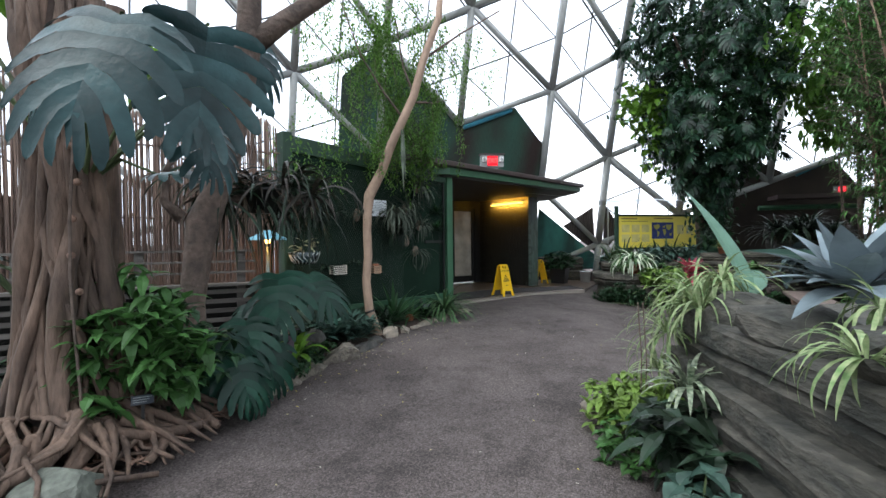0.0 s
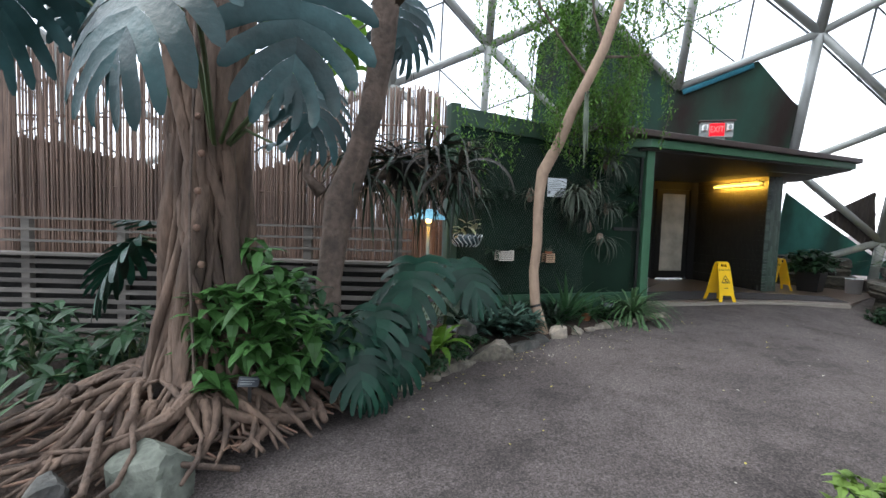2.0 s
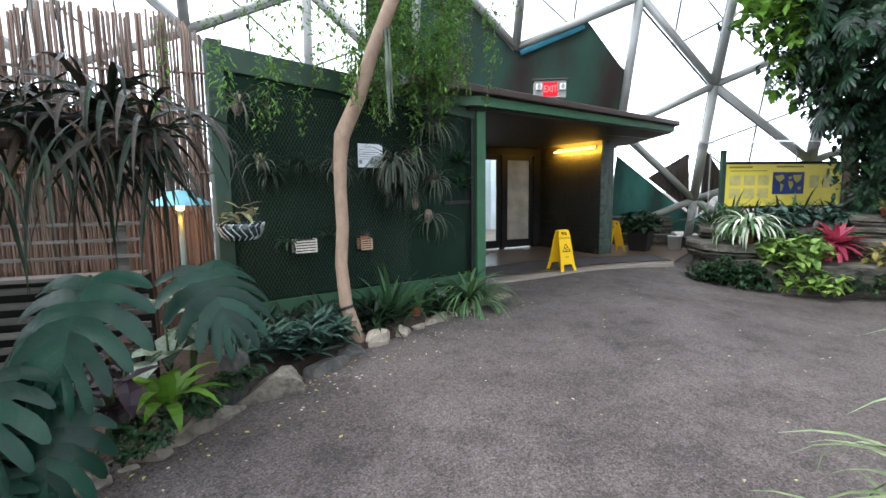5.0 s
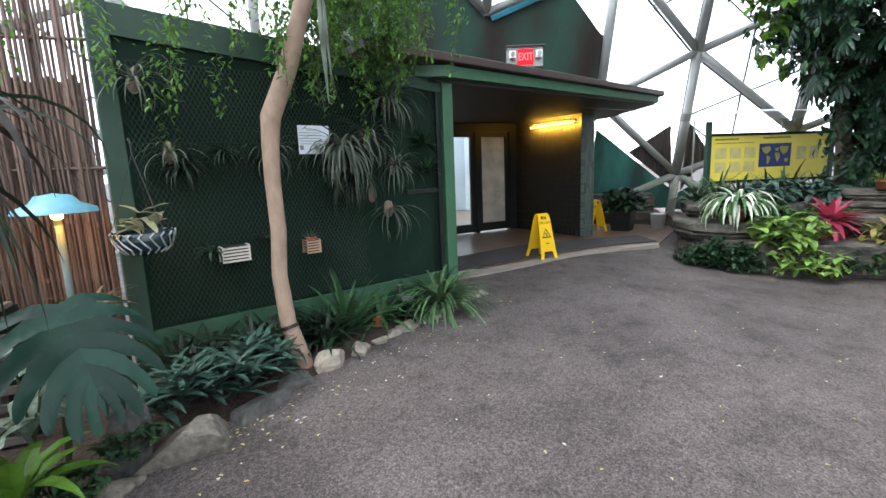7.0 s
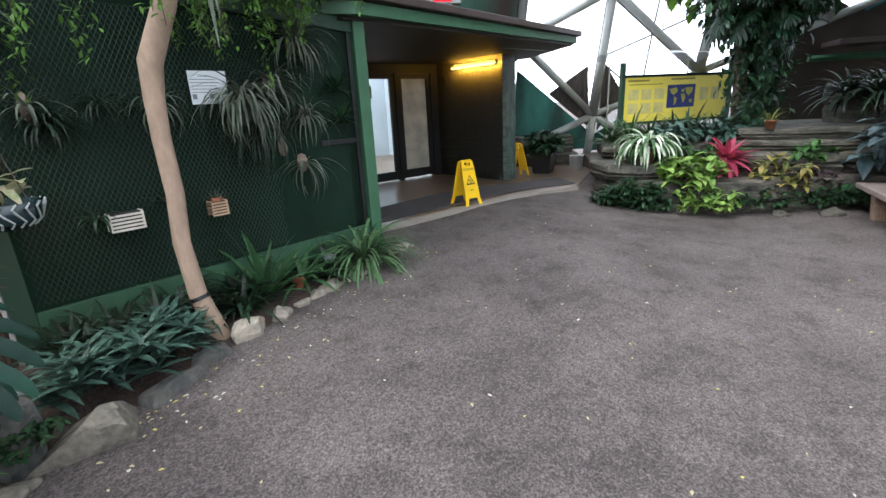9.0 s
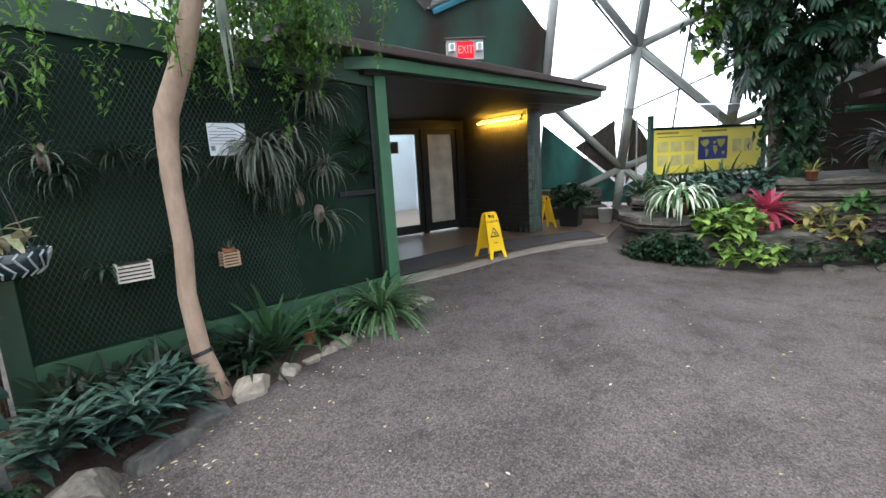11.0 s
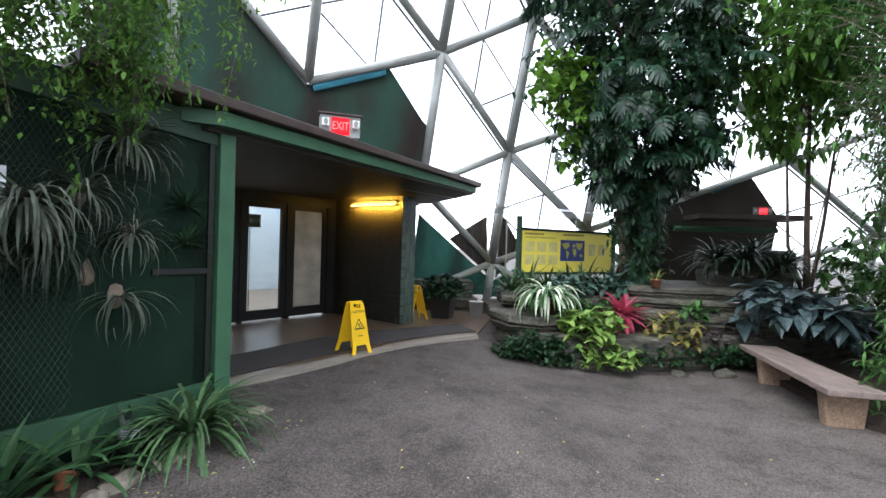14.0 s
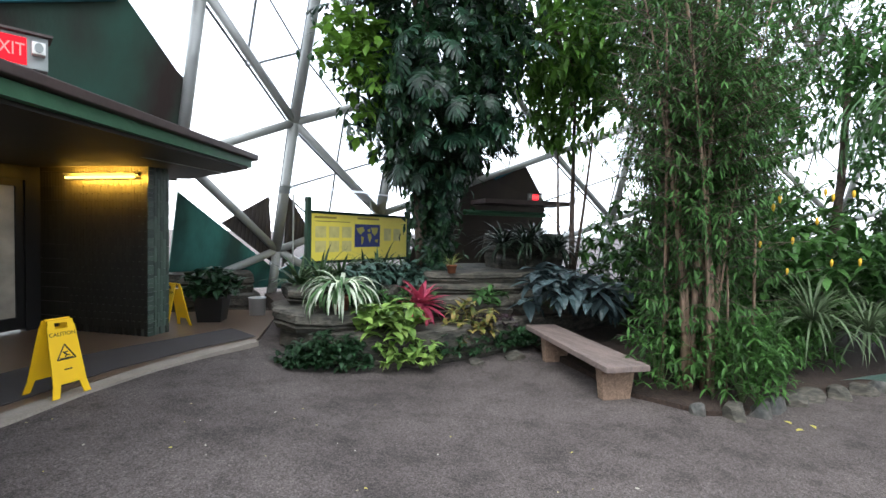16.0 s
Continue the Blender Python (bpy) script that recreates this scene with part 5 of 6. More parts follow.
for k in range(3):
    a = k * 2.09
    part("chain", Shape().tube([(0.17 * math.cos(a), 0.17 * math.sin(a), 0.14), (0, 0, 0.62)], 0.003, 5), BLACK, bw)
part("hook", Shape().tube([(0, 0, 0.62), (0, 0, 0.68), (-0.06, 0.04, 0.72), (-0.16, 0.12, 0.72)], 0.006, 5), BLACK, bw)
s = Shape()
bush(s, None, (0, 0, 0.10), 10, 0.14, 0.14, 0.25, R5, 0.11, 0.08, "ovate", 9, 2)
part("leaves", s, leafmat("cream_pink_leaf", (0.42, 0.36, 0.26), 0.5, 0.4, 0.3, (0.16, 0.22, 0.1), scale=25), bw)
tuft("dry_grass_plant", (-1.2, 6.35, 0.55), "tan and grey tufted plant under the lamp", 26, 0.30, 0.018, leafmat("tan_leaf", (0.22, 0.17, 0.10), 0.7, 0.4, 0.2), (20, 80), (60, 140))



# ---- caution signs ----
SITE = Vector((0.0, 0.0, 0.0))
def caution_sign(m, label):
    t = thing("caution_sign", m, label, "sign", "yellow caution signs")
    for sg in (-1, 1):
        top, foot, half_t, half_b = 0.035, 0.19, 0.10, 0.155
        lean = math.atan2(foot - top, 0.64)
        # the panel with its grip hole is a ring of quads round the hole, then the body
        def at(x, d, off):
            return (x, sg * (top + d * math.sin(lean) + off * math.cos(lean)), 0.645 - d * math.cos(lean) + off * math.sin(lean))
        s = Shape()

        def plate(poly):
            n = len(poly)
            a = [at(x, d, 0.006) for x, d in poly]
            b = [at(x, d, -0.006) for x, d in poly]
            s.add(a + b, [tuple(range(n)), tuple(range(n, 2 * n))[::-1]] + [(i, (i + 1) % n, n + (i + 1) % n, n + i) for i in range(n)])
        plate([(-half_t, 0.0), (half_t, 0.0), (half_t, 0.025), (-half_t, 0.025)])
        plate([(-half_t, 0.025), (-0.05, 0.025), (-0.05, 0.075), (-half_t - 0.012, 0.075)])
        plate([(0.05, 0.025), (half_t, 0.025), (half_t + 0.012, 0.075), (0.05, 0.075)])
        plate([(-half_t - 0.012, 0.075), (half_t + 0.012, 0.075), (half_b - 0.022, 0.55), (-half_b + 0.022, 0.55)])
        plate([(-half_b + 0.022, 0.55), (-half_b + 0.08, 0.55), (-half_b + 0.055, 0.66), (-half_b, 0.66)])
        plate([(half_b - 0.08, 0.55), (half_b - 0.022, 0.55), (half_b, 0.66), (half_b - 0.055, 0.66)])
        p = part("panel", s, YELLOW, t)
        rm = Matrix(((-sg, 0, 0, 0), (0, -sg * math.sin(lean), sg * math.cos(lean), sg * top), (0, math.cos(lean), math.sin(lean), 0.645), (0, 0, 0, 1)))
        letters("CAUTION", 0.047, rm @ pose(0, -0.125, 0.0075), BLACK, "lettering", p)
        tri = Shape()
        for k in range(3):
            a0, a1 = radians(90 + 120 * k), radians(210 + 120 * k)
            q = [Vector((0.085 * math.cos(a), 0.085 * math.sin(a) - 0.30, 0.0078)) for a in (a0, a1)]
            tri.tube([rm @ q[0], rm @ q[1]], 0.006, 4)
        part("triangle", tri, BLACK, p)
        for a, b in (((-0.02, -0.275), (0.005, -0.305)), ((0.005, -0.305), (0.03, -0.315)), ((0.005, -0.305), (-0.01, -0.325)), ((-0.01, -0.285), (0.02, -0.28)), ((-0.05, -0.335), (0.05, -0.335)), ((-0.03, -0.43), (0.03, -0.43))):
            part("pictogram_stroke", Shape().tube([rm @ Vector((a[0], a[1], 0.0078)), rm @ Vector((b[0], b[1], 0.0078))], 0.006, 4), BLACK, p)
    part("hinge", Shape().tube([(-0.1, 0, 0.648), (0.1, 0, 0.648)], 0.012, 8), YELLOW, t)
    return t


cs = caution_sign(pose(0.88, 11.60, 0.012, 0, 0, 43), "yellow folding wet floor caution sign standing open")
caution_sign(pose(1.68, 14.42, 0.0, 0, 0, 128), "yellow folding caution sign by the brick pillar")

# ---- planter box and bucket by the pillar ----
bp_ = thing("planter_box", pose(2.22, 14.75, 0.0, 0, 0, -20), "black tapered planter box with a leafy plant", "planter")
part("box", Shape().add([(-0.17, -0.17, 0), (0.17, -0.17, 0), (0.17, 0.17, 0), (-0.17, 0.17, 0), (-0.22, -0.22, 0.40), (0.22, -0.22, 0.40), (0.22, 0.22, 0.40), (-0.22, 0.22, 0.40), (-0.19, -0.19, 0.40), (0.19, -0.19, 0.40), (0.19, 0.19, 0.40), (-0.19, 0.19, 0.40), (-0.19, -0.19, 0.36), (0.19, -0.19, 0.36), (0.19, 0.19, 0.36), (-0.19, 0.19, 0.36)], [(3, 2, 1, 0), (0, 1, 5, 4), (1, 2, 6, 5), (2, 3, 7, 6), (3, 0, 4, 7), (4, 5, 9, 8), (5, 6, 10, 9), (6, 7, 11, 10), (7, 4, 8, 11), (12, 13, 14, 15), (8, 9, 13, 12), (9, 10, 14, 13), (10, 11, 15, 14), (11, 8, 12, 15)]), BLACK, bp_)
R6 = random.Random(14)
s, st = Shape(), Shape()
bush(s, st, (0, 0, 0.36), 75, 0.45, 0.45, 0.55, R6, 0.19, 0.12)
part("foliage", s, L_DARK, bp_)
part("stem", st, STEM, bp_)
bk = part("bucket", Shape().lathe([(0.0, 0.0), (0.13, 0.0), (0.145, 0.29), (0.15, 0.29), (0.15, 0.30), (0.138, 0.30), (0.125, 0.02), (0, 0.015)], 24), mat("white_bucket", (0.62, 0.63, 0.62), 0.5, 0, 0.12, 6), smooth=True)
bk.matrix_world = pose(2.93, 15.05, 0.0)
tagged(bk, "plain white plastic bucket on the terrace", "bucket")


# ---- layered rock planter ----
def ledge(s, pts, z0, z1, rng, rough=0.05, step=0.16):
    """A rock layer: an outline with broken edges, split in three courses of depth."""
    ring = []
    n = len(pts)
    for i in range(n):
        a, b = Vector(pts[i]), Vector(pts[(i + 1) % n])
        k = max(1, int((b - a).length / step))
        for j in range(k):
            ring.append(a.lerp(b, j / k))
    c = sum(ring, Vector((0, 0))) / len(ring)
    lv = [(z0, -0.05), (z0 + (z1 - z0) * 0.3, 0.0), (z0 + (z1 - z0) * 0.42, -0.045), (z0 + (z1 - z0) * 0.55, 0.015), (z1 - 0.02, 0.0), (z1, -0.035)]
    m = len(ring)
    vs = []
    for k, (z, off) in enumerate(lv):
        for p in ring:
            d = (p - c).normalized()
            w = off + rough * noise.noise(Vector((p.x * 3, p.y * 3, z * 9 + 7)))
            vs.append((p.x + d.x * w, p.y + d.y * w, z + 0.025 * noise.noise(Vector((p.x * 2, p.y * 2, k)))))
    vs.append((c.x, c.y, z1 + 0.01))
    fs = [(k * m + i, k * m + (i + 1) % m, (k + 1) * m + (i + 1) % m, (k + 1) * m + i) for k in range(len(lv) - 1) for i in range(m)]
    fs += [((len(lv) - 1) * m + i, (len(lv) - 1) * m + (i + 1) % m, len(lv) * m) for i in range(m)]
    s.add(vs, fs)
    return s


R7 = random.Random(2)
isl = thing("rock_planter", Matrix(), "raised planter of stacked grey-brown rock ledges", "planter", kind="structure")
LEDGES = [
    ([(3.15, 13.9), (3.0, 12.95), (3.22, 12.32), (3.75, 11.95), (4.6, 11.8), (5.5, 11.85), (6.6, 12.1), (8.0, 12.4), (10.0, 12.6), (10.0, 16.5), (3.4, 16.5)], -0.35, 0.20),
    ([(2.95, 13.6), (2.88, 12.95), (3.06, 12.4), (3.45, 12.15), (4.0, 12.25), (4.1, 13.2), (3.5, 14.0)], 0.18, 0.42),
    ([(3.2, 14.3), (3.12, 13.25), (3.5, 12.95), (4.6, 12.95), (5.0, 13.6), (4.5, 15.0)], 0.42, 0.63),
    ([(4.4, 13.3), (4.75, 12.65), (5.6, 12.45), (6.4, 12.35), (6.6, 13.4), (5.6, 14.4)], 0.20, 0.50),
    ([(4.8, 13.7), (5.05, 12.95), (5.8, 12.75), (6.7, 12.55), (7.0, 13.6), (6.0, 14.6)], 0.50, 0.66),
    ([(5.0, 13.9), (5.25, 13.15), (6.0, 12.85), (7.2, 12.7), (8.4, 13.0), (8.0, 15.0), (6.0, 15.2)], 0.66, 0.84),
    ([(6.5, 12.8), (6.55, 12.35), (7.6, 12.15), (8.8, 12.3), (9.5, 13.4), (7.2, 13.6)], 0.18, 0.50),
    ([(6.9, 14.0), (6.9, 13.4), (7.6, 13.1), (8.4, 13.4), (8.3, 14.4)], 0.84, 1.5),
]
for pts, z0, z1 in LEDGES:
    part("rock_ledge", ledge(Shape(), pts, z0, z1, R7), ROCK, isl)
setting("bed_soil_2", Shape().slab([(3.2, 13.2), (3.9, 12.2), (6.4, 12.3), (9.5, 12.8), (9.8, 16.2), (3.2, 16.2)], 0.0, 0.22), SOIL, "dark soil of the rock planter", "soil")
for x, y, r in ((5.95, 11.72, 0.17), (5.3, 11.7, 0.12), (3.0, 12.3, 0.13)):
    stone((x, y, gz(x, y) + 0.03), (r * 1.3, r * 0.9, r * 0.7), ROCK, "loose grey rock at the planter's foot", 0, "rocks at the planter's foot")

# plants of the rock planter
sp = plant("spider_plant", (3.68, 12.55, 0.42), "spider plant with white-striped leaves in a terracotta pot", "potted plant")
part("pot", Shape().lathe([(0.0, 0.0), (0.09, 0.0), (0.125, 0.17), (0.135, 0.17), (0.135, 0.20), (0.11, 0.20)], 20), TERRA, sp, smooth=True)
for k in range(2):
    s = Shape()
    rosette(s, (0, 0, 0.2), 60, 0.78, 0.058, R6, (40, 88), (130, 200), "strap", 9, 0.03)
    if k == 0:
        part("leaves", s, leafmat("white_striped_leaf", (0.62, 0.66, 0.55), 0.45, 0.25, 0.2, (0.45, 0.52, 0.36), scale=20), sp)
    else:
        part("leaves", s, leafmat("green_edge_leaf", (0.09, 0.18, 0.07), 0.45, 0.3, 0.2), sp)
leafy("lime_pothos", (4.16, 11.98, 0.0), "lime green and yellow leafy plant before the rocks", 62, 0.40, 0.30, 0.78, 0.21, 0.15, L_LIME, "ovate", 3, R6)
leafy("lime_pothos", (4.35, 11.78, -0.2), "low lime green leafy plant before the rocks", 60, 0.42, 0.24, 0.38, 0.13, 0.095, L_LIME, "ovate", 3, R6)
cd = plant("cordyline", (4.80, 12.42, -0.05), "bright pink cordyline with broad spear leaves", "plant")
part("stem", Shape().tube([(0, 0, 0), (0.01, 0, 0.5)], 0.015, 6), BARK2, cd)
s = Shape()
rosette(s, (0.0, 0.0, 0.50), 64, 0.50, 0.10, R6, (-50, 80), (25, 80), "spear", 5, 0.02)
part("leaves", s, L_PINK, cd)
leafy("croton", (5.36, 12.02, -0.1), "croton with orange, yellow and green leaves", 44, 0.38, 0.30, 0.74, 0.19, 0.085, L_CROTON, "ovate", 4, R6)
leafy("dark_leaf_plant", (5.85, 12.1, -0.1), "dark purple-leaved plant among the rocks", 60, 0.42, 0.25, 0.5, 0.13, 0.08, L_PURPLE, "ovate", 3, R6)
leafy("dark_shrub", (3.35, 11.98, -0.2), "dark green shrub at the foot of the rocks", 150, 0.46, 0.24, 0.55, 0.09, 0.05, L_DARK, "ovate", 4, R6)
leafy("dark_shrub", (5.0, 11.85, -0.22), "dark green shrub at the foot of the rocks", 110, 0.6, 0.22, 0.40, 0.09, 0.05, L_DARK, "ovate", 4, R6)
leafy("dark_shrub", (6.35, 12.0, -0.22), "dark green shrub behind the bench", 120, 0.6, 0.25, 0.42, 0.10, 0.045, L_DARK, "ovate", 4, R6)
for x, y in ((3.6, 11.92), (6.0, 11.95), (3.15, 12.2)):
    leafy("dark_shrub", (x, y, -0.22), "dark green shrub at the foot of the rocks", 95, 0.38, 0.2, 0.42, 0.10, 0.055, L_DARK, "ovate", 4, R6)
for x, y in ((4.0, 12.9), (4.9, 12.75), (6.0, 12.5), (4.4, 12.55)):
    leafy("green_leaf_plant", (x, y, 0.3), "mid-green leafy plant between the rock ledges", 44, 0.3, 0.22, 0.42, 0.15, 0.07, L_MID, "ovate", 4, R6, "leafy plants between the ledges")
for x, y, z in ((4.5, 13.4, 0.62), (4.15, 13.1, 0.60), (4.95, 13.4, 0.6), (5.2, 13.6, 0.62), (4.4, 13.8, 0.6)):
    leafy("grey_leaf_plant", (x, y, z), "grey-green variegated leafy plant on a ledge", 34, 0.34, 0.3, 0.40, 0.24, 0.09, LANCE, "spear", 4, R6, "leafy plants on the ledges")
for x, y, z in ((3.7, 13.75, 0.6), (4.1, 14.0, 0.6), (3.45, 14.0, 0.55), (4.6, 14.3, 0.6), (5.0, 14.5, 0.62), (5.3, 14.2, 0.62), (4.7, 13.9, 0.6)):
    tuft("strap_leaf_plant", (x, y, z), "green strap-leaved plant below the board", 48, 0.72, 0.055, leafmat("strap_green", (0.06, 0.11, 0.045), 0.38, 0.4, 0.2), (25, 85), (40, 90), "strap", R6, "strap plants below the board")
smp = plant("small_potted_plant", (5.62, 12.98, 0.84), "small spiky plant in a terracotta pot", "potted plant")
part("pot", Shape().lathe([(0.0, 0.0), (0.06, 0.0), (0.08, 0.11), (0.088, 0.11), (0.088, 0.135), (0.07, 0.135)], 18), TERRA, smp, smooth=True)
s = Shape()
rosette(s, (0, 0, 0.13), 30, 0.26, 0.02, R6, (15, 80), (30, 70))
part("leaves", s, leafmat("yellow_striped_spike", (0.26, 0.27, 0.09), 0.5, 0.3, 0.2, (0.10, 0.15, 0.05), scale=30), smp)
for x, y, z, ll in ((7.05, 12.85, 1.45, 0.62), (7.4, 13.1, 1.5, 0.62), (6.8, 13.2, 1.4, 0.6), (7.75, 12.9, 1.35, 0.55)):
    tuft("dark_bromeliad", (x, y, z - 0.15), "dark bromeliad clump with arching strap leaves", 80, ll * 1.15, 0.05, L_STRAP, (15, 85), (60, 120), "strap", R6, "dark bromeliads on the rock")
BLUEPH = leafmat("blue_grey_leaf", (0.066, 0.098, 0.104), 0.35, 0.3, 0.08, (0.038, 0.060, 0.064))
for x, y, z in ((6.75, 11.85, 0.35), (7.2, 11.7, 0.35), (6.95, 11.95, 0.5), (7.6, 11.7, 0.3)):
    leafy("blue_grey_philodendron", (x, y, z), "blue-grey large-leaved plant hanging over the rocks", 28, 0.5, 0.35, 0.62, 0.40, 0.17, BLUEPH, "ovate", 3, R6, "blue-grey plants on the rocks")

# ---- information board ----
BA, BB = Vector((3.68, 14.56)), Vector((6.05, 15.75))
BD = (BB - BA).normalized()
BM = Matrix(((BD.x, -BD.y, 0, BA.x), (BD.y, BD.x, 0, BA.y), (0, 0, 1, 0), (0, 0, 0, 1)))
ib = thing("information_board", BM, "yellow information board with a world map in a green frame", "board")
BL = (BB - BA).length
part("panel", Shape().box((0.06, -0.012, 0.95), (BL - 0.02, 0.012, 1.78)), mat("yellow_print", (0.88, 0.72, 0.10), 0.45, 0, 0.1, 2), ib)
part("frame", Shape().box((0.0, -0.03, 1.78), (BL, 0.03, 1.83)).box((0.0, -0.03, 0.9), (BL, 0.03, 0.95)), GREENWALL, ib)
for x in (-0.05, BL):
    part("post", Shape().box((x, -0.04, 0.0), (x + 0.08, 0.04, 2.05)), mat("green_board_post", (0.02, 0.06, 0.035), 0.5), ib)
part("hook", Shape().tube([(-0.05, 0, 2.0), (-0.12, 0, 2.02), (-0.13, 0, 2.07), (-0.10, 0, 2.09)], 0.008, 6), BLACK, ib)
mp_ = part("map", Shape().box((1.08, -0.016, 1.18), (1.78, -0.0125, 1.62)), mat("map_blue", (0.01, 0.025, 0.16), 0.4), ib, "dark blue world map")
LAND = mat("map_land", (0.40, 0.36, 0.06), 0.5)
for pts in ([(1.12, 1.54), (1.30, 1.57), (1.34, 1.50), (1.24, 1.42), (1.17, 1.46)], [(1.25, 1.40), (1.33, 1.36), (1.30, 1.26), (1.26, 1.22)], [(1.42, 1.52), (1.50, 1.54), (1.50, 1.48), (1.44, 1.47)], [(1.42, 1.44), (1.52, 1.44), (1.54, 1.36), (1.49, 1.26), (1.45, 1.34)], [(1.52, 1.56), (1.72, 1.56), (1.70, 1.46), (1.62, 1.40), (1.55, 1.46)], [(1.64, 1.32), (1.72, 1.33), (1.71, 1.26), (1.65, 1.27)]):
    part("continent", Shape().add([(x, -0.0172, z) for x, z in pts], [tuple(range(len(pts)))]), LAND, mp_)
TXT = mat("brown_print", (0.35, 0.24, 0.05), 0.7)
for x0, x1, z in [(0.12, 0.62, 1.70), (1.15, 1.75, 1.71)] + [(0.14, 0.95, 1.64)]:
    part("text_line", Shape().box((x0, -0.0145, z), (x1, -0.0125, z + (0.035 if z > 1.69 else 0.015))), TXT, ib)
for r in range(2):
    for c in range(3):
        x, z = 0.14 + 0.31 * c, 1.36 - 0.26 * r
        part("small_picture", Shape().box((x, -0.0145, z), (x + 0.24, -0.0125, z + 0.20)), mat("pale_print", (0.70, 0.60, 0.22), 0.6) if r + c == 0 else bpy.data.materials["pale_print"], ib)
for c in range(2):
    part("small_picture", Shape().box((1.9 + 0.3 * c, -0.0145, 1.3), (2.12 + 0.3 * c, -0.0125, 1.55)), bpy.data.materials["pale_print"], ib)
cov = Shape()
n = 10
vs = []
for i in range(n + 1):
    for j in range(5):
        f, g = i / n, j / 4
        vs.append((-0.35 + (BL + 0.4) * f, -0.45 + 1.3 * g, 2.12 + 0.10 * math.sin(math.pi * g) + 0.05 * math.sin(math.pi * f) + 0.015 * noise.noise(Vector((f * 9, g * 5, 0)))))
cov.add(vs, [(i * 5 + j, i * 5 + j + 1, (i + 1) * 5 + j + 1, (i + 1) * 5 + j) for i in range(n) for j in range(4)])
cv = thing("plastic_cover", BM, "clear sagging plastic sheet stretched above the board", "cover")
part("sheet", cov, pane("cloudy_plastic", (0.80, 0.84, 0.88), 0.45, 0.35), cv)
for x in (0.3, BL - 0.3):
    part("cover_pole", Shape().tube([(x, 0.8, 0), (x, 0.8, 2.15)], 0.015, 6), STRUT, cv)
part("wire", Shape().tube([(-0.35, -0.45, 2.12), (-3.5, -0.6, 2.32)], 0.006, 4), STRUT, cv)

# ---- bench ----
BN = [(5.67, 9.80), (6.17, 9.66), (6.78, 11.80), (6.33, 11.95)]
bench = thing("stone_bench", Matrix(), "low bench with a weathered plank on two tapered concrete legs", "bench")
P0, P1, P2_, P3_ = [Vector(p) for p in BN]
tp = part("plank", Shape().slab(BN, 0.065, 0.135), mat("weathered_pink_plank", (0.21, 0.155, 0.135), 0.85, 0, 0.35, 5, 0.4, 40, (0.13, 0.10, 0.09), stretch=(3, 0.4, 1), fine=0.2), bench)
bevel(tp, 0.012)
LEGM = mat("aggregate_concrete", (0.34, 0.225, 0.155), 0.95, 0, 0.4, 30, 0.9, 120, (0.20, 0.13, 0.09), fine=0.3)
for f in (0.12, 0.78):
    a, b = P0.lerp(P3_, f), P1.lerp(P2_, f)
    a, b = a.lerp(b, 0.12), b.lerp(a, 0.08)
    d = (P3_ - P0).normalized() * 0.075
    w = (b - a)
    zz = gz(a.x, a.y) - 0.02
    ti = w * 0.10
    low = [a + ti - d * 0.8, b - ti - d * 0.8, b - ti + d * 0.8, a + ti + d * 0.8]
    up = [a - d, b - d, b + d, a + d]
    bevel(part("leg", Shape().add([(p.x, p.y, zz) for p in low] + [(p.x, p.y, 0.065) for p in up], [(3, 2, 1, 0), (4, 5, 6, 7), (0, 1, 5, 4), (1, 2, 6, 5), (2, 3, 7, 6), (3, 0, 4, 7)]), LEGM, bench, "tan exposed-aggregate concrete leg"), 0.012)

# ---- tall tree wrapped in climbing split leaves ----
R8 = random.Random(31)
mt = plant("vine_tree", (5.47, 13.75, 0.6), "tall tree wrapped in dark glossy climbing split leaves", "tree")
part("trunk", loc(Shape().tube([(5.47, 13.75, 0.6), (5.42, 13.72, 1.4), (5.36, 13.7, 2.3), (5.28, 13.6, 3.2), (5.3, 13.5, 4.4), (5.4, 13.4, 6.5)], [0.11, 0.10, 0.10, 0.09, 0.08, 0.06], 10, True, 0.1, R8), mt), BARK2, mt, smooth=True)
for br in ([(5.28, 13.6, 3.0), (4.8, 13.4, 3.6), (4.2, 13.3, 4.1)], [(5.3, 13.5, 4.0), (5.9, 13.3, 4.5), (6.8, 13.1, 5.0)], [(5.3, 13.5, 4.2), (5.0, 13.2, 5.0), (4.6, 13.0, 5.8)]):
    part("branch", loc(Shape().tube(br, [0.06, 0.045, 0.03], 7), mt), BARK2, mt, smooth=True)
ax = lambda z: Vector((5.62 - 0.12 * smooth01((z - 1) / 3), 13.6 - 0.15 * smooth01((z - 1) / 3), z))


def vine_radius(z):
    return 0.16 + 0.10 * smooth01((z - 1.0) / 0.8) + 1.15 * smooth01((z - 2.2) / 1.1) + 0.15 * smooth01((z - 4.0) / 1.2)


sl = Shape()
for i in range(560):
    z = R8.uniform(0.95, 2.4) if i % 9 == 0 else R8.uniform(2.3, 6.6)
    a = R8.uniform(0, 360)
    p = ax(z) + vdir(a, 0) * vine_radius(z) * (1 + 0.5 * noise.noise(Vector((a / 45, z * 1.4, 3)))) * R8.uniform(0.5, 1.0)
    one = Shape()
    split_leaf(one, p, a + R8.uniform(-40, 40), R8.uniform(-75, -5), R8.uniform(0.20, 0.44) * (0.7 if z < 2.3 else 1.0), R8, 0.4, R8.uniform(-0.4, 0.4), 6, 0.42)
    if i < 280:
        part("split_leaf", loc(one, mt), L_VINE, mt)
    else:
        sl.add(one.v, one.f)
part("split_leaf_mass", loc(sl, mt), L_VINE, mt)["kind"] = "stuff"
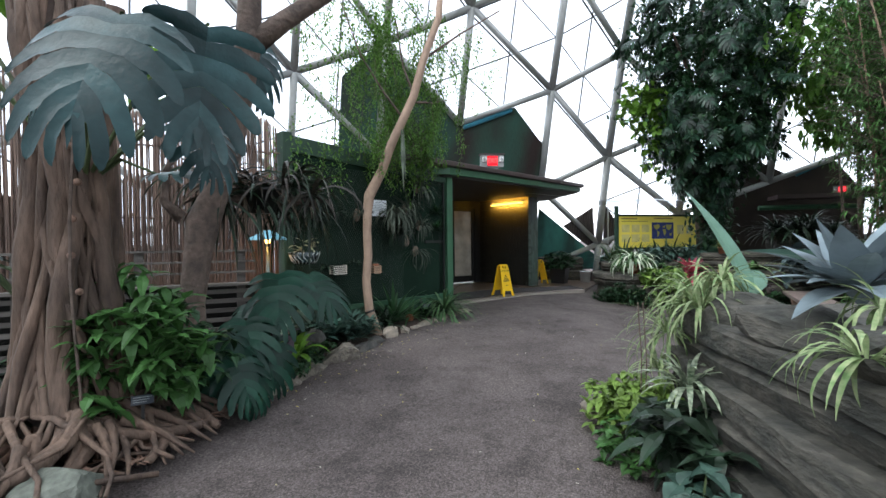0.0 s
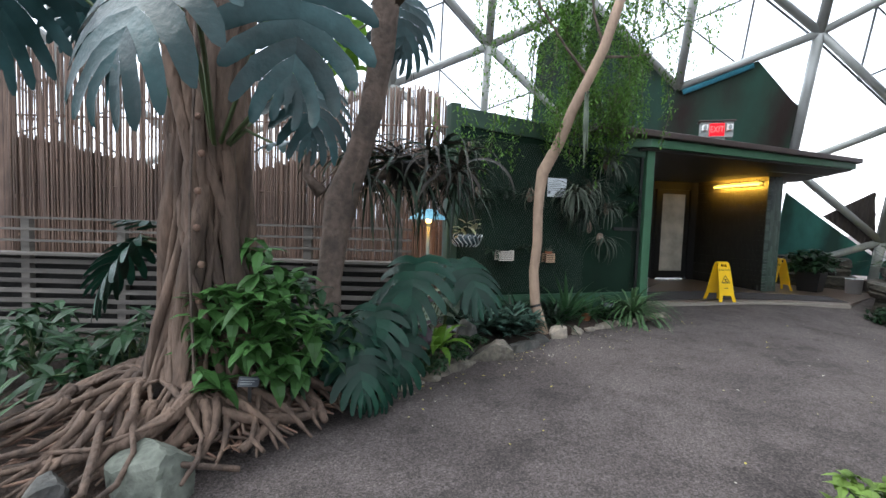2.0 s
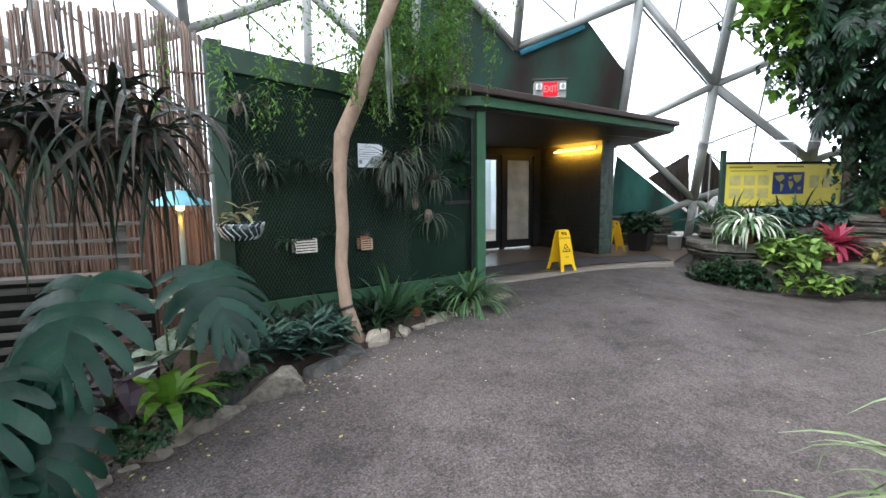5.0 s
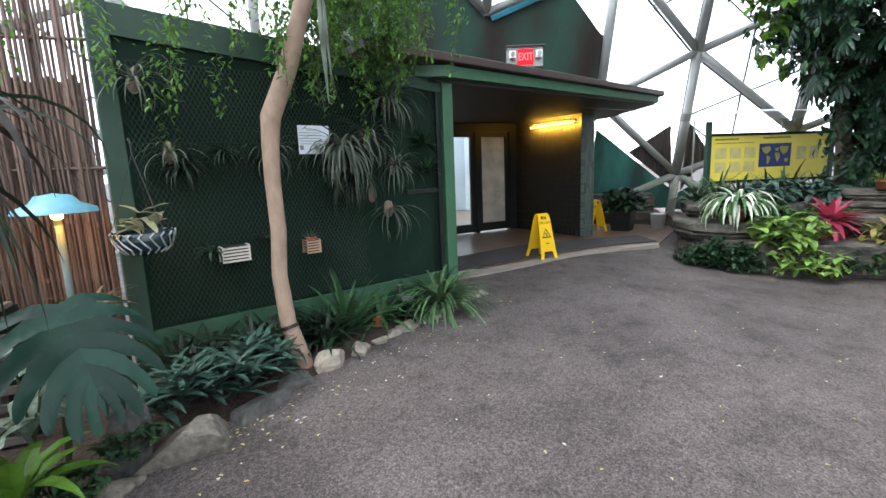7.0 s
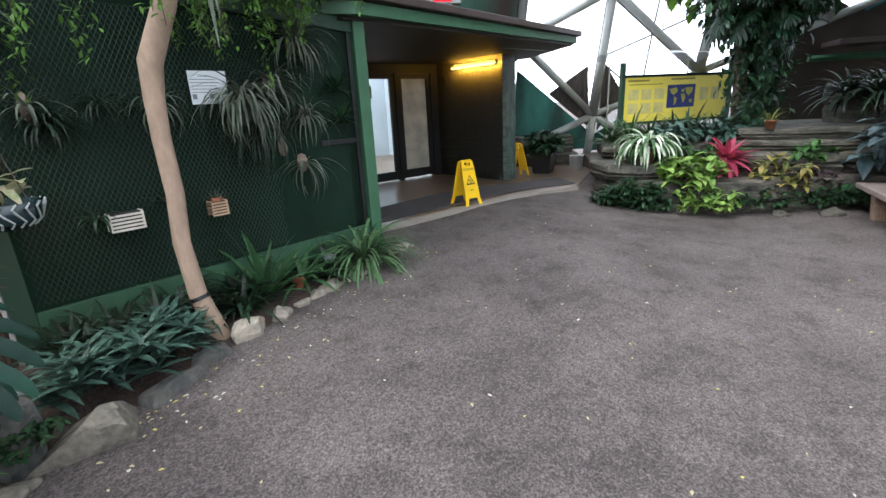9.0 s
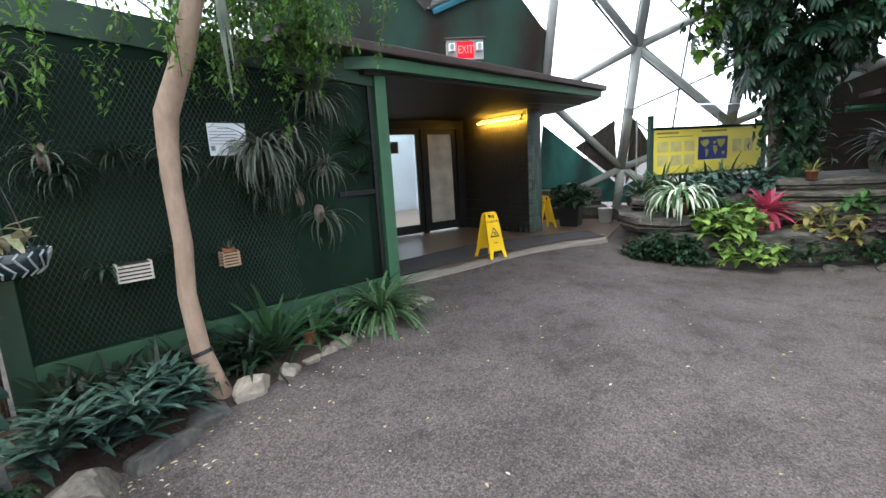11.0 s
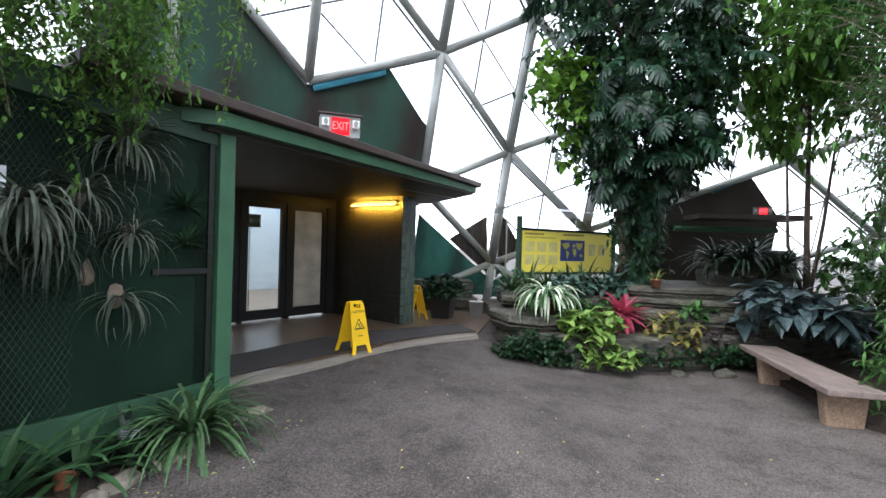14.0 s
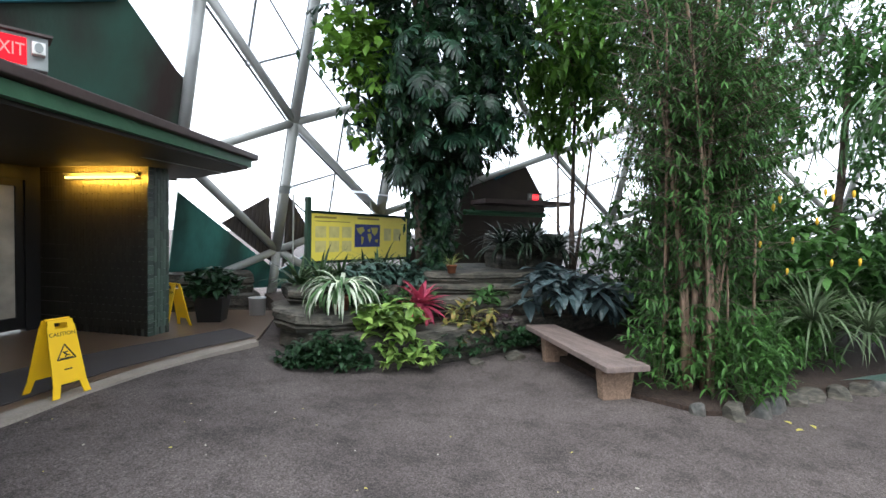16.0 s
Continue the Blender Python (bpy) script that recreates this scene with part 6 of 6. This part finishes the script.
s = Shape()
pts = []
for i in range(1600):
    z = R8.uniform(0.95, 2.4) if i % 10 == 0 else R8.uniform(2.3, 6.8)
    a = R8.uniform(0, 360)
    pts.append(ax(z) + vdir(a, 0) * vine_radius(z) * (1 + 0.5 * noise.noise(Vector((a / 45, z * 1.4, 3)))) * math.sqrt(R8.random()))
cloud(s, pts, R8, 0.17, 0.095, 6, 0.16, "ovate", (-75, 25))
part("foliage", loc(s, mt), L_DARK, mt)
s = Shape()
cloud(s, [Vector((3.95 + R8.uniform(-0.35, 0.5), 13.2, 4.2 + R8.uniform(-0.5, 0.5))) for _ in range(60)] + [Vector((4.2 + R8.uniform(-0.2, 0.3), 13.3, 3.0 + R8.uniform(-0.4, 0.6))) for _ in range(10)], R8, 0.24, 0.15, 5, 0.13, "ovate", (-60, 30))
part("bright_foliage", loc(s, mt), L_BRIGHT, mt, "bright backlit green leaves")

# ---- trees behind and the bamboo-like thicket ----
def leaf_tree(name, at, label, trunk, r0, blobs, material, ll, lw, per, kind, rng, stems=()):
    t = plant(name, at, label, "tree")
    part("trunk", loc(Shape().tube(trunk, [r0 * (1 - 0.6 * i / (len(trunk) - 1)) for i in range(len(trunk))], 8, True, 0.1, rng), t), BARK2, t, smooth=True)
    for q in stems:
        part("stem", loc(Shape().tube(q, [r0 * 0.6, r0 * 0.5, r0 * 0.3][:len(q)], 6), t), BARK2, t, smooth=True)
    s, tw_ = Shape(), Shape()
    top = Vector(trunk[-1])
    for c, rx, rz, n in blobs:
        for i in range(int(n * 1.25)):
            d = Vector((rng.gauss(0, 1), rng.gauss(0, 1), rng.gauss(0, 1))).normalized() * (0.35 + 0.65 * rng.random() ** 0.5)
            p = Vector(c) + Vector((d.x * rx, d.y * rx, d.z * rz))
            p += 0.25 * Vector((noise.noise(p * 0.9), noise.noise(p * 0.9 + Vector((9, 0, 0))), 0))
            cloud(s, [p], rng, ll, lw, per, 0.10, kind, (-70, 25))
            if i % 6 == 0:
                tw_.tube([Vector(c), p], 0.008, 3, False)
    part("foliage", loc(s, t), material, t)
    part("twig_mass", loc(tw_, t), BARK2, t)["kind"] = "stuff"
    return t


R9 = random.Random(44)
leaf_tree("broadleaf_tree", (8.45, 13.2, 0.4), "slender tree with drooping bright green leaves", [(8.45, 13.2, 0.4), (8.40, 13.2, 1.8), (8.3, 13.1, 3.2), (8.2, 13.0, 5.0)], 0.06,
          [((8.0, 12.9, 3.9), 0.9, 0.9, 120), ((7.3, 12.6, 4.9), 1.2, 1.0, 140), ((8.8, 13.2, 5.4), 1.4, 1.0, 140)], leafmat("drooping_leaf", (0.11, 0.24, 0.042), 0.38, 0.45, 0.35), 0.30, 0.12, 5, "ovate", R9, ([(8.45, 13.2, 0.5), (8.7, 13.2, 2.0), (8.8, 13.1, 3.5)], [(8.45, 13.2, 0.5), (8.15, 13.3, 1.6), (8.0, 13.2, 3.0)]))
leaf_tree("dark_tree", (9.6, 12.2, 0.0), "dense dark-leaved tree behind the bench", [(9.6, 12.2, 0.0), (9.5, 12.1, 2.0), (9.4, 12.0, 4.5)], 0.09,
          [((8.6, 11.8, 4.9), 1.6, 1.3, 230), ((9.6, 11.2, 3.0), 1.3, 1.3, 170), ((10.8, 11.0, 4.6), 1.7, 1.6, 220), ((8.2, 11.3, 6.2), 1.8, 1.2, 200)], L_MID, 0.20, 0.08, 6, "spear", R9)
leaf_tree("far_tree", (12.2, 10.6, 0.0), "dense green tree at the back of the garden", [(12.2, 10.6, 0.0), (12.1, 10.4, 2.5), (12.0, 10.3, 5.0)], 0.10,
          [((12.0, 10.4, 5.0), 2.2, 1.8, 260), ((11.6, 9.2, 3.6), 1.6, 1.2, 150), ((13.4, 8.0, 4.2), 2.0, 1.6, 200), ((11.8, 12.5, 2.4), 1.6, 1.3, 150)], L_MID, 0.20, 0.08, 6, "spear", R9)
leaf_tree("far_tree", (13.0, 6.6, 0.0), "dense green tree beyond the near bed", [(13.0, 6.6, 0.0), (12.6, 6.4, 2.5), (12.0, 6.2, 5.0)], 0.10,
          [((10.6, 6.4, 5.0), 2.0, 1.6, 240), ((12.2, 5.2, 3.4), 1.8, 1.6, 180)], L_MID, 0.20, 0.08, 6, "spear", R9)

for k, (x, y, z) in enumerate(((14.5, 9.5, 3.0), (14.5, 6.5, 3.0))):
    leaf_tree("dark_tree", (x, y, -0.2), "dense dark-leaved tree closing the back of the garden", [(x, y, -0.2), (x - 0.1, y, z * 0.5), (x, y - 0.1, z)], 0.07,
              [((x, y, z), 1.7, 1.8, 190), ((x + 0.3, y, z * 0.55), 1.3, 1.2, 90)], L_DARK if k % 2 else L_MID, 0.22, 0.085, 6, "spear", R9)

th = plant("bamboo_thicket", (6.85, 9.55, -0.2), "tall thicket of slender brown stems with narrow green leaves", "shrub")
tips = []
for i in range(26):
    x, y = (6.94 + R9.gauss(0, 0.09), 9.60 + R9.gauss(0, 0.09)) if i < 9 else (6.8 + R9.uniform(-0.3, 1.2), 9.6 + R9.uniform(-0.2, 0.6))
    lx, ly = (R9.uniform(-0.7, 1.2), R9.uniform(-0.4, 0.8)) if i < 9 else (R9.uniform(-1.3, 2.2), R9.uniform(-0.6, 1.6))
    h = R9.uniform(3.2, 6.0)
    p = [Vector((x + lx * (f ** 1.7), y + ly * (f ** 1.7), -0.25 + h * f)) for f in (0, 0.2, 0.4, 0.6, 0.8, 1)]
    r = R9.uniform(0.02, 0.036) if i < 9 else R9.uniform(0.010, 0.02)
    part("stem", loc(Shape().tube(p, [r, r, r * 0.9, r * 0.75, r * 0.55, r * 0.3], 7), th), mat("tan_stem", (0.26, 0.17, 0.115), 0.8, 0, 0.35, 9, 0.3, 30, (0.15, 0.10, 0.07)) if i == 0 else bpy.data.materials["tan_stem"], th, smooth=True)
    tips.append(p)
s, tw = Shape(), Shape()
for i in range(2300):
    m = R9.randrange(len(tips))
    p = tips[m]
    f = R9.uniform(0.45 if m < 9 else 0.14, 1.0)
    k = min(4, int(f * 5))
    q = p[k].lerp(p[k + 1], f * 5 - k)
    a = R9.uniform(0, 360)
    ln = R9.uniform(0.25, 0.85) * (0.6 + 0.8 * f)
    e = q + vdir(a, R9.uniform(-5, 45)) * ln
    tw.tube([q, e], [0.006, 0.003], 3, False)
    for j in range(13):
        g = 0.25 + 0.75 * j / 12
        blade(s, q.lerp(e, g), a + R9.uniform(-80, 80), R9.uniform(-55, 25), R9.uniform(0.09, 0.17), R9.uniform(0.018, 0.034), R9.uniform(10, 50), 2, "spear", 0.2)
part("foliage", loc(s, th), leafmat("narrow_leaf", (0.066, 0.155, 0.042), 0.4, 0.7, 0.38), th)
part("twig_mass", loc(tw, th), BARK2, th)["kind"] = "stuff"
L_UNDER = leafmat("undergrowth_leaf", (0.070, 0.165, 0.042), 0.4, 0.55, 0.38)
for x, y in ((7.05, 9.2), (7.35, 9.4), (6.6, 9.85), (7.7, 9.4), (7.2, 10.0), (8.1, 9.7), (8.6, 9.6), (9.2, 9.6)):
    leafy("green_undergrowth", (x, y, gz(x, y)), "green narrow-leaved undergrowth by the path", 130, 0.42, 0.40, 1.05, 0.15, 0.036, L_UNDER, "spear", 4, R9, "undergrowth of the far bed")
for x, y, z in ((8.7, 9.3, 0.5), (9.4, 9.0, 0.35), (10.2, 9.6, 0.6)):
    tuft("grassy_dracaena", (x, y, z), "tufted dracaena with long thin leaves", 100, 0.85, 0.026, leafmat("grassy_leaf", (0.12, 0.17, 0.09), 0.5, 0.35, 0.2), (5, 85), (50, 110), "strap", R9, "tufted plants of the far bed")
for x, y in ((9.4, 10.2), (10.4, 8.8), (11.2, 9.2), (10.0, 10.8), (9.0, 10.8), (12.0, 8.4), (8.8, 11.6), (12.6, 9.4), (11.2, 10.4), (13.4, 7.9), (12.8, 10.6)):
    leafy("broad_green_shrub", (x, y, -0.2), "broad green leafy shrub in the far bed", 150, 0.8, 0.8, 2.2, 0.26, 0.10, L_MID, "ovate", 4, R9, "shrubs of the far bed")
for x, y, h in ((10.6, 12.6, 3.4), (11.6, 11.6, 3.2), (12.6, 12.4, 4.0), (13.4, 10.8, 3.6), (9.4, 12.9, 2.6), (14.2, 8.8, 3.4), (8.9, 11.0, 2.4), (9.9, 10.0, 2.6)):
    leafy("tall_green_shrub", (x, y, -0.2), "tall leafy green shrub closing the far bed", 210, 1.0, 1.0, h, 0.27, 0.11, L_MID if h > 3.3 else L_UNDER, "ovate", 4, R9, "tall shrubs of the far bed")
yf = plant("yellow_flowers", (7.6, 9.2, 1.2), "small hanging yellow flower spikes", "flower")
for i in range(11):
    b = Shape().lathe([(0.0, 0.05), (0.016, 0.03), (0.018, 0.0), (0.012, -0.03), (0.0, -0.05)], 7, (R9.uniform(-0.3, 1.1), R9.uniform(-0.4, 0.4), R9.uniform(-0.2, 0.9)))
    part("flower", b, mat("yellow_petal", (0.75, 0.45, 0.03), 0.6) if i == 0 else bpy.data.materials["yellow_petal"], yf, smooth=True)
setting("bed_soil_3", Shape().slab([(6.2, 9.9), (6.45, 9.2), (7.0, 8.95), (7.6, 9.05), (8.8, 8.85), (11, 8.2), (15, 7.5), (15, 13), (9, 12.6), (6.6, 12.2)], -0.4, lambda x, y: gz(x, y) + 0.05), SOIL, "dark soil of the far bed", "soil")
for x, y, r in ((6.42, 9.30, 0.13), (6.68, 9.08, 0.2), (6.98, 8.97, 0.17), (7.3, 9.02, 0.2), (7.65, 9.0, 0.17), (8.0, 8.98, 0.2), (8.4, 8.9, 0.18), (8.8, 8.82, 0.2), (9.2, 8.75, 0.2), (9.7, 8.65, 0.22), (10.3, 8.5, 0.22)):
    stone((x, y, gz(x, y) + 0.04), (r * 1.1, r * 0.8, r * 0.85), DARKSTONE if R9.random() < 0.6 else ROCK, "dark mossy rock edging the far bed", R9.uniform(-40, 40), "rocks edging the far bed")
part("rock_ledge", ledge(Shape(), [(8.0, 11.0), (8.3, 10.1), (9.6, 9.8), (11.5, 9.7), (11.5, 11.2)], 0.1, 0.42, R7), ROCK, isl)

# ---- near bed with a rock wall ----
SITE = Vector((-0.24, 0.13, -0.09))
# the layered rock again, in darker tones for the near wall
NEARROCK = mat("dark_near_rock", (0.060, 0.055, 0.044), 0.85, 0, 0.5, 3.5, 1.0, 14, (0.018, 0.020, 0.016), stretch=(1, 1, 3), fine=0.35)
nb = thing("rock_wall", Matrix(), "raised bed wall of long grey-brown rock blocks", "wall", kind="structure")
NR = [(2.62, 5.15), (2.58, 4.4), (2.68, 3.4), (2.85, 2.2), (3.0, 0.5)]
for z0, z1, off in ((-0.3, 0.20, 0.0), (0.20, 0.50, 0.08), (0.50, 0.78, 0.14)):
    part("rock_block", ledge(Shape(), [(x + off, y) for x, y in NR] + [(5.5, 0.5), (5.8, 4.8), (4.2, 5.6)], z0, z1, R7, 0.04, 0.2), NEARROCK, nb)
for x, y, r in ((2.95, 4.55, 0.28), (3.0, 4.0, 0.3), (3.05, 3.4, 0.28), (3.15, 2.7, 0.3), (3.0, 4.95, 0.2)):
    stone((x, y, 0.86), (r * 0.9, r * 1.1, r * 0.55), NEARROCK, "dark rounded rock on top of the bed wall", R9.uniform(-30, 30), "rocks on the bed wall")
for x, y, z, n, ll in ((2.80, 4.95, 0.90, 70, 0.42), (2.76, 4.7, 0.84, 60, 0.42), (2.9, 4.75, 1.0, 50, 0.4), (2.66, 5.02, 0.62, 46, 0.46), (2.62, 5.1, 0.35, 34, 0.4), (2.80, 3.3, 0.88, 36, 0.32), (3.05, 3.6, 1.0, 30, 0.3), (2.85, 2.7, 0.92, 30, 0.34)):
    tuft("spider_plant", (x, y, z), "spider plant with cream-striped leaves trailing over rocks", n, ll, 0.020, L_STRIPE, (-10, 80), (80, 165), "strap", R9, "spider plants on the rock wall", 7)
tuft("silver_bromeliad", (3.1, 3.85, 1.05), "large silver-blue bromeliad rosette", 30, 0.36, 0.135, L_BROM, (0, 72), (10, 45), "spear", R9, "", 6)
bgl = plant("large_leaf_plant", (3.15, 4.95, 0.9), "single tall blue-green paddle leaf", "plant")
s = Shape()
blade(s, (0, 0, 0.0), -48, 68, 0.85, 0.26, 18, 8, "ovate", 0.15)
blade(s, (0, 0, 0.0), 20, 35, 0.5, 0.2, 40, 6, "ovate", 0.15)
part("leaves", s, leafmat("pale_blue_green", (0.12, 0.22, 0.16), 0.4, 0.1, 0.2, (0.09, 0.17, 0.12)), bgl)
leafy("light_green_shrub", (2.42, 4.95, -0.1), "light yellow-green bushy plant at the rock's foot", 190, 0.32, 0.36, 0.50, 0.085, 0.055, leafmat("light_green_leaf", (0.17, 0.27, 0.06), 0.45, 0.35, 0.3), "ovate", 4, R9)
leafy("light_green_shrub", (2.34, 4.5, -0.1), "mid-green bushy plant at the rock's foot", 60, 0.22, 0.3, 0.34, 0.08, 0.05, L_MID, "ovate", 4, R9)
tuft("striped_leaf_plant", (2.62, 4.45, 0.42), "dark plant with white-striped arching leaves", 40, 0.34, 0.035, leafmat("dark_white_stripe", (0.30, 0.34, 0.24), 0.4, 0.5, 0.15, (0.03, 0.06, 0.03), scale=30), (10, 85), (70, 140), "strap", R9)
leafy("dark_leaf_plant", (2.55, 4.2, 0.0), "dark broad-leaved plant under the rock wall", 50, 0.26, 0.4, 0.42, 0.22, 0.10, L_STRAP, "ovate", 3, R9)
leafy("grey_leaf_plant", (2.46, 3.75, 0.0), "grey-green broad-leaved plant by the path", 7, 0.16, 0.16, 0.32, 0.16, 0.10, LANCE, "ovate", 3, R9)
leafy("green_leaf_plant", (2.72, 2.95, 0.4), "bright green leaf hanging from the bed wall", 5, 0.12, 0.12, 0.2, 0.24, 0.10, L_MID, "ovate", 2, R9)
stone((2.18, 5.15, 0.0), (0.12, 0.14, 0.13), STONE, "tan stone at the foot of the shrub", 10, "stones of the near bed")
setting("bed_soil_4", Shape().slab([(2.14, 5.3), (2.2, 4.3), (2.35, 3.0), (2.6, 1.0), (3.2, 0.5), (4.2, 5.6), (2.9, 5.6)], -0.3, lambda x, y: gz(x, y) + 0.04), SOIL, "dark soil of the near bed", "soil")
stick = plant("bare_stem", (2.42, 4.75, 0.0), "two thin bare upright stems with a small leaf tip", "plant")
for dx in (0.0, 0.03):
    part("stem", Shape().tube([(dx, 0, 0), (dx + 0.01, 0, 0.5), (dx - 0.01, 0.01, 0.86)], 0.004, 5), BARK2, stick)
SITE = Vector((0.0, 0.0, 0.0))
# paddle leaf and palm fronds beside the end of the path
pad = plant("large_leaf_plant", (4.72, 7.0, -0.22), "broad blue-green paddle leaf leaning over the path", "plant")
s = Shape()
blade(s, (-0.10, 0.05, 1.12), -86, 14, 0.95, 0.22, 10, 8, "ovate", 0.2, 0.5)
part("leaf", s, leafmat("paddle_leaf", (0.10, 0.20, 0.16), 0.35, 0.1, 0.15, (0.08, 0.16, 0.12)), pad)
part("leaf_stalk", Shape().tube([(0.25, 0.0, 0.0), (0.18, 0.02, 0.7), (-0.10, 0.05, 1.12)], [0.02, 0.016, 0.01], 6), STEM, pad)
pm_ = plant("palm", (6.25, 7.2, -0.25), "palm with long narrow arching green fronds", "palm")
part("trunk", Shape().tube([(0, 0, 0), (0.05, 0, 1.4), (0.1, 0, 2.6)], [0.06, 0.05, 0.045], 9), BARK2, pm_, smooth=True)
for k in range(9):
    s = Shape()
    a = k * 40 + 10
    p = Vector((0.1, 0, 2.6))
    for j in range(14):
        e = 45 - 8 * j
        p = p + vdir(a, e) * 0.09
        for sg in (-1, 1):
            blade(s, p, a + sg * 38, e - 15, 0.42 * (1 - 0.5 * abs(j - 6) / 8), 0.022, 45, 3, "strap", 0.3)
    part("frond", s, leafmat("palm_leaf", (0.085, 0.16, 0.07), 0.4, 0.3, 0.25) if k == 0 else bpy.data.materials["palm_leaf"], pm_)



# ---- litter on the path ----
R10 = random.Random(77)
LITTER = [mat("dry_leaf_tan", (0.42, 0.36, 0.20), 0.8), mat("dry_leaf_yellow", (0.50, 0.42, 0.10), 0.8), mat("dry_leaf_pale", (0.52, 0.48, 0.40), 0.8)]
LM = []
for m in LITTER:
    s = Shape()
    blade(s, (0, 0, 0.004), 0, 12, 1.0, 0.55, 30, 3, "ovate", 0.15)
    LM.append(s.mesh("fallen_leaf", m))
for i in range(230):
    if i < 110:
        k = R10.randrange(4, len(EDGE) - 1)
        f = R10.random()
        x = EDGE[k][0] + (EDGE[k + 1][0] - EDGE[k][0]) * f - 0.13 + abs(R10.gauss(0.05, 0.22))
        y = EDGE[k][1] + (EDGE[k + 1][1] - EDGE[k][1]) * f
    else:
        x, y = R10.uniform(0.0, 5.0), R10.uniform(3.5, 11.0)
        if x > 2.0 and y < 5.6:
            continue
    ob = new("fallen_leaf", LM[R10.randrange(3)])
    q = R10.uniform(0.015, 0.035)
    ob.matrix_world = Matrix.Translation((x, y, gz(x, y) + 0.002)) @ pose(0, 0, 0, R10.uniform(-8, 8), R10.uniform(-8, 8), R10.uniform(0, 360)) @ Matrix.Diagonal((q, q, q, 1))
    tagged(ob, "small dry fallen leaf lying on the asphalt", "leaf", "fallen leaves on the path")
for x, y in ((7.0, 8.72), (7.15, 8.62), (6.95, 8.6)):
    ob = new("fallen_leaf", LM[1])
    ob.matrix_world = Matrix.Translation((x, y, gz(x, y) + 0.002)) @ pose(0, 0, R10.uniform(0, 1), 0, 0, R10.uniform(0, 360)) @ Matrix.Diagonal((0.09, 0.09, 0.09, 1))
    ob.location.z = gz(x, y) + 0.004
    tagged(ob, "yellow-orange fallen leaf lying on the asphalt", "leaf", "fallen leaves on the path")

# ---- glazed bricks on the pillar and tiles on the wall ----
pillar = thing("pillar", Matrix(), "pillar end faced with grey-green glazed bricks", "pillar", kind="structure")
core = [PC - sn * 0.012 + side * 0.012, PC + side * 0.16 - sn * 0.012, PC + side * 0.16 - sn * 0.36, PC - sn * 0.36 + side * 0.012]
part("core", Shape().slab([tuple(p) for p in core], -0.03, 2.37), MORTAR, pillar)
# end face runs from PC along -sn
EM = Matrix(((-sn.x, side.x, 0, PC.x), (-sn.y, side.y, 0, PC.y), (0, 0, 1, 0), (0, 0, 0, 1)))
bm_up = Shape().box((0, 0, 0), (0.046, 0.02, 0.195)).mesh("brick", TILEGREEN)
bm_lie = Shape().box((0, 0, 0), (0.095, 0.03, 0.053)).mesh("brick", TILEGREEN)
for c in range(5):
    z = 0.002 + (0.1 if c % 2 else 0.0)
    while z < 2.17:
        ob = new("brick", bm_up)
        ob.parent = pillar
        ob.matrix_local = EM @ Matrix.Translation((0.105 + c * 0.051, -0.006 - R10.uniform(0, 0.004), z))
        z += 0.203
for k in range(39):
    ob = new("brick", bm_lie)
    ob.parent = pillar
    ob.matrix_local = EM @ Matrix.Translation((0.003, -0.006 - R10.uniform(0, 0.003), 0.002 + k * 0.0605))
# side wall: upright dark tiles
SM = Matrix(((side.x, sn.x, 0, PC.x), (side.y, sn.y, 0, PC.y), (0, 0, 1, 0), (0, 0, 0, 1)))
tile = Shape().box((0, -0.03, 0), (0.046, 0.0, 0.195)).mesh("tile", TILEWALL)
tw_wall = thing("tile_facing", Matrix(), "dark brown upright tiles facing the entrance wall", "tiles", kind="structure")
n = 0
for c in range(36):
    z = 0.002 + (0.1 if c % 2 else 0.0)
    while z < 2.32 and n < 300:
        ob = new("tile", tile)
        ob.parent = tw_wall
        ob.matrix_local = SM @ Matrix.Translation((0.01 + c * 0.0505, R10.uniform(-0.002, 0.002), z))
        z += 0.203
        n += 1
rest = Shape()
for c in range(26, 37):
    z = 0.002
    while z < 2.3:
        rest.box((0.01 + c * 0.0505, -0.031, z), (0.056 + c * 0.0505, -0.001, z + 0.195), SM)
        z += 0.203
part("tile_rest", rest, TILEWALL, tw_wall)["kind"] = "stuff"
# terrace rock wall under the teal panels
part("rock_block", ledge(Shape(), [(1.55, 15.75), (2.4, 15.55), (3.3, 15.6), (3.3, 17.2), (1.4, 17.2)], -0.05, 0.36, R7, 0.05, 0.2), ROCK, nb)
part("rock_block", ledge(Shape(), [(1.6, 15.95), (2.4, 15.72), (3.2, 15.8), (3.2, 17.2), (1.4, 17.2)], 0.36, 0.74, R7, 0.05, 0.2), ROCK, nb)
